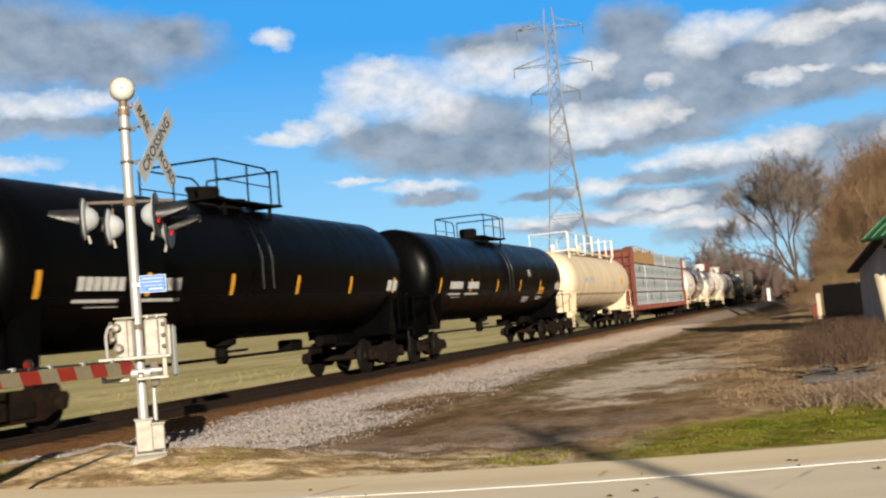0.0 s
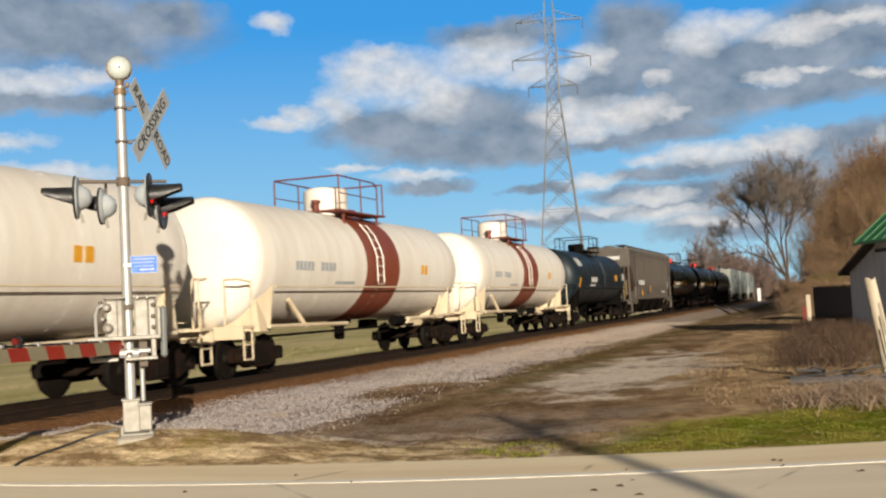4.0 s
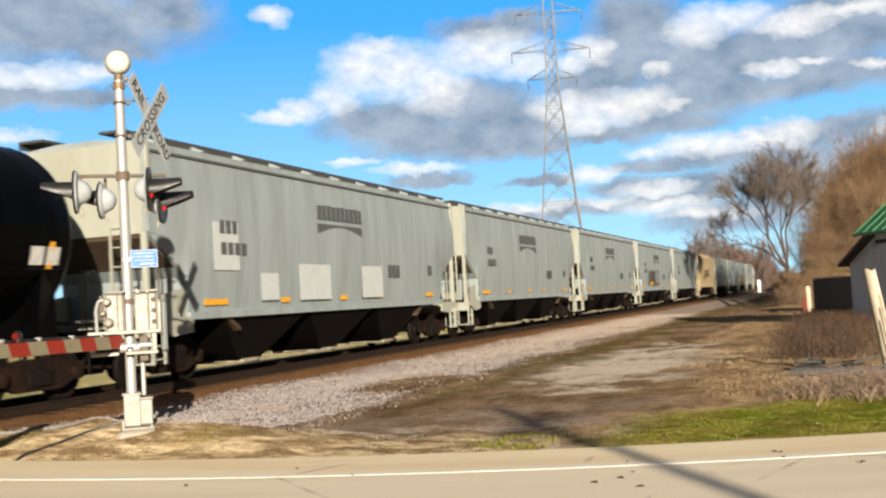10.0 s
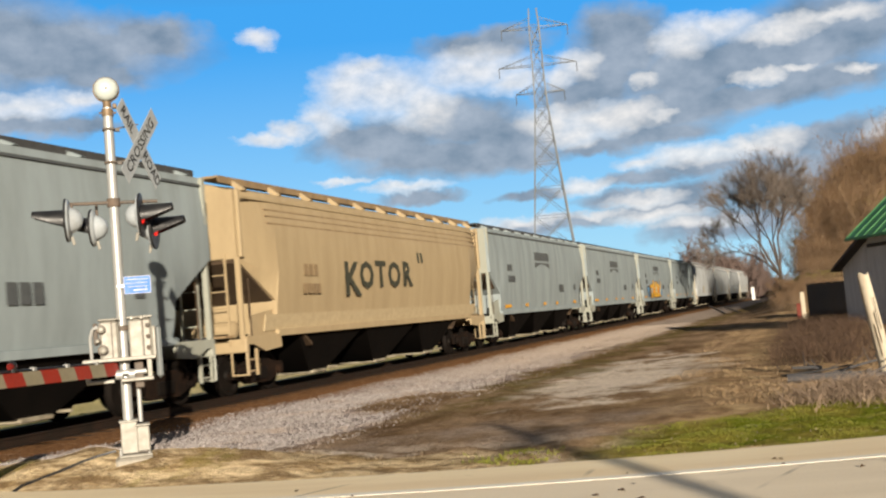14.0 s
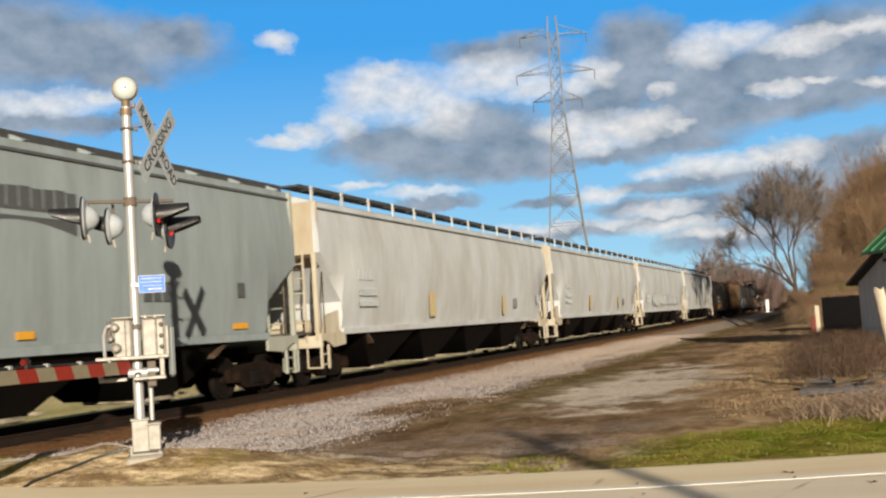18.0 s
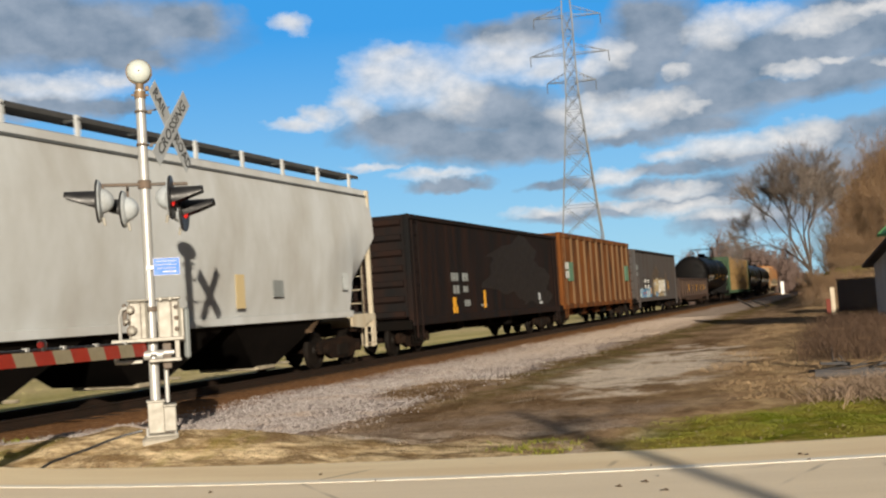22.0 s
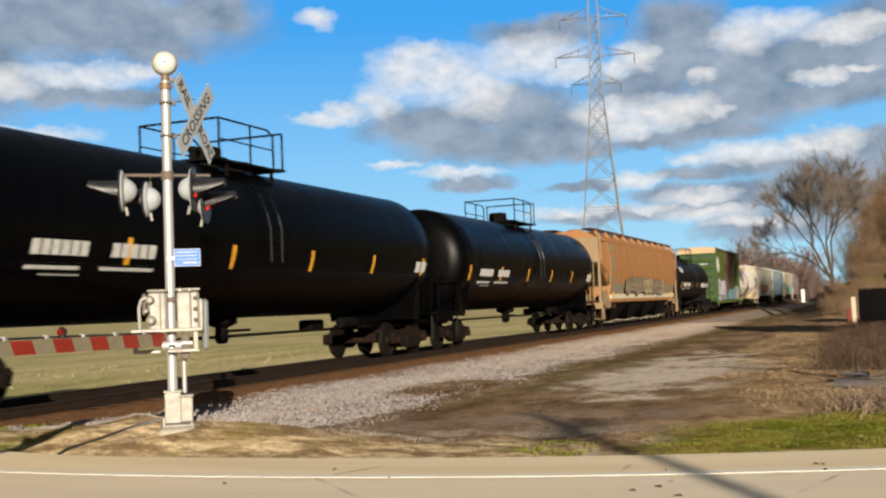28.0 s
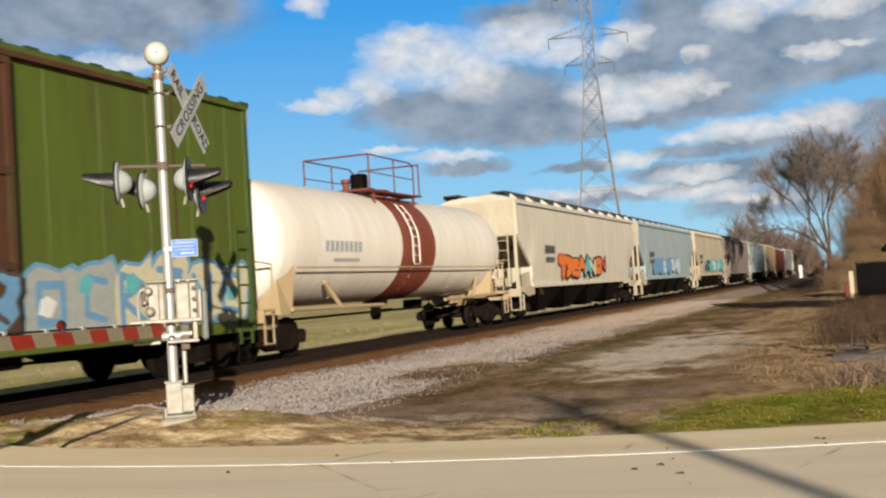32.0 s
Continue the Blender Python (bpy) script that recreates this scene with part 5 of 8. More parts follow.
def build_yard():
    crate = thing("board_bin", "dark weathered board bin beside the barn", "bin", pose(0.36, 54.4, -0.05, 0, 0, -66))
    for i in range(15):
        part("board", Shape().box((-1.66 + i * 0.302, 0.0, 0.8), (0.29, 0.05, 1.6 + 0.03 * (i % 3))), FENCEWOOD, crate)
    for x in (-1.78, 2.70):
        for i in range(5):
            part("side_board", Shape().box((x, 0.18 + i * 0.3, 0.8), (0.05, 0.28, 1.6)), FENCEWOOD, crate)
    part("back_board", Shape().box((0.46, 1.55, 0.8), (4.4, 0.05, 1.6)), FENCEWOOD, crate)
    part("top_board", Shape().box((0.46, 0.78, 1.645), (4.55, 1.7, 0.04)), FENCEWOOD, crate)
    mark = thing("marker_post", "short red and white wooden marker post", "post", pose(-0.75, 53.5, -0.1))
    part("red_part", Shape().box((0, 0, 0.40), (0.34, 0.2, 0.85), bevel=0.02), surface("faded_red_post", (0.15, 0.03, 0.018), rough=0.8), mark)
    part("white_part", Shape().box((0.14, -0.02, 0.72), (0.2, 0.22, 1.25), bevel=0.02), POSTWOOD, mark)
    # leaning bleached post by the road
    post = thing("leaning_post", "leaning bleached wooden post stub with a split foot", "post", pose(0.93, 17.6, 0.0, 0, -8.0, 0))
    loops = []
    for k in range(9):
        z = -0.25 + k * 0.235
        r = 0.118 - 0.004 * k
        loops.append([(math.cos(a) * r * (1 + 0.08 * noise.noise(Vector((math.cos(a) * 2, math.sin(a) * 2, z * 2)))), math.sin(a) * r * (1 + 0.08 * noise.noise(Vector((math.sin(a) * 2, math.cos(a) * 2, z * 3)))), z + (0.03 * math.cos(3 * a) if k == 8 else 0)) for a in np.linspace(0, 2 * math.pi, 15)[:-1]])
    part("post_body", Shape().loft(loops), POSTWOOD, post)
    for i in range(3):
        part("crack", Shape().box((-0.02 + i * 0.04, -0.112, 0.6 + i * 0.2), (0.008, 0.01, 0.5)), LUMBERGAP, post)
    # fallen limbs in front of the barn
    rng = random.Random(31)
    for start, way, size, n in (((-0.55, 17.6), (1.0, -0.12, 0.02), 0.075, 6), ((-0.25, 20.0), (0.35, -1.0, 0.03), 0.05, 7), ((0.1, 17.0), (0.9, 0.3, 0.10), 0.05, 5), ((-0.1, 18.4), (1.0, 0.5, 0.14), 0.03, 5), ((0.3, 16.4), (0.7, 0.6, 0.25), 0.02, 5), ((-0.7, 19.0), (0.8, -0.5, 0.1), 0.025, 5)):
        rings, shoots = [], []
        p = Vector((start[0], start[1], ground_z(*start) + size))
        d, r = Vector(way).normalized(), size
        for k in range(n):
            q = p + d * rng.uniform(0.24, 0.42)
            q.z = max(q.z, ground_z(q.x, q.y) + r * 0.6)
            rings.append([p + Vector((0, math.cos(a) * r, math.sin(a) * r)) if abs(d.x) > 0.6 else p + Vector((math.cos(a) * r, 0, math.sin(a) * r)) for a in np.linspace(0, 2 * math.pi, 8)[:-1]])
            if k > 1:
                side = (d + Vector((rng.gauss(0, 0.6), rng.gauss(0, 0.6), 0.5))).normalized()
                shoots.append(Shape().rod(q, q + side * rng.uniform(0.15, 0.5), r * 0.45, 5, r * 0.15))
            p, r = q, r * 0.86
            d = (d + Vector((rng.gauss(0, 0.2), rng.gauss(0, 0.2), rng.gauss(0.0, 0.06)))).normalized()
        ob = solid("fallen_branch", Shape().loft(rings), FENCEWOOD, "fallen dead branch lying in dry grass", "branch", group="fallen branches by the barn")
        for shoot in shoots:
            part("shoot", shoot, FENCEWOOD, ob)
    # dark cable that lies across the verge
    spots = ((-8.72, 9.78), (-8.68, 9.95), (-8.60, 10.14), (-8.48, 10.34), (-8.34, 10.54), (-8.2, 10.7), (-8.05, 10.82))
    rings = []
    for x, y in spots:
        z = ground_z(x, y) + 0.012
        rings.append([(x + 0.017 * math.cos(a), y + 0.006 * math.cos(a), z + 0.017 * math.sin(a)) for a in np.linspace(0, 2 * math.pi, 9)[:-1]])
    solid("ground_cable", Shape().loft(rings), LAMPBLACK, "black cable lying across the sandy verge", "cable")
    # white line-side post far along the track
    far = thing("lineside_post", "short white lineside post near the track", "post", pose(-10.2, 193.0, -0.07))
    part("post_body", Shape().box((0, 0, 1.1), (0.55, 0.3, 2.2), bevel=0.05), surface("lineside_white", (0.8, 0.8, 0.78), rough=0.6), far)
    # timbers lying across the drive
    for az, tilt in ((4.75, 32), (3.95, 24)):
        x, y, z = toward(az, 86)
        ob = solid("leaning_timber", Shape().box((0, 0, 0.55), (0.16, 0.16, 2.0), bevel=0.02), TIE, "dark old timber leaning out of the ground", "timber", group="old timbers by the track")
        ob.matrix_basis = pose(x + 0.5, y, z - 0.1, 0, -90 + tilt, 0)
    # the pole behind the camera whose shadow crosses the road
    pole = thing("utility_pole", "tall round wooden utility pole beside the road", "utility pole", pose(17.1, -22.1, -0.2))
    part("pole_shaft", Shape().lathe([(-0.3, 0.13), (0.0, 0.125), (9.6, 0.09)], 14, "z"), BARK, pole)
    part("pole_arm", Shape().box((0, 0, 9.1), (0.1, 2.2, 0.12)), BARK, pole)


build_barn()
build_yard()


def build_litter():
    rng = random.Random(6)
    me = shared("leaf", lambda: Shape().add([(-0.045, 0, 0.005), (-0.01, -0.03, 0.025), (0.05, 0.0, 0.008), (0.0, 0.035, 0.03)], [(0, 1, 2, 3)]), surface("dead_leaf", (0.16, 0.085, 0.035), rough=0.9))
    for i in range(14):
        x = rng.uniform(-7, 1.2)
        y = (rng.uniform(7.9, 10.3) + 0.19 * x) / 0.982
        ob = tagged(new("dead_leaf", me), "curled brown dead leaf on the road", "leaf", "leaves on the road")
        ob.matrix_basis = pose(x, y, 0.002, 0, 0, rng.uniform(0, 360)) @ Matrix.Diagonal((rng.uniform(0.4, 0.9), rng.uniform(0.4, 0.8), 0.7, 1))


build_litter()


# ---------------------------------------------------------------- freight cars
# a car's origin lies on the rail tops, midway between its couplers; +y is its rear


def wheel_shape():
    return Shape().lathe([(-0.07, 0.10), (-0.07, 0.36), (-0.06, 0.45), (-0.045, 0.485), (-0.02, 0.485), (-0.01, 0.455), (0.065, 0.445), (0.065, 0.37), (0.02, 0.33), (0.03, 0.14), (0.075, 0.12), (0.075, 0.05)], 24, "x")


def side_frame_shape():
    out = [(-1.16, 0.56), (-1.10, 0.64), (-0.75, 0.66), (-0.42, 0.74), (0.42, 0.74), (0.75, 0.66), (1.10, 0.64), (1.16, 0.56), (1.10, 0.36), (0.82, 0.34), (0.52, 0.22), (-0.52, 0.22), (-0.82, 0.34), (-1.10, 0.36)]
    sh = Shape().plate(out, -0.06, 0.06)
    for y in (-0.89, 0.89):
        sh.lathe([(0.05, 0.12), (0.14, 0.12), (0.16, 0.08)], 12, "x", (0, y, 0.46))
    return sh


def spring_shape():
    return Shape().loft([[(a, b, z) for a, b in ((-0.075, -0.27), (0.075, -0.27), (0.085, 0.0), (0.075, 0.27), (-0.075, 0.27), (-0.085, 0.0))] for z in (0.30, 0.55)])


def add_trucks(car, half, inset=1.85, frame=None):
    for s in (-1, 1):
        y = s * (half - inset)
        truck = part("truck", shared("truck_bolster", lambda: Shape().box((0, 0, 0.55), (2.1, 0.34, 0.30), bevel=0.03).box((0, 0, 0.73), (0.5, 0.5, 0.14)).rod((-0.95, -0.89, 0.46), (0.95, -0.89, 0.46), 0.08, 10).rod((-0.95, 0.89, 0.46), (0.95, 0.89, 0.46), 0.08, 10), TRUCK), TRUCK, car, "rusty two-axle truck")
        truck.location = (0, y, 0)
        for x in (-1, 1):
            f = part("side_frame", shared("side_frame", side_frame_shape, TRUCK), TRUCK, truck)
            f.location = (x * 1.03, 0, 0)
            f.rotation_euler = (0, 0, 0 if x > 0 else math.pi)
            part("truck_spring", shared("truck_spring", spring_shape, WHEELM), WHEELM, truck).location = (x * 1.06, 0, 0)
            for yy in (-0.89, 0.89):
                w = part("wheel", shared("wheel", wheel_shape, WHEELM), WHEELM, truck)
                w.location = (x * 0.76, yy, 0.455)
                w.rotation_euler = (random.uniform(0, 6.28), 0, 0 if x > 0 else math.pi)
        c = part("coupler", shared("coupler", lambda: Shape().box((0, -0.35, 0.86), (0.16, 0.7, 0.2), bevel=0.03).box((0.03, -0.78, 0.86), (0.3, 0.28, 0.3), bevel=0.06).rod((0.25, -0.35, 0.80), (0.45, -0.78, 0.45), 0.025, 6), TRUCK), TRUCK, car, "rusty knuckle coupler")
        c.location = (0, s * (half - 0.75), 0)
        c.rotation_euler = (0, 0, 0 if s < 0 else math.pi)


def ladder(car, x, y, z0, z1, w, along="y", material=None, name="ladder", step=0.36, stile=0.03):
    """Stiles and rungs; along: the way its rungs run."""
    sh = Shape()
    d = Vector((0, w / 2, 0)) if along == "y" else Vector((w / 2, 0, 0))
    c = Vector((x, y, 0))
    for s in (-1, 1):
        sh.box(c + d * s + Vector((0, 0, (z0 + z1) / 2)), (stile * 1.4, stile * 1.4, z1 - z0))
    z = z0 + 0.1
    while z < z1:
        sh.rod(c - d + Vector((0, 0, z)), c + d + Vector((0, 0, z)), stile * 0.5, 5)
        z += step
    return part(name, sh, material or STRAPGREY, car)


def bars(car, x, spots, material, name="lettering"):
    """Unreadable lettering on the side: (y, z, length, height) bars, 4 mm proud."""
    for y, z, w, h in spots:
        n = max(1, int(w / (h * 0.85))) if h > 0.12 else 1
        sh = Shape()
        for i in range(n):
            sh.box((x + 0.003, y - w / 2 + (i + 0.5) * w / n, z), (0.006, w / n * (0.78 if n > 1 else 1), h))
        part(name, sh, material, car)


def stroke_outline(pts, r):
    """The outline of a fat brush stroke along one segment."""
    (a, b), (c, d) = pts
    t = math.atan2(d - b, c - a)
    out = [(c + r * math.cos(t + s), d + r * math.sin(t + s)) for s in np.linspace(-1.57, 1.57, 6)]
    return out + [(a + r * math.cos(t + s), b + r * math.sin(t + s)) for s in np.linspace(1.57, 4.71, 6)]


LETTERS = (((0, 0, 0.5, 1), (0.5, 1, 1, 0), (0.25, 0.45, 0.75, 0.45)), ((0, 0, 0, 1), (0, 1, 0.8, 0.8), (0.8, 0.8, 0, 0.5), (0, 0.5, 0.9, 0)),
           ((0.9, 0.9, 0.2, 1), (0.2, 1, 0.1, 0.2), (0.1, 0.2, 0.8, 0.05)), ((0, 1, 1, 0.95), (0.5, 1, 0.5, 0)), ((0.1, 0.1, 0.1, 0.9), (0.1, 0.9, 0.8, 0.9), (0.8, 0.9, 0.8, 0.1), (0.8, 0.1, 0.1, 0.1)),
           ((0, 0, 0.1, 1), (0.1, 1, 0.8, 0.1), (0.8, 0.1, 0.9, 1)), ((0.1, 1, 0, 0.1), (0, 0.1, 0.9, 0), (0.05, 0.55, 0.7, 0.6), (0.1, 1, 0.9, 1)), ((0.9, 0.8, 0.3, 1), (0.3, 1, 0.3, 0.6), (0.3, 0.6, 0.8, 0.4), (0.8, 0.4, 0.1, 0)))


def scrawl(car, x, y0, y1, z0, z1, colours, seed, n=10, rim=None):
    """Sprayed letter shapes on a side: fat strokes over a darker rim, as thin raised paint."""
    rng = random.Random(seed)
    cell = (y1 - y0) / n
    rim = rim or rng.choice((SPRAY["darkgrey"], SPRAY["black"], colours[0]))
    for i in range(n):
        h = (z1 - z0) * rng.uniform(0.75, 1.0)
        w = cell * rng.uniform(0.95, 1.35)
        oy, oz, tilt = y0 + i * cell, z0 + (z1 - z0 - h) * rng.random(), rng.uniform(-0.15, 0.15)
        fill = rng.choice(colours)
        glyph = rng.choice(LETTERS)
        fat = min(w, h) * rng.uniform(0.16, 0.24)
        low, high = Shape(), Shape()
        for k, (a, b, c, d) in enumerate(glyph):
            seg = [(oy + fat + (a + tilt * b) * (w - fat), oz + fat + b * (h - 2 * fat)), (oy + fat + (c + tilt * d) * (w - fat), oz + fat + d * (h - 2 * fat))]
            lift = 0.0004 * k + 0.0003 * (i % 3)
            low.plate(stroke_outline(seg, fat * 1.35), x - 0.006, x + 0.002 + lift)
            high.plate(stroke_outline(seg, fat * 0.85), x - 0.006, x + 0.006 + lift)
        part("spray_rim", low, rim if rng.random() < 0.75 else rng.choice(colours), car)
        part("spray_paint", high, fill, car, "sprayed letter shape")


def piece(car, x, y0, y1, z0, z1, fills, outline, seed, n=6, inner=None, spikes=0.0):
    """A sprayed name: swollen letter shapes that overlap, each with an outline, cuts of the outline colour and a lighter flare."""
    rng = random.Random(seed)
    cell = (y1 - y0) / n
    for i in range(n):
        cy, cz = y0 + (i + 0.5) * cell, (z0 + z1) / 2 + rng.uniform(-0.08, 0.08) * (z1 - z0)
        hw, hh = cell * rng.uniform(0.52, 0.66), (z1 - z0) * rng.uniform(0.40, 0.5)
        k = 18
        ring = []
        for q in range(k):
            a = 2 * math.pi * q / k
            c, d = math.cos(a), math.sin(a)
            m = 1 / max(abs(c), abs(d)) ** 0.72
            m *= 1 + rng.uniform(-0.16, 0.12) + (spikes * rng.random() if q % 3 == 0 and d > 0.2 else 0.0)
            ring.append((cy + hw * c * m + 0.12 * hw * d, cz + hh * d * m))
        lift = 0.0005 * (i % 2)
        grown = lambda g: [(cy + (a - cy) * g, cz + (b - cz) * g) for a, b in ring]
        part("spray_rim", Shape().plate(grown(1.13), x - 0.006, x + 0.001 + lift), outline, car)
        part("spray_paint", Shape().plate(ring, x - 0.006, x + 0.003 + lift), rng.choice(fills), car, "sprayed letter shape")
        glyph = rng.choice(LETTERS)
        cuts, flare = Shape(), Shape()
        for j, (a, b, c, d) in enumerate(glyph):
            seg = [(cy + (a - 0.5) * hw * 1.2, cz + (b - 0.5) * hh * 1.3), (cy + (c - 0.5) * hw * 1.2, cz + (d - 0.5) * hh * 1.3)]
            cuts.plate(stroke_outline(seg, hw * 0.11), x - 0.006, x + 0.005 + lift + 0.0003 * j)
        part("spray_cut", cuts, outline, car)
        w = hw * rng.uniform(0.25, 0.4)
        fy, fz = cy + rng.uniform(-0.5, 0.3) * hw, cz + rng.uniform(-0.1, 0.45) * hh
        flare.plate([(fy - w, fz - hh * 0.2), (fy + w * 0.3, fz - hh * 0.3), (fy + w, fz + hh * 0.1), (fy + w * 0.1, fz + hh * 0.3), (fy - w * 0.7, fz + hh * 0.2)], x - 0.006, x + 0.007 + lift)
        part("spray_flare", flare, rng.choice(inner or fills), car)


SPRAY = {name: surface("spray_" + name, rgb, tuple(c * 0.7 for c in rgb), 0.5, 6.0, rough=0.6) for name, rgb in
         dict(white=(0.6, 0.62, 0.62), teal=(0.10, 0.36, 0.38), blue=(0.12, 0.26, 0.42), pale=(0.42, 0.5, 0.52), black=(0.02, 0.02, 0.025), yellow=(0.68, 0.36, 0.02),
              orange=(0.6, 0.16, 0.03), tan=(0.33, 0.26, 0.15), pink=(0.34, 0.28, 0.29), silver=(0.30, 0.32, 0.31), darkgrey=(0.06, 0.055, 0.05), lilac=(0.30, 0.24, 0.34), ember=(0.0085, 0.006, 0.0055), straw=(0.17, 0.12, 0.05), umber=(0.05, 0.026, 0.013), ochre=(0.080, 0.047, 0.023), moss=(0.045, 0.045, 0.030), sand=(0.42, 0.33, 0.20), stone=(0.20, 0.165, 0.115), rust=(0.06, 0.034, 0.016), graze=(0.13, 0.095, 0.06), dun=(0.064, 0.047, 0.034), plum=(0.07, 0.04, 0.07), deepblue=(0.03, 0.10, 0.18), red=(0.4, 0.06, 0.05), cream=(0.5, 0.46, 0.33)).items()}


def tank_car(label, L, R, zc, paint_m, end_m=None, band=None, cap=None, cap_r=0.34, cap_h=0.42, stripes=(), platform=None, rail_h=0.85, rail_m=None,
             with_ladder=True, frame_m=None):
    car = thing("tank_car", label, "tank car", group="freight cars of the train")
    frame_m, rail_m = frame_m or paint_m, rail_m or UNDER
    half = L / 2
    h = half - 1.05
    dome = [(0.0, 0.02), (0.02, 0.35), (0.10, 0.68), (0.22, 0.88), (0.38, 0.97), (0.5, 1.0)]
    prof = [(-h + a, r * R) for a, r in dome]
    body = list(prof)
    for y in np.linspace(-h + 1.2, h - 1.2, 7):
        body.append((y, R))
    body += [(h - a, r * R) for a, r in reversed(dome)]
    if band:
        b0, b1 = band
        left = [p for p in body if p[0] < b0] + [(b0, R)]
        right = [(b1, R)] + [p for p in body if p[0] > b1]
        tank = part("tank", Shape().lathe(left, 48, "y", (0, 0, zc)).lathe(right, 48, "y", (0, 0, zc)), paint_m, car)
        part("painted_band", Shape().lathe([(b0, R + 0.004), (b1, R + 0.004)], 48, "y", (0, 0, zc)), BANDRED, tank, "red-brown painted band round the tank")
    else:
        tank = part("tank", Shape().lathe(body, 48, "y", (0, 0, zc)), paint_m, car)
    for y in (-h + 0.55, -h * 0.5, 0.0, h * 0.5, h - 0.55):
        part("weld_seam", Shape().lathe([(y - 0.02, R + 0.002), (y, R + 0.006), (y + 0.02, R + 0.002)], 40, "y", (0, 0, zc)), paint_m, tank)
    # sills, saddles and end platforms
    for s in (-1, 1):
        part("stub_sill", Shape().box((0, s * (half - 1.9), 0.95), (0.55, 2.6, 0.38), bevel=0.03), frame_m, car)
        saddle = Shape().loft([[(-1.28, s * (half - 2.1), 1.0), (1.28, s * (half - 2.1), 1.0), (R * 0.93, s * (half - 2.1), zc - R * 0.35), (-R * 0.93, s * (half - 2.1), zc - R * 0.35)],
                               [(-1.28, s * (half - 1.6), 1.0), (1.28, s * (half - 1.6), 1.0), (R * 0.80, s * (half - 1.6), zc - R * 0.55), (-R * 0.80, s * (half - 1.6), zc - R * 0.55)]])
        part("saddle", saddle, frame_m, car)
        part("end_platform", Shape().box((0, s * (half - 0.85), 1.12), (2.9, 0.5, 0.07), bevel=0.01).box((0, s * (half - 0.62), 1.0), (2.9, 0.08, 0.28), bevel=0.01), frame_m, car)
        for x in (-1, 1):
            part("end_rail", Shape().pipe([(x * 1.42, s * (half - 1.05), 1.12), (x * 1.42, s * (half - 1.05), 2.1), (x * 1.34, s * (half - 0.62), 2.16), (x * 1.0, s * (half - 0.62), 2.16), (x * 1.0, s * (half - 0.62), 1.0)], 0.024, 6), frame_m, car, "bent pipe handrail")
            part("step", Shape().pipe([(x * 1.42, s * (half - 0.66), 1.05), (x * 1.42, s * (half - 0.66), 0.42), (x * 1.42, s * (half - 1.02), 0.42), (x * 1.42, s * (half - 1.02), 1.05)], 0.022, 5).box((x * 1.42, s * (half - 0.84), 0.74), (0.05, 0.36, 0.03)), frame_m, car)
        part("end_placard", Shape().box((0.6, s * (half - 0.58), 1.28), (0.5, 0.02, 0.02)), frame_m, car)
    part("brake_wheel", Shape().lathe([(-0.02, 0.27), (0.02, 0.27), (0.02, 0.23), (-0.02, 0.23)], 20, "y", (-0.75, -half + 0.75, 1.75)).box((-0.75, -half + 0.75, 1.75), (0.5, 0.03, 0.04)).rod((-0.75, -half + 0.75, 1.0), (-0.75, -half + 0.75, 1.75), 0.03, 6), frame_m, car)
    for x in (-1, 1):
        part("side_handrail", Shape().pipe([(x * (R + 0.06), -half + 1.9, zc - R * 0.42), (x * (R + 0.06), half - 1.9, zc - R * 0.42)], 0.02, 6), frame_m, car)
    part("outlet_valve", Shape().lathe([(zc - R - 0.55, 0.10), (zc - R - 0.45, 0.16), (zc - R - 0.2, 0.14), (zc - R - 0.12, 0.34), (zc - R + 0.02, 0.36)], 16, "z", (0, 0.3, 0)).box((0, 0.9, zc - R - 0.28), (0.1, 1.0, 0.06)), UNDER, car)
    part("brake_cylinder", Shape().lathe([(-0.4, 0.14), (0.4, 0.14)], 14, "y", (0.5, half - 4.6, 1.0)), UNDER, car)
    part("brake_valve", Shape().box((-0.4, half - 4.9, 0.95), (0.4, 0.7, 0.3), bevel=0.04), UNDER, car)
    part("brake_rod", Shape().pipe([(0.4, -half + 3.0, 0.85), (0.4, half - 3.0, 0.85)], 0.035, 6), UNDER, car)
    # top platform, rail and fittings
    top = zc + R
    p0, p1 = platform or (-1.1, 1.3)
    deck = part("top_platform", Shape().box((0.8, (p0 + p1) / 2, top - 0.02), (0.5, p1 - p0, 0.05)).box((-0.8, (p0 + p1) / 2, top - 0.02), (0.5, p1 - p0, 0.05)).box((0, p0, top + 0.0), (2.1, 0.35, 0.05)).box((0, p1, top + 0.0), (2.1, 0.35, 0.05)), rail_m, car)
    for s in (-1, 1):
        for y in (p0 + 0.3, p1 - 0.3):
            part("platform_bracket", Shape().box((s * 0.95, y, top - 0.22), (0.06, 0.06, 0.42)), rail_m, car)
    rail = Shape()
    x = 0.98
    for s in (-1, 1):
        rail.pipe([(s * x, p0, top), (s * x, p0, top + rail_h), (s * x, p1 - 0.5, top + rail_h), (s * x, p1 - 0.25, top + rail_h - 0.12), (s * x, p1 - 0.25, top)], 0.024, 6)
        rail.pipe([(s * x, p0, top + rail_h * 0.5), (s * x, p1 - 0.25, top + rail_h * 0.5)], 0.016, 5)
        rail.rod((s * x, (p0 + p1) / 2, top), (s * x, (p0 + p1) / 2, top + rail_h), 0.022, 6)
    rail.pipe([(-x, p0, top + rail_h), (x, p0, top + rail_h)], 0.024, 6).pipe([(-x, p1 + 0.15, top), (-x, p1 + 0.15, top + rail_h), (x, p1 + 0.15, top + rail_h), (x, p1 + 0.15, top)], 0.024, 6)
    part("platform_rail", rail, rail_m, car, "thin pipe safety rail")
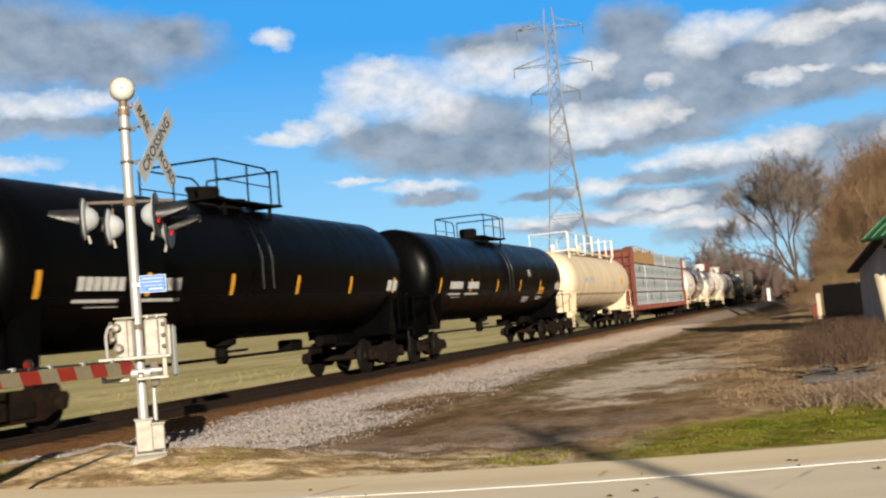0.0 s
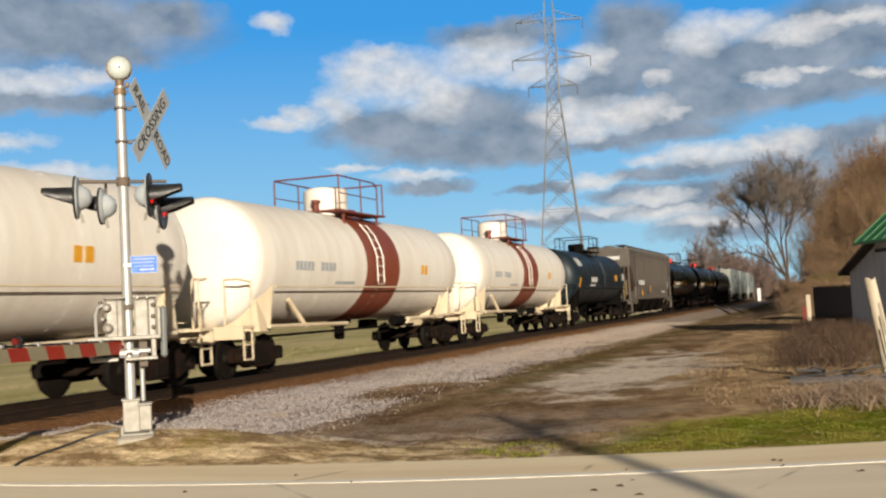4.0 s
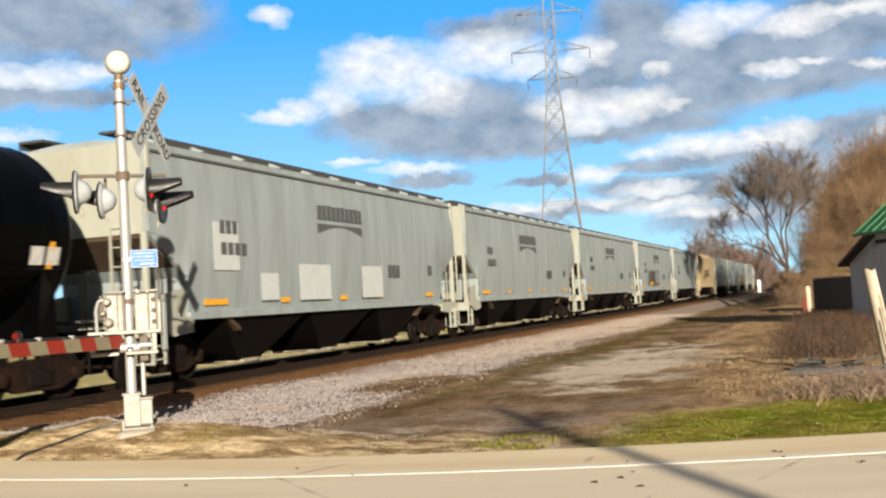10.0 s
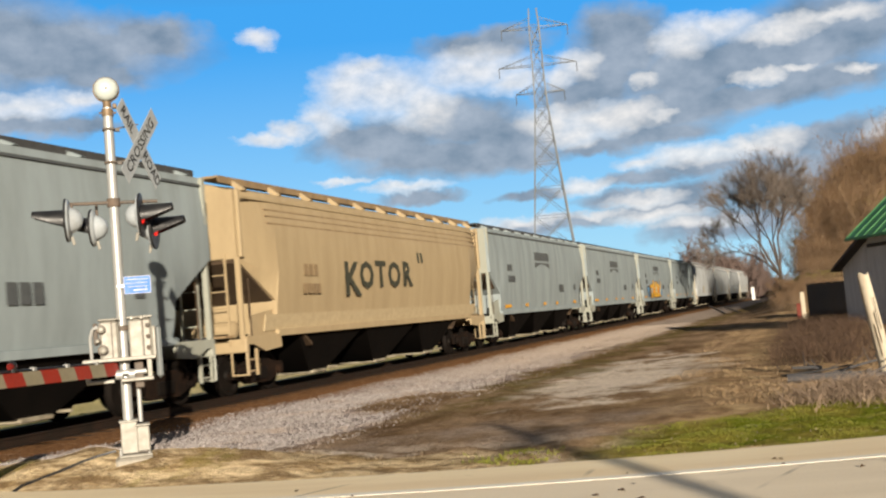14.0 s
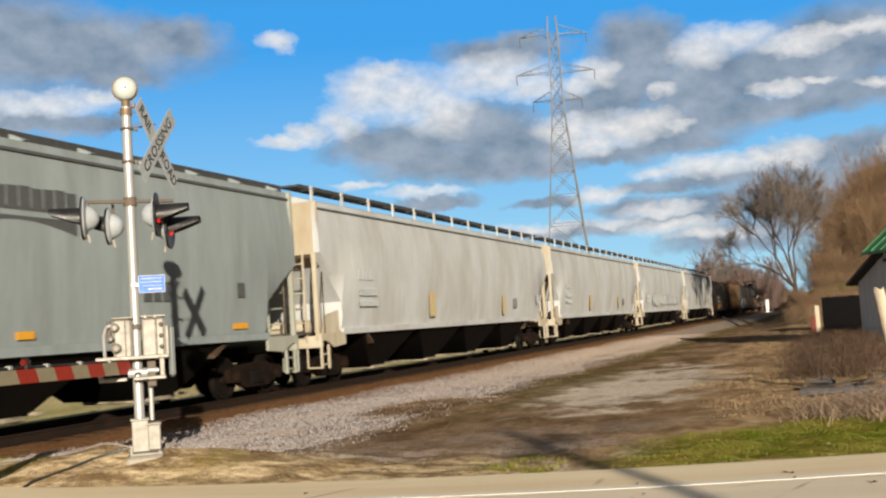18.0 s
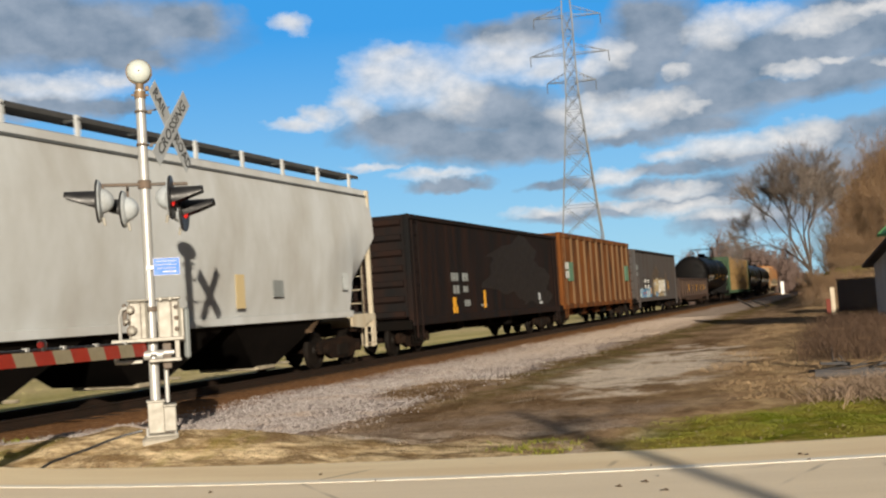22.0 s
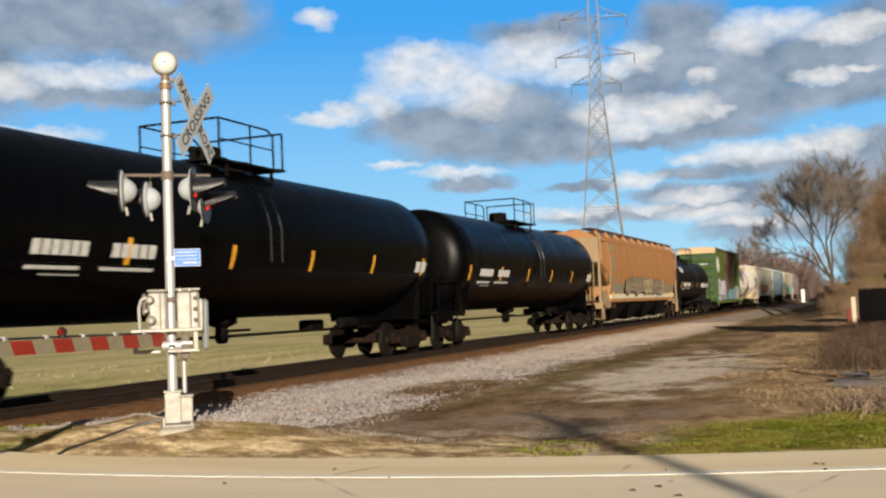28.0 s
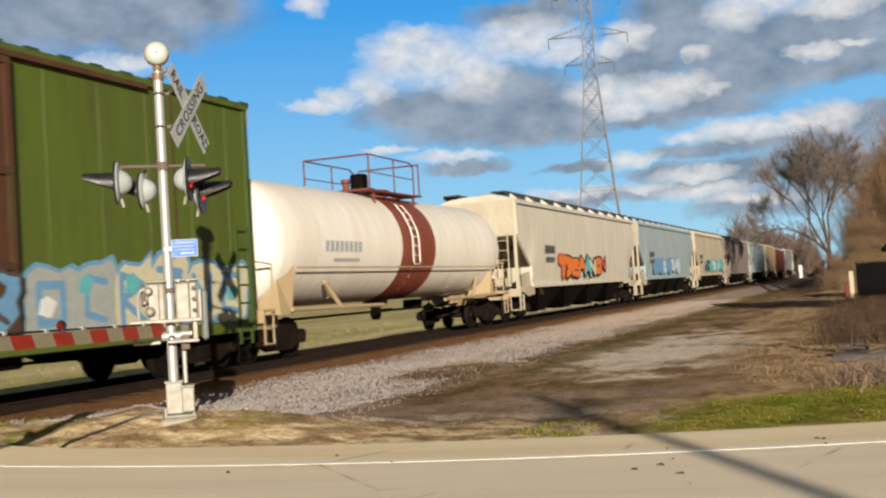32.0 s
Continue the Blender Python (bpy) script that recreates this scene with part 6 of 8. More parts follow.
    part("manway", Shape().lathe([(top - 0.08, 0.36), (top + 0.12, 0.36), (top + 0.14, 0.42), (top + 0.19, 0.42), (top + 0.22, 0.2)], 24, "z", (0, (p0 + p1) / 2 + 0.75, 0)), rail_m, car)
    part("valve_housing", Shape().lathe([(top - 0.08, cap_r), (top + cap_h * 0.9, cap_r), (top + cap_h, cap_r * 0.85)], 24, "z", (0, (p0 + p1) / 2 - 0.25, 0)), cap or rail_m, car, "round valve housing")
    part("relief_valve", Shape().lathe([(top - 0.05, 0.09), (top + 0.25, 0.09), (top + 0.27, 0.13), (top + 0.36, 0.13)], 12, "z", (0.1, p0 + 0.35, 0)), rail_m, car)
    for yy in (-0.42, 0.02) if with_ladder else ():
        pts = [(R + 0.10, yy, zc - 0.5), (R + 0.10, yy, zc + 0.2)] + [((R + 0.10) * math.cos(a), yy, zc + (R + 0.1) * math.sin(a)) for a in (0.3, 0.55, 0.8)]
        part("ladder_stile", Shape().pipe(pts, 0.02, 5), paint_m, car)
    for q in range(8) if with_ladder else ():
        a = -0.35 + q * 0.16
        part("ladder_rung", Shape().rod(((R + 0.1) * math.cos(max(a, 0)), -0.42, zc + (R + 0.1) * math.sin(a)), ((R + 0.1) * math.cos(max(a, 0)), 0.02, zc + (R + 0.1) * math.sin(a)), 0.014, 5), paint_m, car)
    # reflector stripes on the near side
    for y in stripes:
        a0 = -0.27
        loops = []
        for k in range(5):
            a = a0 - 0.15 + k * 0.075
            loops.append([((R + 0.004) * math.cos(a), y - 0.06, zc + (R + 0.004) * math.sin(a)), ((R + 0.004) * math.cos(a), y + 0.06, zc + (R + 0.004) * math.sin(a)),
                          ((R - 0.02) * math.cos(a), y + 0.06, zc + (R - 0.02) * math.sin(a)), ((R - 0.02) * math.cos(a), y - 0.06, zc + (R - 0.02) * math.sin(a))])
        part("reflector_stripe", Shape().loft(loops), YELLOW, tank, "yellow reflector stripe")
    add_trucks(car, half)
    return car, tank


def tank_marks(tank, R, zc, spots, material=None):
    """Bars of lettering that follow the round side: (y, angle, length, height)."""
    for y, a, w, h in spots:
        n = max(1, int(w / (h * 0.9))) if h > 0.14 else 1
        sh = Shape()
        da = h / R / 2
        for i in range(n):
            y0, y1 = y - w / 2 + i * w / n, y - w / 2 + (i + (0.78 if n > 1 else 1)) * w / n
            loops = [[((R + 0.005) * math.cos(t), y0, zc + (R + 0.005) * math.sin(t)), ((R + 0.005) * math.cos(t), y1, zc + (R + 0.005) * math.sin(t)),
                      ((R - 0.02) * math.cos(t), y1, zc + (R - 0.02) * math.sin(t)), ((R - 0.02) * math.cos(t), y0, zc + (R - 0.02) * math.sin(t))] for t in (a - da, a, a + da)]
            sh.loft(loops)
        part("lettering", sh, material or LETTER, tank)


# pale blotches on the gates stand in for sunlit ground beyond the track
GATE = surface("outlet_gate_sunlit", (0.34, 0.30, 0.22), (0.06, 0.045, 0.03), 0.9, 3.0, rough=0.6)
# rust brown, darkened to carry the shade inside the end opening
SLOPE = surface("shaded_slope_rust", (0.06, 0.036, 0.018), (0.03, 0.02, 0.012), 0.6, 1.5, rough=0.8)


def hopper_section(w, zb, ze, zr, bow, slope_w):
    """The ring of a covered hopper: side, eave, sloping roof."""
    right = [(w - 0.10 - slope_w, zb), (w - 0.03, zb + (ze - zb) * 0.12), (w + bow, zb + (ze - zb) * 0.45), (w + bow * 0.8, zb + (ze - zb) * 0.75), (w - 0.06, ze), (w - 0.5, zr - 0.06), (0.45, zr)]
    return right + [(-x, z) for x, z in reversed(right)]


def covered_hopper(label, L, ze, zr, paint_m, end_m, bays=3, w=1.52, bow=0.03, sill=1.32, board_m=None, hatches="trough", ribs=0, cut_z=2.95, cut_y=1.25, round_end=False, brackets=None, slope_m=None, eave_m=None, raised=False):
    car = thing("covered_hopper_car", label, "hopper car", group="freight cars of the train")
    half = L / 2
    h = half - 0.62
    board_m = board_m or RUNBOARD
    rows = [(-h, cut_z), (-h + 0.02, cut_z - 0.01), (-h + cut_y * 0.5, cut_z - (cut_z - 2.05) * 0.5), (-h + cut_y, 2.05), (-h + cut_y + 0.03, sill)]
    rows += [(y, sill) for y in np.linspace(-h + 3.0, h - 3.0, 5)]
    rows += [(-y, z) for y, z in reversed(rows[:5])]
    loops = []
    for y, zb in rows:
        pts = []
        for x, z in hopper_section(w, sill, ze, zr, bow, 0.0):
            squeeze = 1.0
            if round_end:
                d = max(0.0, (abs(y) - (h - 1.5)) / 1.5)
                squeeze = 1 - 0.13 * d * d
            pts.append((x * squeeze, y, max(z, zb) if z < cut_z + 0.01 else z))
        loops.append(pts)
    body = part("body", Shape().loft(loops), paint_m, car)
    part("eave_angle", Shape().box((w - 0.02, 0, ze - 0.17), (0.05, 2 * h - 0.3, 0.05)).box((-w + 0.02, 0, ze - 0.17), (0.05, 2 * h - 0.3, 0.05)), eave_m or LETTERDARK, body, "dark eave angle")
    part("side_sill", Shape().box((w - 0.05, 0, sill - 0.02), (0.10, 2 * (h - cut_y), 0.16), bevel=0.01).box((-w + 0.05, 0, sill - 0.02), (0.10, 2 * (h - cut_y), 0.16), bevel=0.01), paint_m, car)
    for i in range(ribs):
        y = -h + cut_y + 0.4 + (2 * h - 2 * cut_y - 0.8) * i / (ribs - 1)
        for s in (-1, 1):
            part("side_post", Shape().box((s * (w + bow + 0.02), y, (sill + ze) / 2 - 0.05), (0.06, 0.11, ze - sill - 0.1), bevel=0.015), paint_m, body)
    for s in (-1, 1):
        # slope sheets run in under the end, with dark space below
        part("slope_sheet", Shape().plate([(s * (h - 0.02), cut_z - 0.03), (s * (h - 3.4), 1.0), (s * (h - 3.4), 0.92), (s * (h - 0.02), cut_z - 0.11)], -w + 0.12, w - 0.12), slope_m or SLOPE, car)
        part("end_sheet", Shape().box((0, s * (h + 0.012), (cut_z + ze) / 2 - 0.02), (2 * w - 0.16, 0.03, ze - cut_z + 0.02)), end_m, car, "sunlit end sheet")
        for x in (-1, 1):
            part("corner_post", Shape().box((x * (w - 0.10), s * (h - 0.03), (1.1 + cut_z) / 2), (0.11, 0.10, cut_z - 1.1), bevel=0.01), end_m, car)
            part("corner_cap", Shape().box((x * (w - 0.015), s * (h - 0.07), (cut_z + ze) / 2), (0.08, 0.12, ze - cut_z), bevel=0.01), end_m, car)
            if s < 0:
                part("shear_plate", Shape().plate([(s * (h - cut_y - 0.05), 1.85), (s * (h - cut_y - 0.05), 1.25), (s * (h - 0.35), 1.25), (s * (h - 0.5), 1.72)], x * (w - 0.14) - 0.02, x * (w - 0.14) + 0.02), end_m, car)
            part("side_bracket", Shape().plate([(s * (h - 0.02), 1.28), (s * (h - cut_y - 0.1), 1.28), (s * (h - cut_y - 0.1), 0.98), (s * (h - cut_y * 0.55), 0.92), (s * (h - 0.3), 1.1), (s * (h - 0.02), 1.1)], x * (w - 0.03) - 0.03, x * (w - 0.03) + 0.03), end_m, car)
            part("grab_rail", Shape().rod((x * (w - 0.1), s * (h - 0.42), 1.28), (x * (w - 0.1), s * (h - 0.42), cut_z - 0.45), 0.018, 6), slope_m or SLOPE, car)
            ladder(car, x * (w - 0.06), s * (h - 0.30), 0.42, 1.0, 0.40, "y", end_m, step=0.25, stile=0.04)
            part("grab_step", Shape().pipe([(x * (w - 0.4), s * (h - 0.02), 1.05), (x * (w - 0.4), s * (h - 0.02), 0.45), (x * (w - 0.02), s * (h - 0.02), 0.45), (x * (w - 0.02), s * (h - 0.02), 1.05)], 0.022, 5), end_m, car)
        ladder(car, 0.95, s * (h + 0.06), 1.1, cut_z + 0.1, 0.42, "x", end_m, "end_ladder")
        part("end_sill", Shape().box((0, s * (h - 0.05), 1.08), (2 * w, 0.14, 0.30), bevel=0.02).box((0, s * (h - 0.35), 1.16), (2 * w - 0.1, 0.6, 0.06)), end_m, car)
        part("centre_sill_end", Shape().box((0, s * (h - 1.6), 0.9), (0.5, 3.4, 0.34), bevel=0.02), UNDER, car)
        part("crossover_board", Shape().box((0, s * (h + 0.22), 1.30), (2.5, 0.36, 0.05)), board_m, car)
    part("brake_wheel", Shape().lathe([(-0.02, 0.28), (0.02, 0.28), (0.02, 0.24), (-0.02, 0.24)], 20, "y", (-0.6, -h - 0.16, 2.4)).box((-0.6, -h - 0.16, 2.4), (0.52, 0.03, 0.04)).box((-0.6, -h - 0.08, 2.4), (0.12, 0.14, 0.5)), UNDER, car)
    part("air_reservoir", Shape().lathe([(-0.55, 0.1), (-0.5, 0.2), (0.5, 0.2), (0.55, 0.1)], 14, "x", (0.2, -h + 0.95, 1.45)), end_m, car)
    # discharge bays
    span = 2 * (h - 2.6)
    for i in range(bays):
        y = -span / 2 + span * (i + 0.5) / bays
        b = span / bays / 2
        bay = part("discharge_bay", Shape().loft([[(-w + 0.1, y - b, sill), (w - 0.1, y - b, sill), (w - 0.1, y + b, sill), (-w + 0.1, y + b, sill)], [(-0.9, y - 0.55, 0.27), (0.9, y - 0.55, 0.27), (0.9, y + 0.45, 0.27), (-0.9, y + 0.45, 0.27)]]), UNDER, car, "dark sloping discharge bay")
        part("outlet_gate", Shape().box((0.2, y - 0.05, 0.24), (1.5, 0.8, 0.09), bevel=0.02).rod((-1.2, y + 0.5, 0.30), (1.2, y + 0.5, 0.30), 0.03, 6), GATE, bay)
    # roof
    posts = raised
    zt = zr + (0.16 if posts else 0.05)
    for s in (-1, 1):
        part("running_board", Shape().box((s * 0.92, 0, zt + 0.04), (0.55, 2 * h + 0.3, 0.05)).box((s * 1.19, 0, zt + (0.03 if posts else -0.02)), (0.02, 2 * h + 0.3, 0.09 if posts else 0.14)), board_m, car, "long roof walkway grating")
    n = brackets or 11
    for i in range(n):
        y = -h + 0.5 + (2 * h - 1.0) * i / (n - 1)
        for s in (-1, 1):
            part("board_bracket", shared(car.name + "_bracket", lambda: Shape().box((1.225, 0, (ze + zt) / 2 + 0.02), (0.05, 0.11, zt - ze + 0.12), bevel=0.008).box((1.1, 0, zt), (0.3, 0.06, 0.04)) if posts else Shape().plate([(1.02, zt - 0.01), (1.22, zt - 0.01), (w - 0.02, ze + 0.02), (w - 0.16, ze)], -0.06, 0.06, "y"), paint_m), paint_m, car).matrix_basis = pose(0, y, 0, 0, 0, 0 if s > 0 else 180)
    if hatches == "trough":
        part("hatch_cover", Shape().loft([[(-0.36, y, zr - 0.02), (0.36, y, zr - 0.02), (0.28, y, zr + 0.12), (-0.28, y, zr + 0.12)] for y in (-h + 0.8, h - 0.8)]), paint_m, car, "long trough hatch cover")
    else:
        for i in range(hatches):
            y = -h + 1.3 + (2 * h - 2.6) * i / (hatches - 1)
            part("hatch_cover", Shape().lathe([(zr - 0.02, 0.4), (zr + 0.1, 0.4), (zr + 0.16, 0.25)], 16, "z", (0, y, 0)), paint_m, car)
    add_trucks(car, half)
    return car, body


def side_band(car, w, bow, sill, ze, z0, z1, y0, y1, material, name="lower_side_band", label=""):
    """A painted band that follows the round side of a hopper."""
    def x_at(z):
        f = (z - sill) / (ze - sill)
        pts = ((0.0, w - 0.10), (0.12, w - 0.03), (0.45, w + bow), (0.75, w + bow * 0.8), (1.0, w - 0.06))
        return float(np.interp(f, [p[0] for p in pts], [p[1] for p in pts]))
    zs = [z0 + (z1 - z0) * i / 6 for i in range(7)]
    loops = [[(x_at(z) + 0.005, y, z) for z in zs] + [(x_at(z) - 0.03, y, z) for z in reversed(zs)] for y in (y0, y1)]
    return part(name, Shape().loft(loops), material, car, label)


def box_body(label, name, category, L, zb, zt, w, paint_m, end_m, posts=0, post_m=None, post_w=0.14, ribs=9, roof=True, top_chord=0.14, floor_z=1.05, roof_m=None, end_top=None):
    """Boxcar or high-sided gondola with ribbed ends."""
    car = thing(name, label, category, group="freight cars of the train")
    half = L / 2
    h = half - 0.7
    for s in (-1, 1):
        part("side_wall", Shape().box((s * (w - 0.04), 0, (zb + zt) / 2), (0.08, 2 * h, zt - zb)), paint_m, car, "flat steel side wall")
        # with end_top, a darker green wall paints in the shade between the ribs
        end = part("end_wall", Shape().box((0, s * (h - 0.04), (zb + zt) / 2), (2 * w - 0.16, 0.08, zt - zb)), BEAMGREEN if end_top else end_m, car)
        rw = 0.11 if ribs > 7 or not roof else (zt - zb) / ribs * 0.37
        for i in range(ribs):
            z = zb + (zt - zb) * (i + 0.5) / ribs
            part("end_rib", Shape().loft([[(x, s * (h + 0.0), z - rw), (x, s * (h + 0.09), z - rw * 0.45), (x, s * (h + 0.09), z + rw * 0.75), (x, s * (h + 0.0), z + rw * 0.95)] for x in (-w + 0.2, w - 0.2)]), end_m, end, "pressed end rib")
        for x in (-1, 1):
            part("corner_post", Shape().box((x * (w - 0.02), s * (h - 0.02), (zb + zt) / 2), (0.14, 0.14, zt - zb + 0.02), bevel=0.01), end_m, car)
            ladder(car, x * (w + 0.06), s * (h - 0.4), 0.5, zb + (zt - zb) * (0.95 if not roof else 0.45), 0.42, "y", end_m)
        part("end_sill", Shape().box((0, s * (h + 0.02), zb - 0.08), (2 * w, 0.2, 0.28), bevel=0.02), UNDER, car)
        for x in (-1, 1):
            part("grab_step", Shape().pipe([(x * (w - 0.02), s * (h - 0.15), zb), (x * (w - 0.02), s * (h - 0.15), 0.4), (x * (w - 0.02), s * (h - 0.6), 0.4), (x * (w - 0.02), s * (h - 0.6), zb)], 0.022, 5), UNDER, car)
    for i in range(posts):
        y = -h + (2 * h) * (i + 0.5) / posts
        for s in (-1, 1):
            part("side_post", Shape().box((s * (w + 0.045), y, (zb + zt) / 2), (0.10, post_w, zt - zb - 0.1), bevel=0.012), post_m or paint_m, car)
    part("top_chord", Shape().box((w + 0.0, 0, zt - top_chord / 2), (0.16, 2 * h + 0.06, top_chord), bevel=0.015).box((-w, 0, zt - top_chord / 2), (0.16, 2 * h + 0.06, top_chord), bevel=0.015), paint_m, car)
    part("side_sill", Shape().box((w - 0.02, 0, zb), (0.14, 2 * h, 0.24), bevel=0.015).box((-w + 0.02, 0, zb), (0.14, 2 * h, 0.24), bevel=0.015), paint_m, car)
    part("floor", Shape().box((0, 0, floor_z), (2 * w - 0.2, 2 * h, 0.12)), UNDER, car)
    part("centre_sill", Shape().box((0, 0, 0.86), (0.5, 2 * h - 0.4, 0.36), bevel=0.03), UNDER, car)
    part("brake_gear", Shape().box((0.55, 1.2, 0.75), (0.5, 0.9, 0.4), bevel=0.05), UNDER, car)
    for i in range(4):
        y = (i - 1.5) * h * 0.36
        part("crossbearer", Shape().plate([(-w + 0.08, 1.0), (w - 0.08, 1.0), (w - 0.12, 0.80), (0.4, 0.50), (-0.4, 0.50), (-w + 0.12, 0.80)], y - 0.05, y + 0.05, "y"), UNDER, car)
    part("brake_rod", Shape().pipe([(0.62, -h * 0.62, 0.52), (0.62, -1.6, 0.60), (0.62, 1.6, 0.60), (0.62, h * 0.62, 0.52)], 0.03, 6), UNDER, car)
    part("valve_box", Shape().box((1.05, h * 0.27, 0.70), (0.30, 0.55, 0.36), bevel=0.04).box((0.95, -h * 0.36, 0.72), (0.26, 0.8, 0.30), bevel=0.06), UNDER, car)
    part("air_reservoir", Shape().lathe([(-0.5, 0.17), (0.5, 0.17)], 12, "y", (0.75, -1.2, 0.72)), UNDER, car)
    part("brake_wheel", Shape().lathe([(-0.02, 0.28), (0.02, 0.28), (0.02, 0.24), (-0.02, 0.24)], 20, "y", (-0.5, -h - 0.2, min(zt - 0.5, 2.6))).box((-0.5, -h - 0.2, min(zt - 0.5, 2.6)), (0.52, 0.03, 0.04)), UNDER, car)
    if roof:
        n = 14
        cover = part("roof", Shape().loft([[(-w - 0.04, y, zt), (w + 0.04, y, zt), (w - 0.5, y, zt + 0.06), (0, y, zt + 0.09), (-w + 0.5, y, zt + 0.06)] for y in (-h - 0.04, h + 0.04)]), roof_m or paint_m, car)
        for i in range(n):
            y = -h + 0.3 + (2 * h - 0.6) * i / (n - 1)
            part("roof_rib", Shape().loft([[(w + 0.03, y + d, zt + 0.01), (w - 0.5, y + d, zt + 0.09), (0, y + d, zt + 0.12), (-w + 0.5, y + d, zt + 0.09), (-w - 0.03, y + d, zt + 0.01), (0, y + d, zt + 0.0)] for d in (-0.06, 0.06)]), roof_m or paint_m, cover)
    if end_top:
        for s in (-1, 1):
            part("end_fascia", Shape().plate([(-w - 0.03, zt - 0.42), (w + 0.03, zt - 0.42), (w + 0.05, zt + 0.02), (w - 0.5, zt + 0.08), (0, zt + 0.11), (-w + 0.5, zt + 0.08), (-w - 0.05, zt + 0.02)], s * (h + 0.075) - 0.03, s * (h + 0.075) + 0.03, "y"), end_top, car, "cream band over the end")
    add_trucks(car, half)
    return car


def centre_beam_car(label, L, frame_m, stack):
    car = thing("centrebeam_flat_car", label, "flat car", group="freight cars of the train")
    half = L / 2
    h = half - 0.75
    w = 1.5
    part("deck", Shape().box((0, 0, 1.08), (2 * w, 2 * h, 0.14), bevel=0.01), frame_m, car, "sloping steel deck")
    part("side_sill", Shape().box((w - 0.04, 0, 0.98), (0.12, 2 * h, 0.34), bevel=0.02).box((-w + 0.04, 0, 0.98), (0.12, 2 * h, 0.34), bevel=0.02), frame_m, car)
    part("centre_sill", Shape().box((0, 0, 0.85), (0.5, 2 * h - 2, 0.4)), UNDER, car)
    n = 34
    for i in range(n):
        y = -h + 0.5 + (2 * h - 1) * i / (n - 1)
        part("stake_pocket", shared(frame_m.name + "_pocket", lambda: Shape().box((0, 0, 0), (0.09, 0.16, 0.26), bevel=0.015), frame_m), frame_m, car).location = (w + 0.06, y, 0.98)
    for s in (-1, 1):
        bulk = part("bulkhead", Shape().box((0, s * (h - 0.10), 2.92), (2 * w, 0.06, 3.7)).box((w - 0.06, s * (h - 0.1), 2.92), (0.14, 0.30, 3.7), bevel=0.015).box((-w + 0.06, s * (h - 0.1), 2.92), (0.14, 0.30, 3.7), bevel=0.015).box((0, s * (h - 0.1), 4.76), (2 * w, 0.3, 0.12), bevel=0.015), frame_m, car, "steel end bulkhead")
        for k in range(6):
            part("bulkhead_rib", Shape().box((0, s * (h + 0.02), 1.45 + k * 0.58), (2 * w - 0.3, 0.2, 0.12), bevel=0.02), frame_m, bulk)
        ladder(car, w - 0.35, s * (h + 0.17), 0.6, 4.6, 0.42, "x", frame_m)
        part("corner_rail", Shape().pipe([(w - 0.02, s * (h + 0.5), 0.9), (w - 0.02, s * (h + 0.5), 2.0), (w - 0.02, s * (h + 0.05), 2.05)], 0.03, 6), frame_m, car)
        part("end_sill", Shape().box((0, s * (h + 0.3), 0.95), (2 * w, 0.5, 0.22), bevel=0.02), frame_m, car)
    part("centre_beam", Shape().box((0, 0, 2.85), (0.16, 2 * h - 0.3, 3.4)), frame_m, car, "tall centre beam")
    stack(car, h, w)
    add_trucks(car, half)
    return car


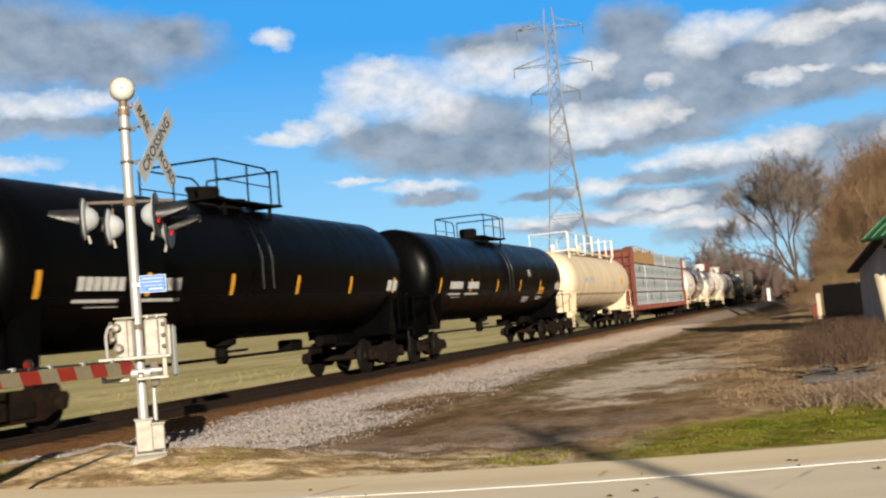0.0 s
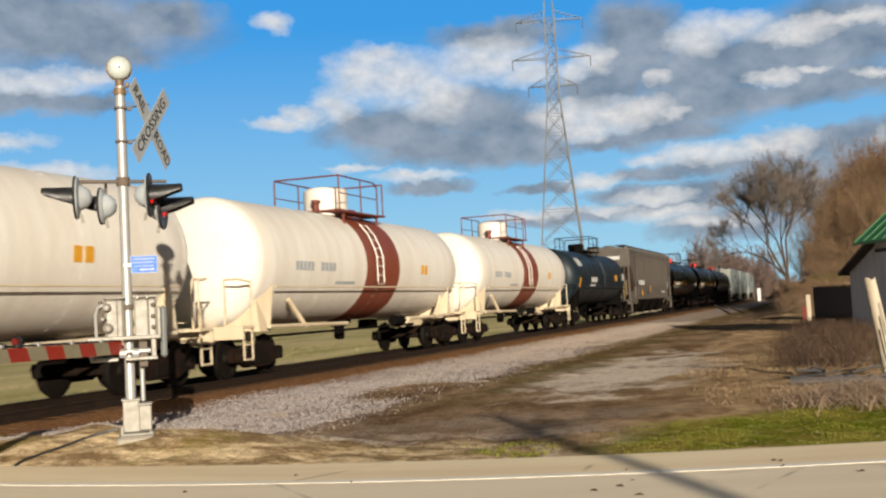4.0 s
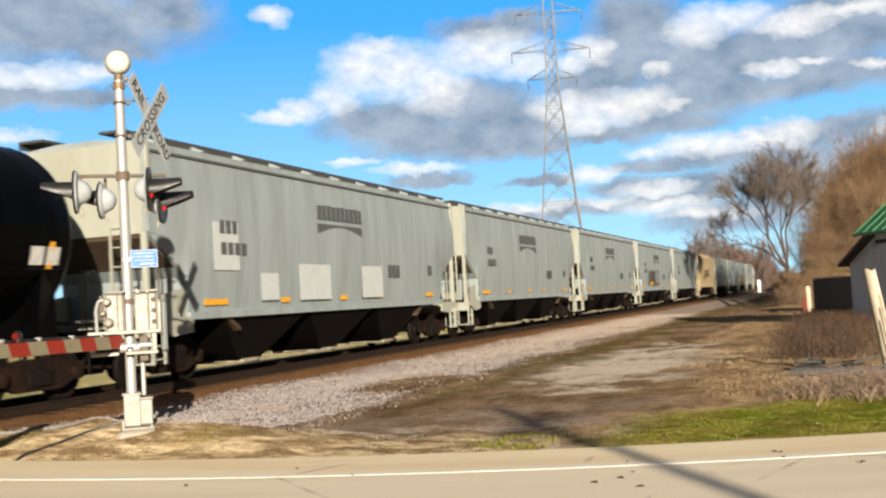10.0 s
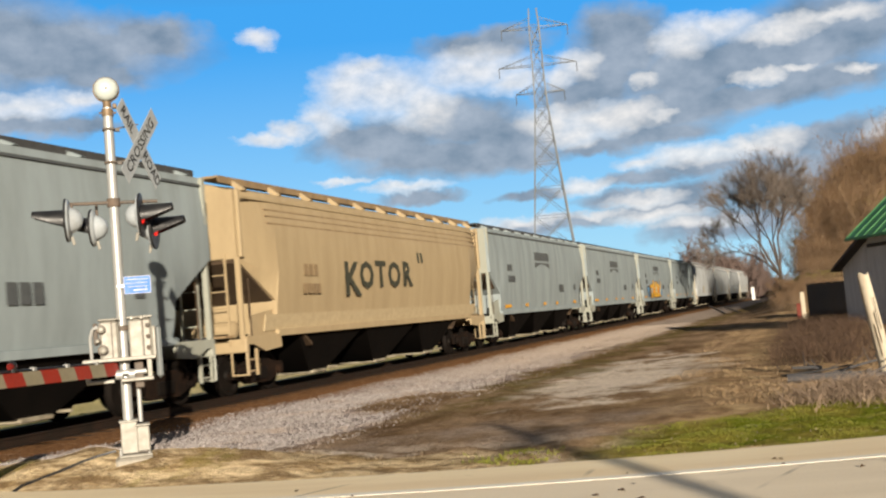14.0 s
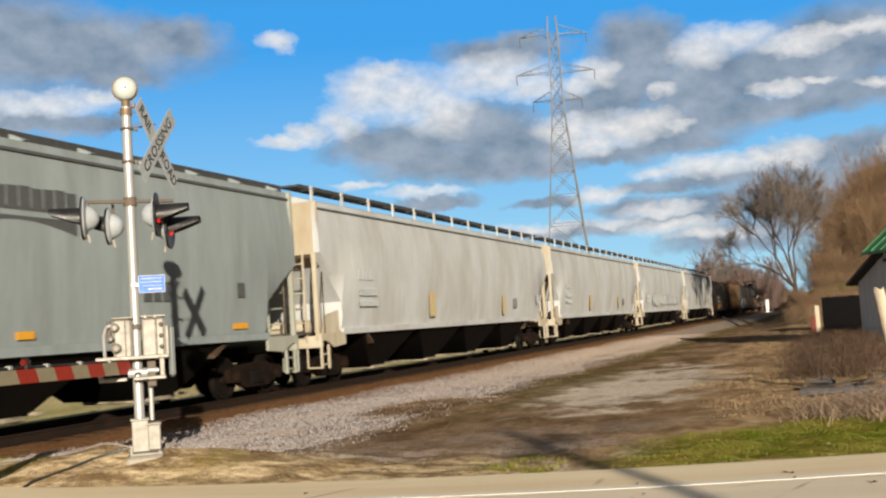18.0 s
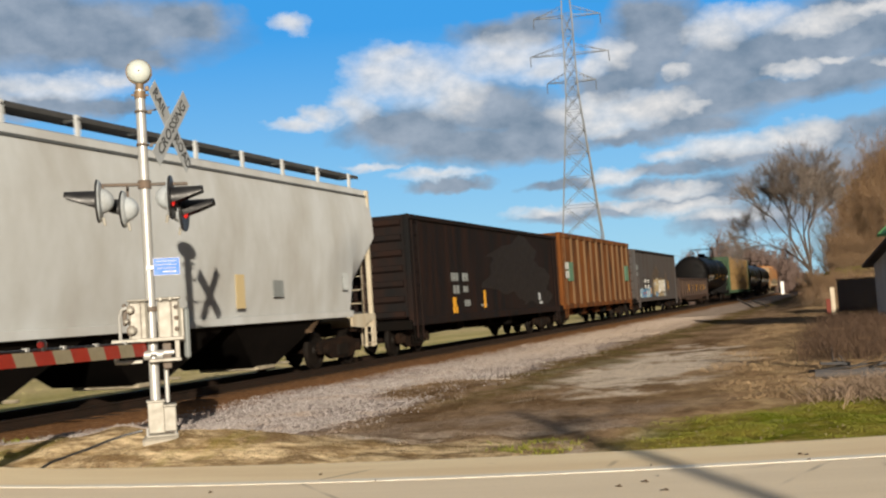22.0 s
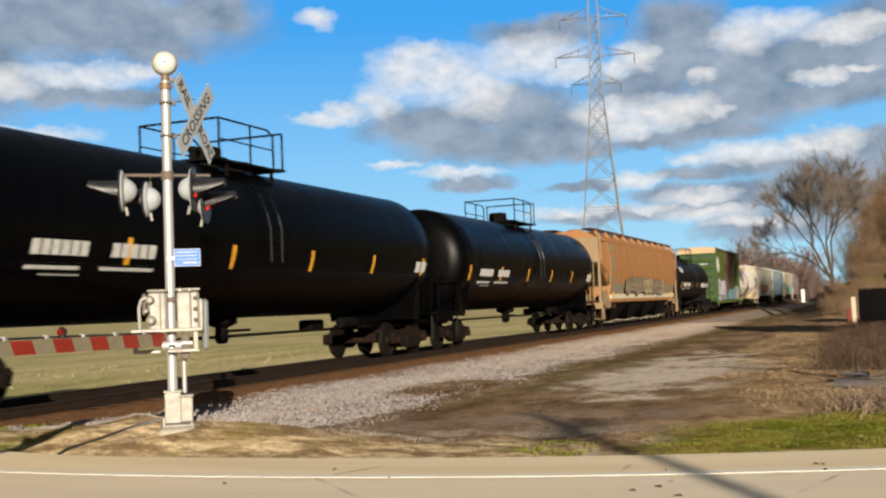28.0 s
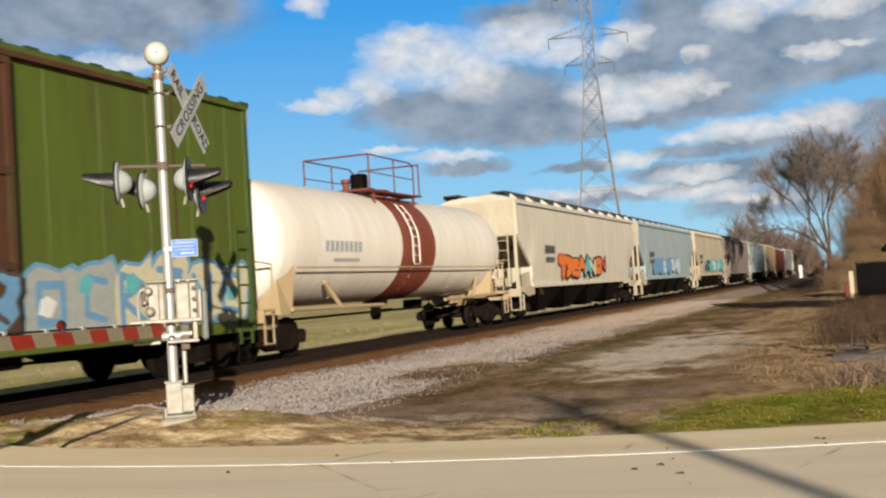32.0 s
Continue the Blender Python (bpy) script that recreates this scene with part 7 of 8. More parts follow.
def wrapped_stack(car, h, w):
    rng = random.Random(5)
    y_edges = np.linspace(-h + 0.35, h - 0.25, 6)
    for row in range(4):
        for i in range(5):
            y0, y1 = y_edges[i] + 0.03, y_edges[i + 1] - 0.03
            z0 = 1.06 + row * 0.945
            torn = row == 3 and i < 2
            for s in (-1, 1):
                lx = 1.26
                dx = rng.uniform(-0.015, 0.02)
                pack = part("wrapped_lumber_pack", Shape().box((s * (0.12 + lx / 2) + dx, (y0 + y1) / 2, z0 + 0.45), (lx, y1 - y0, 0.88), bevel=0.035), TORN if torn else WRAP, car, "brown lumber pack, wrap torn off" if torn else "white wrapped lumber pack with green prints")
                for yy in (y0 + 0.7, y1 - 0.7):
                    part("bearer", Shape().box((s * 0.75, yy, z0 - 0.02), (1.25, 0.09, 0.05)), LUMBERGAP, pack)
                if s < 0:
                    continue
                x = 0.12 + lx + dx
                if torn:
                    for q in range(9):
                        yy = y0 + (y1 - y0) * (q + 0.5) / 9
                        k = rng.randint(7, 10)
                        r1, r2 = rng.uniform(0.35, 0.6), rng.uniform(0.10, 0.24)
                        pts = [(yy + r1 * math.cos(a) * rng.uniform(0.7, 1.2), z0 + 0.90 + rng.uniform(-0.02, 0.02) + r2 * math.sin(a) * rng.uniform(0.6, 1.4)) for a in np.linspace(0, 2 * math.pi, k + 1)[:-1]]
                        d = rng.uniform(-0.06, 0.06)
                        part("torn_wrap", Shape().plate(pts, x - 0.5 + d, x + 0.02 + d), WRAP if rng.random() < 0.8 else LUMBERGAP, pack, "torn flapping white wrap")
                    continue
                n = 6
                for q in range(n):
                    yy = y0 + (y1 - y0) * (q + 0.5) / n + rng.uniform(-0.03, 0.03)
                    tree = [(yy - 0.10, z0 + 0.30), (yy + 0.10, z0 + 0.30), (yy + 0.12, z0 + 0.45), (yy + 0.09, z0 + 0.6), (yy, z0 + 0.76), (yy - 0.09, z0 + 0.6), (yy - 0.12, z0 + 0.45)]
                    part("green_print", Shape().plate(tree, x - 0.01, x + 0.004), WRAPGREEN, pack)
                    part("grey_print", Shape().box((x - 0.001, yy, z0 + 0.20), (0.01, 0.42, 0.07)), WRAPGREY, pack)
                if rng.random() < 0.3:
                    yy, zz = rng.uniform(y0 + 0.5, y1 - 0.5), z0 + rng.uniform(0.25, 0.6)
                    part("wrap_tear", Shape().plate([(yy, zz + 0.3), (yy + 0.5, zz + 0.05), (yy + 0.35, zz - 0.28), (yy + 0.1, zz - 0.1)], x - 0.01, x + 0.006), LUMBERGAP, pack, "dark tear in the wrap")


def bare_stack(car, h, w):
    rng = random.Random(9)
    for row in range(4):
        z0 = 1.06 + row * 0.94
        edges = np.linspace(-h + 0.3, h - 0.2, 5 if row % 2 else 4)
        for y0, y1 in zip(edges, edges[1:]):
            for s in (-1, 1):
                dx = rng.uniform(-0.02, 0.02)
                pack = part("lumber_pack", Shape().box((s * 0.77 + dx, (y0 + y1) / 2, z0 + 0.45), (1.26, y1 - y0 - 0.02, 0.88)), LUMBERGAP, car, "stacked pack of pale sawn lumber")
                if s > 0:
                    for k in range(11):
                        zz = z0 + 0.04 + k * 0.081
                        part("board", Shape().box((1.40 + dx + rng.uniform(-0.012, 0.016), (y0 + y1) / 2 + rng.uniform(-0.03, 0.03), zz), (0.06, y1 - y0 - 0.03, 0.071)), LUMBER, pack)
                for yy in (y0 + 0.8, (y0 + y1) / 2, y1 - 0.8):
                    part("bearer", Shape().box((s * 0.77 + dx, yy, z0 - 0.025), (1.3, 0.09, 0.05)), LUMBER, pack)




# ---------------------------------------------------------------- the train
TRAIN = []          # (car, place of its middle along the track at the start)


def put(car, a, b):
    TRAIN.append((car, (a + b) / 2))


DOORBROWN = surface("rusty_door_brown", (0.075, 0.026, 0.012), (0.035, 0.018, 0.009), 0.8, 1.4, (1, 1.4, 0.5), rough=0.8, fine_amount=0.4, stain=(0.05, 0.055, 0.012), stain_amount=0.7, stain_scale=0.8)


def build_train():
    def black_tank(a, b, label, cap=None, seed=0, R=1.53, zc=2.78, paint_m=None, n=6, **more):
        L = b - a
        h = L / 2 - 1.05
        stripes = [-h + 0.9 + (2 * h - 1.8) * i / (n - 1) for i in range(n)]
        car, tank = tank_car(label, L, R, zc, paint_m or BLACK, stripes=stripes, cap=cap, **more)
        tank_marks(tank, R, zc, ((-h + 2.5, -0.26, 1.3, 0.24), (-h + 4.3, -0.26, 1.2, 0.24), (-h + 2.4, -0.46, 1.2, 0.06), (-h + 4.2, -0.46, 1.4, 0.06), (-h + 2.6, -0.53, 0.9, 0.04), (h - 1.0, -0.27, 0.75, 0.30)))
        put(car, a, b)
        return car, tank

    black_tank(-6.6, 11.7, "black tank car with yellow reflector stripes")
    black_tank(11.7, 30.2, "black tank car with yellow reflector stripes and white lettering", rail_m=UNDER, platform=(-1.0, 1.6))
    car, tank = black_tank(30.2, 49.7, "glossy black tank car with a black valve housing")
    tank_marks(tank, 1.53, 2.78, ((2.85, 0.14, 0.45, 0.05), (2.85, 0.08, 0.45, 0.05), (2.9, 0.02, 0.4, 0.05), (2.9, -0.60, 0.9, 0.04), (2.9, -0.66, 0.9, 0.04), (2.9, -0.72, 0.8, 0.04), (4.9, -0.6, 0.9, 0.04), (4.9, -0.66, 0.8, 0.04)))
    tank_marks(tank, 1.53, 2.78, ((5.0, -0.40, 0.8, 0.3),), YELLOW)
    # cream tank car with white platform rails
    car, tank = tank_car("cream tank car with long white walkway rails on top", 17.8, 1.50, 2.72, CREAM, rail_m=WHITE, frame_m=CREAM, cap=CREAM, with_ladder=False, cap_r=0.45, cap_h=0.4, platform=(-6.0, 5.6), rail_h=0.95)
    tank_marks(tank, 1.5, 2.72, ((-5.0, 0.0, 1.3, 0.24), (-3.4, 0.0, 1.1, 0.24), (2.6, -0.12, 1.3, 0.06)), WRAPGREY)
    tank_marks(tank, 1.5, 2.72, ((5.0, -0.05, 0.5, 0.32),), YELLOW)
    for i in range(7):
        y = -5.9 + i * 1.9
        part("rail_post", Shape().box((1.0, y, 4.6), (0.06, 0.16, 1.0)), WHITE, car)
    put(car, 49.7, 67.5)
    put(centre_beam_car("red-brown centrebeam flat car loaded with white wrapped lumber", 25.7, REDBROWN, wrapped_stack), 67.5, 93.2)
    for i in range(3):
        car, tank = tank_car("white tank car with a red-brown middle band and white dome cover", 16.4, 1.5, 2.62, WHITE, band=(-0.9, 1.5), cap=WHITE, cap_r=0.62, cap_h=0.75, frame_m=CREAM, rail_m=REDBROWN, platform=(-1.4, 1.5), rail_h=0.95)
        tank_marks(tank, 1.5, 2.62, ((-4.6, -0.08, 1.0, 0.22), (-3.3, -0.08, 0.9, 0.22), (-2.2, -0.35, 1.2, 0.08)), WRAPGREY)
        tank_marks(tank, 1.5, 2.62, ((3.6, -0.06, 0.6, 0.28),), YELLOW)
        for s in (-1, 1):
            part("side_strut", Shape().pipe([(1.42, s * 6.4, 1.1), (1.42, s * 2.2, 1.05)], 0.05, 6).rod((1.42, s * 4.6, 1.05), (1.35, s * 5.3, 1.7), 0.06, 6), CREAM, car)
        put(car, 93.2 + 16.4 * i, 109.6 + 16.4 * i)
    car, tank = tank_car("dark teal-grey tank car with peeling pale patch", 16.6, 1.5, 2.58, TEAL, cap_r=0.45, cap_h=0.5, frame_m=UNDER)
    tank_marks(tank, 1.5, 2.58, ((-2.6, -0.1, 1.6, 0.26), (-2.8, -0.3, 1.3, 0.10)), LETTER)
    tank_marks(tank, 1.5, 2.58, ((3.9, 0.0, 0.75, 0.34), (-6.2, -0.2, 0.3, 0.5)), YELLOW)
    tank_marks(tank, 1.5, 2.58, ((-5.6, 0.55, 1.2, 0.5), (6.3, 0.05, 0.8, 0.4)), LETTER)
    put(car, 142.4, 159.0)
    car, body = covered_hopper("old brown-grey ribbed covered hopper car", 20.9, 4.55, 4.72, BROWNGREY, BROWNGREY, bays=4, ribs=15, cut_z=3.45, cut_y=2.3, hatches=8, board_m=RUNBOARD)
    bars(car, 1.66, ((-6.2, 2.35, 2.6, 0.3), (6.6, 2.2, 0.35, 0.4), (4.0, 1.7, 1.6, 0.12)), LETTER)
    bars(car, 1.66, ((-2.4, 1.95, 0.2, 0.5), (-6.0, 1.65, 0.5, 0.3)), YELLOW)
    for x in (-0.72, 0.0, 0.72):
        part("end_bay_panel", Shape().box((x, -8.6, 1.85), (0.66, 0.05, 1.3), bevel=0.01), SPRAY["straw"], car, "tan dusty panel inside the end")
    part("end_bay_beam", Shape().box((0, -8.64, 2.55), (2.6, 0.1, 0.12), bevel=0.01), BROWNGREY, car)
    part("end_lettering", Shape().box((0.2, -9.87, 4.0), (1.4, 0.006, 0.22)), LETTER, car)
    put(car, 159.0, 179.9)
    for i in range(3):
        black_tank(179.9 + 20.4 * i, 200.3 + 20.4 * i, "long black tank car with a red valve cap and yellow stripes", cap=REDCAP, R=1.55, zc=2.80, n=7)

    # light grey covered hoppers
    def grey_hopper(a, b, label, extra=None):
        if "grey" not in SHARED:
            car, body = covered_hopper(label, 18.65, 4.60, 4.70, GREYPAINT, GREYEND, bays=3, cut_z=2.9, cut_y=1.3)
            bars(car, 1.556, ((-5.9, 3.1, 0.75, 0.28), (-5.7, 2.65, 1.1, 0.26), (6.2, 2.3, 0.3, 0.3), (3.2, 2.25, 0.9, 0.35)), LETTERDARK)
            part("company_line", Shape().box((1.548, -0.3, 3.52), (0.012, 2.72, 0.06)), LETTERDARK, body)
            block = shared("company_block", lambda: Shape().box((0, 0, 0), (0.012, 0.235, 0.34)), LETTERDARK)
            for i in range(10):
                part("company_block", block, LETTERDARK, body).location = (1.55, -1.52 + i * 0.272, 3.68 + 0.012 * (i % 3))
            pts = [(-1.65 + 2.7 * i / 8, 3.40) for i in range(9)] + [(1.05 - 2.7 * i / 8, 3.14 + 0.2 * math.sin(math.pi * i / 8)) for i in range(9)]
            part("curved_stripe", Shape().plate(pts, 1.54, 1.551), LETTERDARK, body)
            for y, w in ((-6.4, 0.9), (-3.4, 0.4), (-0.2, 0.4), (2.2, 0.4), (6.2, 0.6)):
                part("reflector_stripe", Shape().box((1.50, y, 1.55), (0.012, w, 0.12)), YELLOW, body)
            SHARED["grey"], SHARED["grey_free"] = car, True
        if SHARED["grey_free"] and not extra:
            car, SHARED["grey_free"] = SHARED["grey"], False
        else:
            car = copy_thing(SHARED["grey"], Matrix.Identity(4))
        tagged(car, label)
        put(car, a, b)
        if extra:
            extra(car)

    def patches(car):
        for y, z, w, hh in ((-6.0, 2.7, 1.0, 1.0), (-1.9, 1.95, 1.7, 0.85), (1.6, 1.95, 1.4, 0.85), (-4.2, 1.85, 0.8, 0.6)):
            part("paint_patch", Shape().box((1.553, y, z), (0.006, w, hh)), PATCH, car, "paler repainted patch")

    def dark_tags(car):
        scrawl(car, 1.555, -4.6, 0.4, 1.55, 2.7, [SPRAY["darkgrey"], STRAPGREY, SPRAY["darkgrey"]], 3, 6)
        part("spray_paint", Shape().box((1.575, -3.2, 1.75), (0.008, 0.9, 0.2)), SPRAY["yellow"], car)

    def yellow_tag(car):
        x = 1.56
        strokes = ((-3.6, 0), (-2.5, 1), (-1.2, 2), (0.0, 3), (1.0, 4))
        for y, k in strokes:
            letter = ([(y - 0.7, 2.35), (y + 0.6, 2.5), (y + 0.6, 2.2), (y + 0.2, 2.15), (y + 0.1, 1.45), (y - 0.35, 1.45), (y - 0.2, 2.1), (y - 0.7, 2.05)],
                      [(y - 0.5, 1.5), (y - 0.1, 2.75), (y + 0.3, 2.7), (y + 0.6, 1.5), (y + 0.2, 1.5), (y, 2.0), (y - 0.1, 1.5)],
                      [(y - 0.6, 2.0), (y - 0.3, 2.6), (y + 0.4, 2.7), (y + 0.5, 2.2), (y + 0.4, 1.5), (y - 0.3, 1.45)],
                      [(y - 0.35, 1.5), (y - 0.5, 2.3), (y, 2.65), (y + 0.5, 2.2), (y + 0.4, 1.55)],
                      [(y - 0.4, 1.5), (y - 0.2, 2.2), (y + 0.3, 2.8), (y + 0.5, 1.6), (y + 0.2, 1.55)])[k]
            part("spray_paint", Shape().plate([(a + (a - y) * 0.14, b + (b - 2.1) * 0.12) for a, b in letter], x - 0.006, x + 0.001), SPRAY["darkgrey"], car)
            part("spray_paint", Shape().plate(letter, x - 0.004, x + 0.005), SPRAY["yellow"], car, "yellow sprayed letter shape")
            part("spray_paint", Shape().plate([(y + (a - y) * 0.35 + 0.05, 2.05 + (b - 2.05) * 0.4) for a, b in letter], x, x + 0.009), SPRAY["orange" if k % 2 else "pale"], car)
        scrawl(car, x, -5.6, -4.0, 1.5, 2.4, [SPRAY["blue"], SPRAY["teal"], SPRAY["darkgrey"]], 8, 2)
        scrawl(car, x, 0.9, 1.7, 1.5, 2.2, [SPRAY["blue"], SPRAY["pale"]], 4, 1)

    plain = "light grey three-bay covered hopper car with a dark company band"
    step = (334.8 - 241.1) / 5
    for i, extra in enumerate((patches, None, None, dark_tags, None)):
        text = {patches: "light grey covered hopper car with paler repainted patches", dark_tags: "light grey covered hopper car with dark grey sprayed shapes"}.get(extra, plain)
        grey_hopper(241.1 + step * i, 241.1 + step * (i + 1), text, extra)
    # tan hopper with dark sprayed letters
    car, body = covered_hopper("tan covered hopper car with dark sprayed letters", 18.8, 4.5, 4.7, TAN, TAN, bays=3, bow=0.10, cut_z=3.0, cut_y=1.5, round_end=True, eave_m=TAN, board_m=BUFF)
    for i, letter in enumerate("KOTOR"):
        me = text_mesh("sprayed_letter", letter, 1.4 if i else 1.75, SPRAY["moss"], 0.05)
        ob = part("sprayed_letter", me, SPRAY["moss"], car, "dark green sprayed letter")
        ob.matrix_basis = pose(1.635, -3.2 + i * 1.02, 2.62 + (-0.12, 0.0, 0.04, 0.03, 0.06)[i], 90, 0, 90) @ Matrix.Diagonal((0.85, 0.7, 1, 1))
    for y in (2.0, 2.3):
        part("sprayed_stroke", Shape().plate(stroke_outline([(y, 3.12), (y - 0.06, 3.34)], 0.06), 1.60, 1.637), SPRAY["moss"], car)
    for z in (3.78, 3.95, 4.1):
        side_band(car, 1.52, 0.10, 1.32, 4.5, z, z + 0.035, -7.6, 8.4, BUFF, "eave_seam", "darker seam under the eave")
    side_band(car, 1.52, 0.10, 1.32, 4.5, 1.36, 1.72, -7.8, 7.8, SPRAY["sand"], "lower_side_band", "paler band above the sill")
    bars(car, 1.63, ((-5.6, 2.75, 0.8, 0.28), (-5.6, 2.3, 1.0, 0.24)), BUFF)
    put(car, 334.8, 353.6)
    step = (427.8 - 353.6) / 4
    for i, extra in enumerate((None, None, yellow_tag, None)):
        grey_hopper(353.6 + step * i, 353.6 + step * (i + 1), "light grey covered hopper car with a yellow sprayed tag" if extra else plain, extra)
    # long white hoppers
    step = (521.4 - 427.8) / 4
    for i in range(4):
        if i == 0:
            car, body = covered_hopper("long dirty white four-bay covered hopper car", 23.4, 4.52, 4.72, OFFWHITE, ENDCREAM, bays=4, bow=0.09, cut_z=3.25, cut_y=1.3, brackets=13, hatches=10, raised=True)
            bars(car, 1.62, ((-8.4, 2.75, 1.0, 0.28), (-8.3, 2.3, 1.2, 0.2), (-8.3, 2.0, 1.2, 0.16), (9.2, 2.1, 0.3, 0.4)), PATCH)
            part("yellow_patch", Shape().box((1.603, -3.4, 1.95), (0.012, 0.5, 0.75), bevel=0.004), FADEDYELLOW, body, "faded yellow painted patch")
            part("yellow_patch", Shape().box((1.603, 4.3, 1.9), (0.012, 0.35, 0.7), bevel=0.004), FADEDYELLOW, body, "faded yellow painted patch")
            part("dark_patch", Shape().box((1.59, 5.9, 1.95), (0.012, 0.45, 0.36)), STRAPGREY, body)
            first = car
        else:
            car = copy_thing(first, Matrix.Identity(4))
        put(car, 427.8 + step * i, 427.8 + step * (i + 1))
        if i == 2:
            scrawl(car, 1.605, -6.2, 6.5, 1.6, 2.5, [PATCH, WRAPGREY, PATCH], 12, 12, rim=OFFWHITE)
    # dark, rusty, slate and low cars
    car = box_body("sooty dark high-sided car with rust stains and faint marks", "high_side_car", "gondola car", 18.0, 0.95, 4.05, 1.55, DARKCAR, DARKCAR, ribs=7, roof=False, posts=0)
    bars(car, 1.55, ((-4.6, 2.25, 0.7, 0.26), (-3.6, 2.25, 0.6, 0.26), (-4.5, 1.85, 0.6, 0.26), (-3.6, 1.85, 0.5, 0.2), (-3.5, 1.4, 0.6, 0.2), (-1.8, 1.3, 0.7, 0.06)), STRAPGREY)
    bars(car, 1.556, ((-4.75, 1.45, 0.3, 0.3), (-4.7, 1.2, 0.5, 0.2), (-1.7, 1.5, 0.22, 0.6)), YELLOW, "reflector_stripe")
    bars(car, 1.556, ((5.3, 1.5, 0.3, 0.3), (5.5, 1.25, 0.5, 0.1)), WRAPGREY)
    for y, z, w, hh, tone in ((2.4, 2.5, 7.5, 2.2, "ember"), (4.6, 1.9, 5.0, 1.6, "ember")):
        ring = [(y + w / 2 * math.cos(a) * (1 + 0.22 * math.sin(5 * a + y) + 0.1 * math.sin(11 * a)), z + hh / 2 * math.sin(a) * (1 + 0.22 * math.cos(3 * a + z) + 0.1 * math.cos(9 * a))) for a in np.linspace(0, 2 * math.pi, 41)[:-1]]
        part("rust_stain", Shape().plate(ring, 1.53, 1.553 + 0.0005 * hh), SPRAY[tone], car, "broad dull rust stain")
    put(car, 522.6, 540.6)
    car = box_body("rusty brown high-sided car with pale side posts", "high_side_car", "gondola car", 17.3, 1.0, 4.28, 1.5, RUSTCAR, RUSTCAR, posts=12, post_m=RUSTPOST, ribs=4, roof=False, top_chord=0.22)
    for y in (-6.6, 6.6):
        part("green_patch", Shape().box((1.565, y + 0.2, 2.55), (0.05, 0.9, 0.85)), surface("faded_green_patch", (0.08, 0.17, 0.11), rough=0.7), car, "faded green panel")
    bars(car, 1.60, ((-7.2, 2.8, 0.7, 0.3), (-7.2, 2.4, 0.7, 0.3)), LETTER)
    for i in range(4):
        part("bottom_hopper", Shape().loft([[(-1.3, -4.6 + i * 3 - 1.3, 1.15), (1.3, -4.6 + i * 3 - 1.3, 1.15), (1.3, -4.6 + i * 3 + 1.3, 1.15), (-1.3, -4.6 + i * 3 + 1.3, 1.15)], [(-0.9, -4.6 + i * 3 - 0.5, 0.55), (0.9, -4.6 + i * 3 - 0.5, 0.55), (0.9, -4.6 + i * 3 + 0.5, 0.55), (-0.9, -4.6 + i * 3 + 0.5, 0.55)]]), RUSTCAR, car)
    part("coal_heap", Shape().loft([[(-1.4, y, 3.4), (1.4, y, 3.4), (0.6, y, 3.4 + 0.3 * (abs(y) < 7.5)), (-0.6, y, 3.4 + 0.3 * (abs(y) < 7.5))] for y in (-8, -6, -3, 0, 3, 6, 8)]), UNDER, car)
    put(car, 540.2, 557.5)
    car = box_body("slate grey boxcar with blue and white sprayed shapes", "boxcar", "boxcar", 17.2, 0.98, 4.02, 1.5, SLATE, SLATE, ribs=6, posts=0, top_chord=0.12)
    for i in range(15):
        part("eave_slot", Shape().box((1.552, -7.2 + i * 1.03, 3.93), (0.06, 0.62, 0.13)), UNDER, car, "dark eave slot")
    part("dark_panel", Shape().box((1.505, -4.8, 1.95), (0.012, 0.85, 0.68)).box((1.505, -3.8, 1.95), (0.012, 0.85, 0.68)), DARKCAR, car, "dark panel behind the lettering")
    bars(car, 1.514, ((-4.85, 2.12, 0.6, 0.22), (-4.85, 1.78, 0.6, 0.22), (-3.8, 2.12, 0.6, 0.2), (-3.8, 1.78, 0.6, 0.2)), LETTER)
    piece(car, 1.508, -6.7, -2.9, 0.98, 1.72, [SPRAY["blue"], SPRAY["pale"], SPRAY["deepblue"]], SPRAY["deepblue"], 21, 5, [SPRAY["blue"], SPRAY["red"], SPRAY["pale"]])
    piece(car, 1.506, -1.8, 3.0, 0.98, 2.2, [SPRAY["tan"], SLATE, SPRAY["silver"], SPRAY["blue"]], SPRAY["rust"], 22, 6, [SPRAY["pale"], SPRAY["blue"], SPRAY["yellow"]], 0.2)
    piece(car, 1.516, -1.2, 2.6, 1.4, 2.2, [SPRAY["cream"], SPRAY["white"], SPRAY["tan"]], SPRAY["tan"], 23, 6)
    for y, z, w, hh in ((-0.5, 2.6, 2.2, 0.9), (3.4, 1.9, 1.2, 1.5), (-2.0, 1.9, 0.7, 1.2)):
        part("rust_stain", Shape().plate([(y + w / 2 * math.cos(a) * (1 + 0.3 * math.sin(5 * a + y)), z + hh / 2 * math.sin(a) * (1 + 0.3 * math.cos(3 * a + z))) for a in np.linspace(0, 2 * math.pi, 17)[:-1]], 1.49, 1.504), SPRAY["dun"], car, "rusty stain")
    bars(car, 1.51, ((-7.05, 1.65, 0.22, 0.6), (-2.95, 1.5, 0.16, 0.4), (4.2, 1.85, 0.18, 0.6)), YELLOW, "reflector_stripe")
    bars(car, 1.51, ((-7.3, 2.95, 0.5, 0.3), (-7.3, 2.55, 0.4, 0.2), (-7.4, 2.0, 0.3, 0.3)), STRAPGREY)
    put(car, 558.1, 575.3)
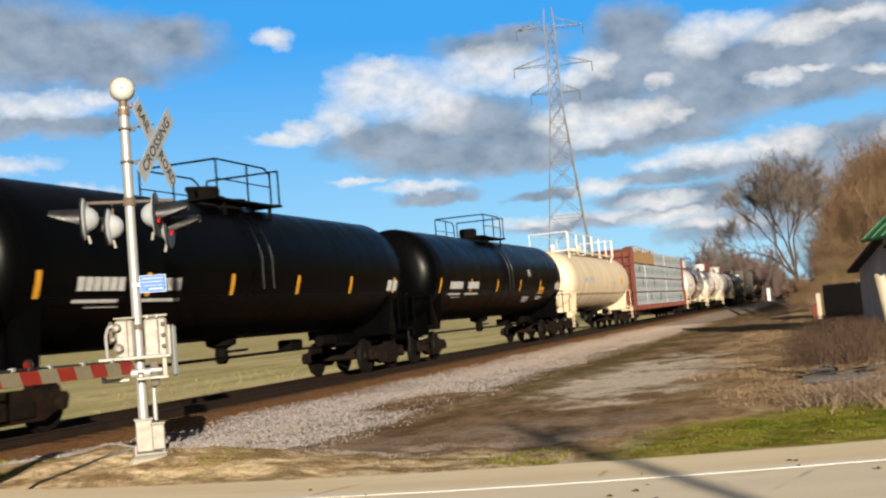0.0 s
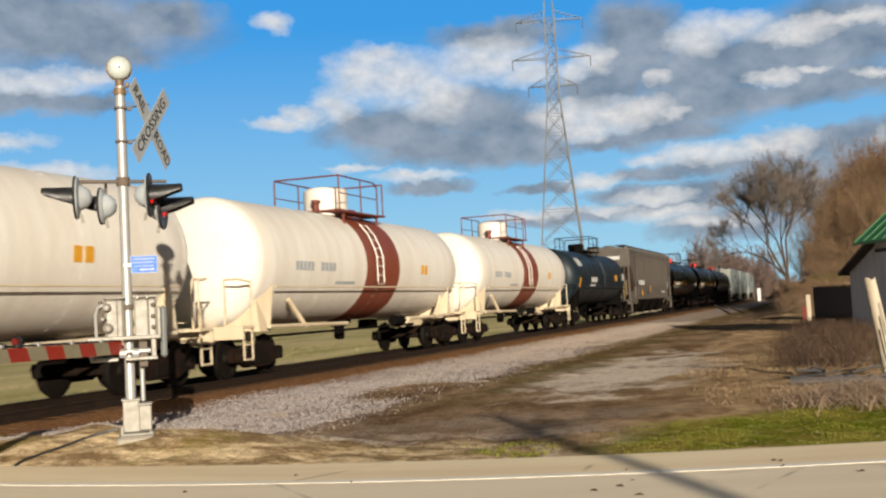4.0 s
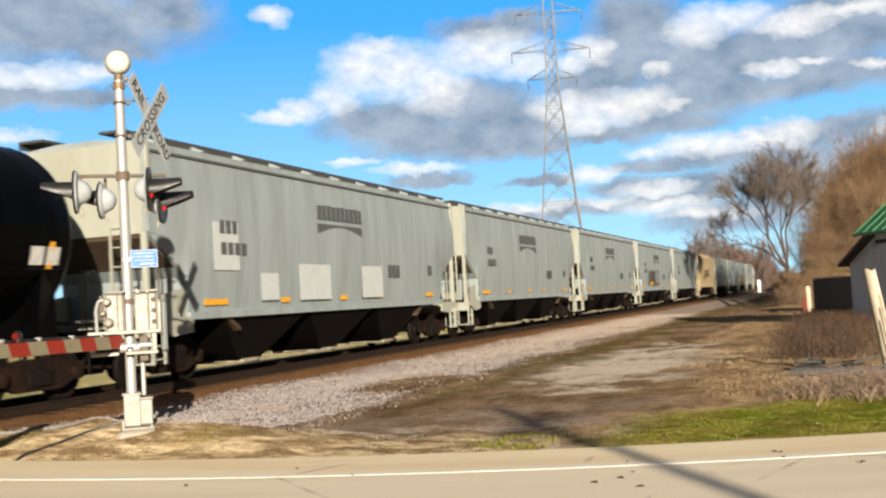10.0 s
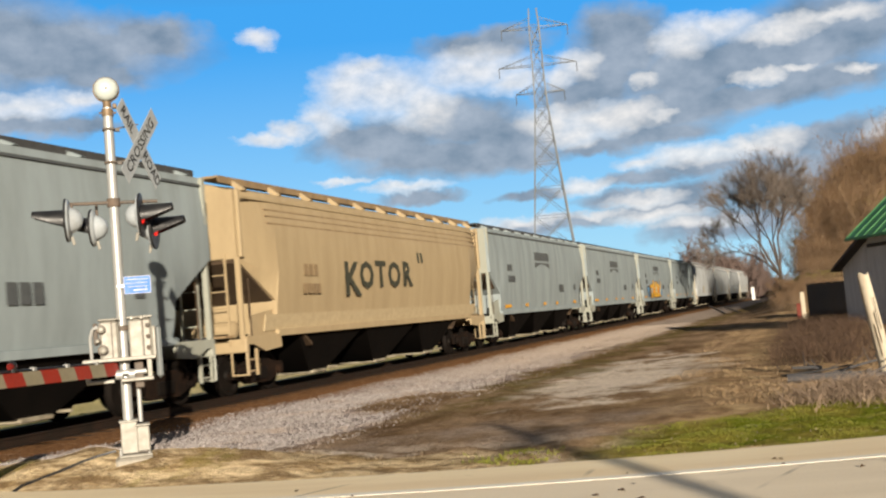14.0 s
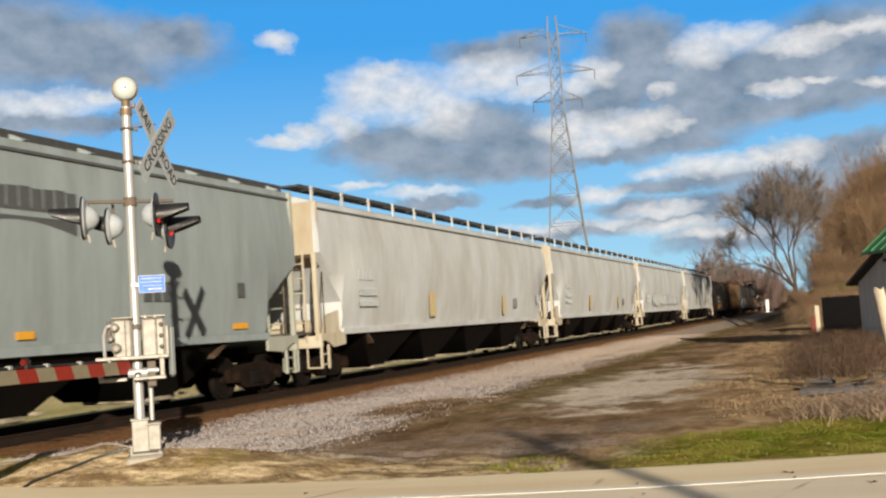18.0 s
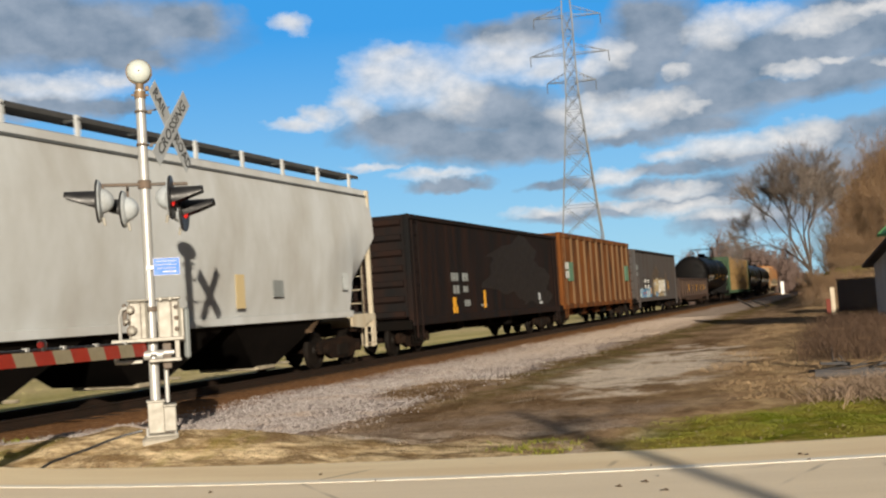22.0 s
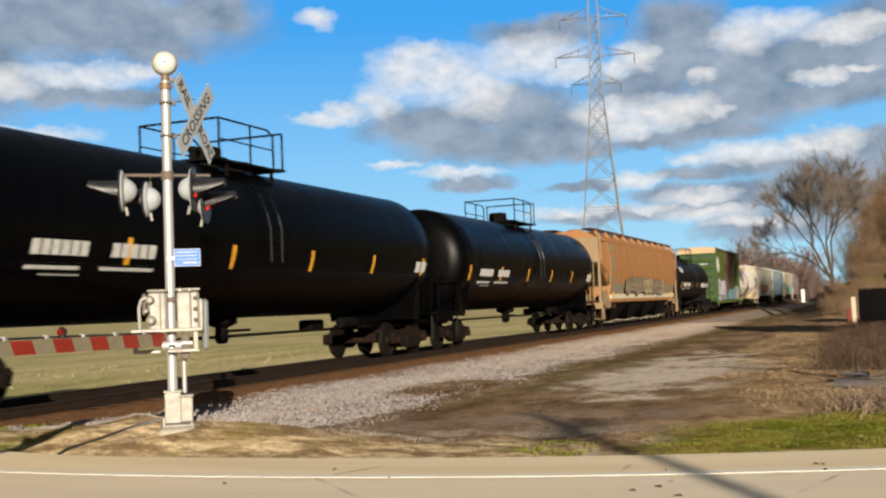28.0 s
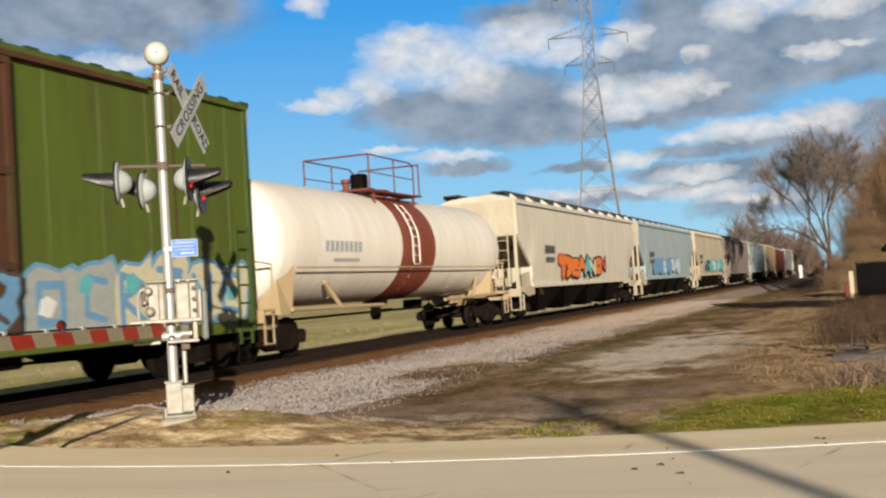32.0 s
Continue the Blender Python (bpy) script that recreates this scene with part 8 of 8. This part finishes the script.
    car = box_body("low brown gondola car with pale sprayed marks", "gondola_car", "gondola car", 18.8, 0.9, 2.34, 1.5, GONDOLA, GONDOLA, ribs=3, roof=False, posts=13, top_chord=0.16)
    part("belly_sill", Shape().plate([(-7.0, 1.05), (7.0, 1.05), (4.6, 0.62), (-4.6, 0.62)], 1.42, 1.5), GONDOLA, car)
    piece(car, 1.506, -7.4, 6.6, 1.12, 2.05, [GONDOLA, SPRAY["umber"], GONDOLA], SPRAY["ochre"], 52, 11, [GONDOLA, SPRAY["umber"]])
    bars(car, 1.515, ((6.9, 1.75, 0.5, 0.34), (7.6, 1.5, 0.3, 0.2)), SPRAY["tan"])
    bars(car, 1.58, ((-3.6, 1.6, 0.18, 0.5), (-1.2, 1.6, 0.18, 0.5), (1.2, 1.6, 0.18, 0.5), (3.6, 1.6, 0.18, 0.5), (6.0, 1.6, 0.18, 0.5)), YELLOW, "reflector_stripe")
    put(car, 575.1, 593.9)
    car, tank = black_tank(593.5, 614.0, "dull black tank car with white lettering on its round end", R=1.56, zc=2.95, paint_m=BLACK_DULL)
    part("end_lettering", Shape().box((0.45, -9.06, 3.28), (1.1, 0.02, 0.16)).box((0.4, -9.10, 3.06), (0.9, 0.02, 0.08)), LETTER, car)
    put(centre_beam_car("green centrebeam flat car loaded with bare sawn lumber", 25.7, BEAMGREEN, bare_stack), 614.0, 639.7)
    black_tank(639.7, 659.7, "black tank car with yellow stripes and white lettering", R=1.64, zc=2.87)
    black_tank(659.7, 679.2, "black tank car with a shiny round end", R=1.64, zc=2.79)
    # faded orange hopper
    car, body = covered_hopper("faded orange covered hopper car with buff ends and pale sprayed shapes", 22.9, 4.35, 4.68, ORANGE, BUFF, bays=4, bow=0.16, cut_z=3.2, cut_y=1.7, round_end=True, eave_m=ORANGE, board_m=DOORBROWN, hatches=10)
    side_band(car, 1.52, 0.16, 1.32, 4.35, 1.4, 2.15, -9.0, 9.0, SPRAY["stone"], label="grey weathered lower side")
    side_band(car, 1.52, 0.16, 1.32, 4.35, 2.15, 4.1, -9.4, -8.2, BUFF, "front_side_band", "buff weathered front of the side")
    piece(car, 1.672, -6.0, 4.8, 1.62, 2.5, [SPRAY["stone"], SPRAY["tan"], SPRAY["stone"]], SPRAY["graze"], 31, 9, [SPRAY["stone"], BUFF])
    part("sill_band", Shape().box((1.52, 0, 1.50), (0.06, 18.2, 0.24)), SPRAY["cream"], car, "cream painted sill band")
    bars(car, 1.55, ((-8.6, 1.62, 0.5, 0.16), (-5.2, 1.62, 0.5, 0.16), (0.5, 1.62, 0.5, 0.16), (4.6, 1.62, 0.5, 0.16), (8.2, 1.62, 1.0, 0.16)), YELLOW, "reflector_stripe")
    put(car, 679.2, 702.1)
    car, tank = black_tank(702.1, 718.7, "short dull black tank car with a pale sprayed tag", R=1.45, zc=2.6, paint_m=BLACK_DULL, cap_r=0.4)
    tank_marks(tank, 1.45, 2.6, ((4.2, -0.28, 2.4, 0.3), (-5.6, 0.45, 1.3, 0.4)), LETTER)
    # green boxcar
    car = box_body("green boxcar with a brown sliding door and sprayed shapes", "boxcar", "boxcar", 18.8, 0.85, 5.38, 1.52, GREEN, GREENEND, ribs=7, posts=0, end_top=ROOFCREAM, roof_m=BEAMGREEN)
    door = part("sliding_door", Shape().box((1.56, 0.0, 3.12), (0.10, 4.2, 4.1)), DOORBROWN, car, "rusty brown sliding door")
    for z in (1.15, 2.05, 3.45, 5.1):
        part("door_rib", Shape().box((1.63, 0.0, z), (0.05, 4.2, 0.12), bevel=0.01), DOORBROWN, door)
    for y in (-2.05, -0.7, 0.7, 2.05):
        part("door_post", Shape().box((1.625, y, 3.12), (0.05, 0.12, 4.05)), DOORBROWN, door)
    for z in (0.98, 5.22):
        part("door_rail", Shape().box((1.58, 1.2, z), (0.12, 8.4, 0.09)), DOORBROWN if z > 3 else GREEN, car, "long door rail")
    for i in range(14):
        y = -8.4 + i * 1.26
        if abs(y) > 2.6:
            part("side_rib", Shape().box((1.521, y, 3.1), (0.012, 0.035, 4.3), bevel=0.004), GREEN, car)
    part("side_seam", Shape().box((1.526, 6.2, 3.1), (0.022, 0.05, 4.3)), DOORBROWN, car, "rusty seam")
    for i in range(24):
        part("eave_notch", Shape().box((1.57, -8.6 + i * 0.75, 5.36), (0.06, 0.3, 0.1)), BEAMGREEN, car)
    ring = Shape().loft([[(1.53 + d, -7.3 + r * 0.9 * math.cos(a), 3.98 + r * math.sin(a)) for d, r in ((0.0, 0.7), (0.03, 0.7), (0.03, 0.6), (0.0, 0.6))] for a in np.linspace(0, 2 * math.pi, 33)], caps=False)
    part("round_emblem", ring, LETTER, car, "pale ring emblem")
    part("emblem_bar", Shape().plate([(-7.45, 3.45), (-7.05, 3.45), (-7.02, 4.0), (-7.12, 4.45), (-7.35, 4.5), (-7.3, 4.0)], 1.53, 1.556), LETTER, car)
    part("data_plate", Shape().box((1.53, -7.7, 2.56), (0.02, 0.42, 0.36)), LETTER, car)
    for z in (4.05, 3.2, 3.05, 2.9):
        part("end_lettering", Shape().box((0.55, -8.808, z), (0.7 if z > 4 else 0.5, 0.006, 0.07)), LETTER, car)
    piece(car, 1.535, -8.3, -2.2, 0.85, 1.75, [SPRAY["teal"], SPRAY["pale"], SPRAY["pink"], SPRAY["teal"]], SPRAY["darkgrey"], 46, 7, [SPRAY["teal"], SPRAY["orange"], SPRAY["white"]])
    piece(car, 1.547, -7.9, -2.3, 1.35, 2.75, [SPRAY["pink"], SPRAY["silver"], SPRAY["lilac"], SPRAY["white"]], SPRAY["plum"], 41, 8, [SPRAY["white"], SPRAY["pink"], SPRAY["darkgrey"]], 0.35)
    piece(car, 1.66, -1.9, 2.0, 0.98, 1.95, [SPRAY["blue"], SPRAY["teal"], SPRAY["deepblue"]], SPRAY["darkgrey"], 42, 5, [SPRAY["teal"], SPRAY["blue"], DOORBROWN])
    piece(car, 1.54, 2.4, 8.4, 0.9, 2.25, [SPRAY["pale"], SPRAY["cream"], SPRAY["silver"]], SPRAY["blue"], 43, 6, [SPRAY["white"], SPRAY["blue"], SPRAY["teal"]], 0.15)
    bars(car, 1.64, ((0.9, 3.0, 0.6, 0.1), (0.9, 2.8, 0.6, 0.1), (0.9, 2.6, 0.6, 0.1)), LETTER)
    put(car, 720.8, 739.6)
    car, tank = tank_car("white tank car with a red-brown band and rust-stained frame", 17.7, 1.5, 2.65, WHITE, band=(-0.9, 1.5), frame_m=TAN, rail_m=REDBROWN, cap=UNDER, cap_r=0.25, cap_h=0.6, platform=(-1.7, 1.6), rail_h=0.95)
    tank_marks(tank, 1.5, 2.65, ((-4.4, -0.08, 2.0, 0.26), (-4.2, -0.3, 1.4, 0.08)), WRAPGREY)
    for s in (-1, 1):
        part("side_strut", Shape().pipe([(1.42, s * 7.0, 1.1), (1.42, s * 2.2, 1.05)], 0.05, 6).rod((1.42, s * 4.6, 1.05), (1.35, s * 5.3, 1.7), 0.06, 6), TAN, car)
    put(car, 738.8, 756.5)

    def far_hopper(a, b, label, paint_m, end_m, tags=None, **more):
        car, body = covered_hopper(label, b - a, 4.5, 4.7, paint_m, end_m, bays=4, cut_z=3.2, cut_y=1.7, hatches=8, **more)
        if tags:
            scrawl(car, 1.56 + more.get("bow", 0.03), tags[0], tags[1], 1.5, 2.5, [SPRAY[n] for n in tags[2]], int(a), tags[3])
        bars(car, 1.57 + more.get("bow", 0.03), ((-6.6, 2.7, 1.4, 0.3), (-6.6, 2.3, 1.2, 0.2)), LETTERDARK)
        put(car, a, b)

    far_hopper(756.5, 779.0, "cream-white covered hopper car with bright sprayed letters", paint("cream_hopper_paint", (0.50, 0.475, 0.41), (0.36, 0.31, 0.22), 0.5, 0.6), ENDCREAM, (-5.5, 3.0, ("orange", "red", "teal", "cream"), 8))
    far_hopper(779.0, 800.5, "light blue covered hopper car with a grey sprayed band", LIGHTBLUE, ENDCREAM, (-6.5, 3.0, ("blue", "pale"), 9))
    far_hopper(800.5, 819.8, "cream covered hopper car with dark sprayed shapes", ENDCREAM, ENDCREAM, (-4.5, 6.5, ("teal", "darkgrey", "pale"), 9))
    far_hopper(819.8, 841.0, "faded mauve-grey round-sided covered hopper car", PINKBROWN, PINKBROWN, bow=0.16, round_end=True)
    far_hopper(841.0, 862.0, "light blue covered hopper car", LIGHTBLUE, GREYEND)
    far_hopper(862.0, 878.4, "tan covered hopper car with cream end", TAN, ENDCREAM)
    put(box_body("plain faded red-brown steel boxcar", "boxcar", "boxcar", 18.6, 1.2, 4.3, 1.5, REDBROWN, REDBROWN, ribs=7), 878.4, 897.0)
    far_hopper(897.0, 917.0, "dark grey covered hopper car with a pale end", STRAPGREY, WHITE)
    put(box_body("dark grey-green high boxcar", "boxcar", "boxcar", 18.6, 1.2, 4.3, 1.5, TEAL, GREYEND, ribs=7), 917.0, 936.0)
    for i in range(8):
        a = 936.0 + 18.6 * i
        black_tank(a, a + 18.6, "black tank car far along the train")


build_train()


# ---------------------------------------------------------------- what moves
SPEED = 22.5


def motions():
    for car, middle in TRAIN:
        walk(car, [(t, pose(TRACK_X, middle - SPEED * t, RAIL_Z)) for t in (0.0, 8.0, 16.0, 24.0, 32.0)])


motions()
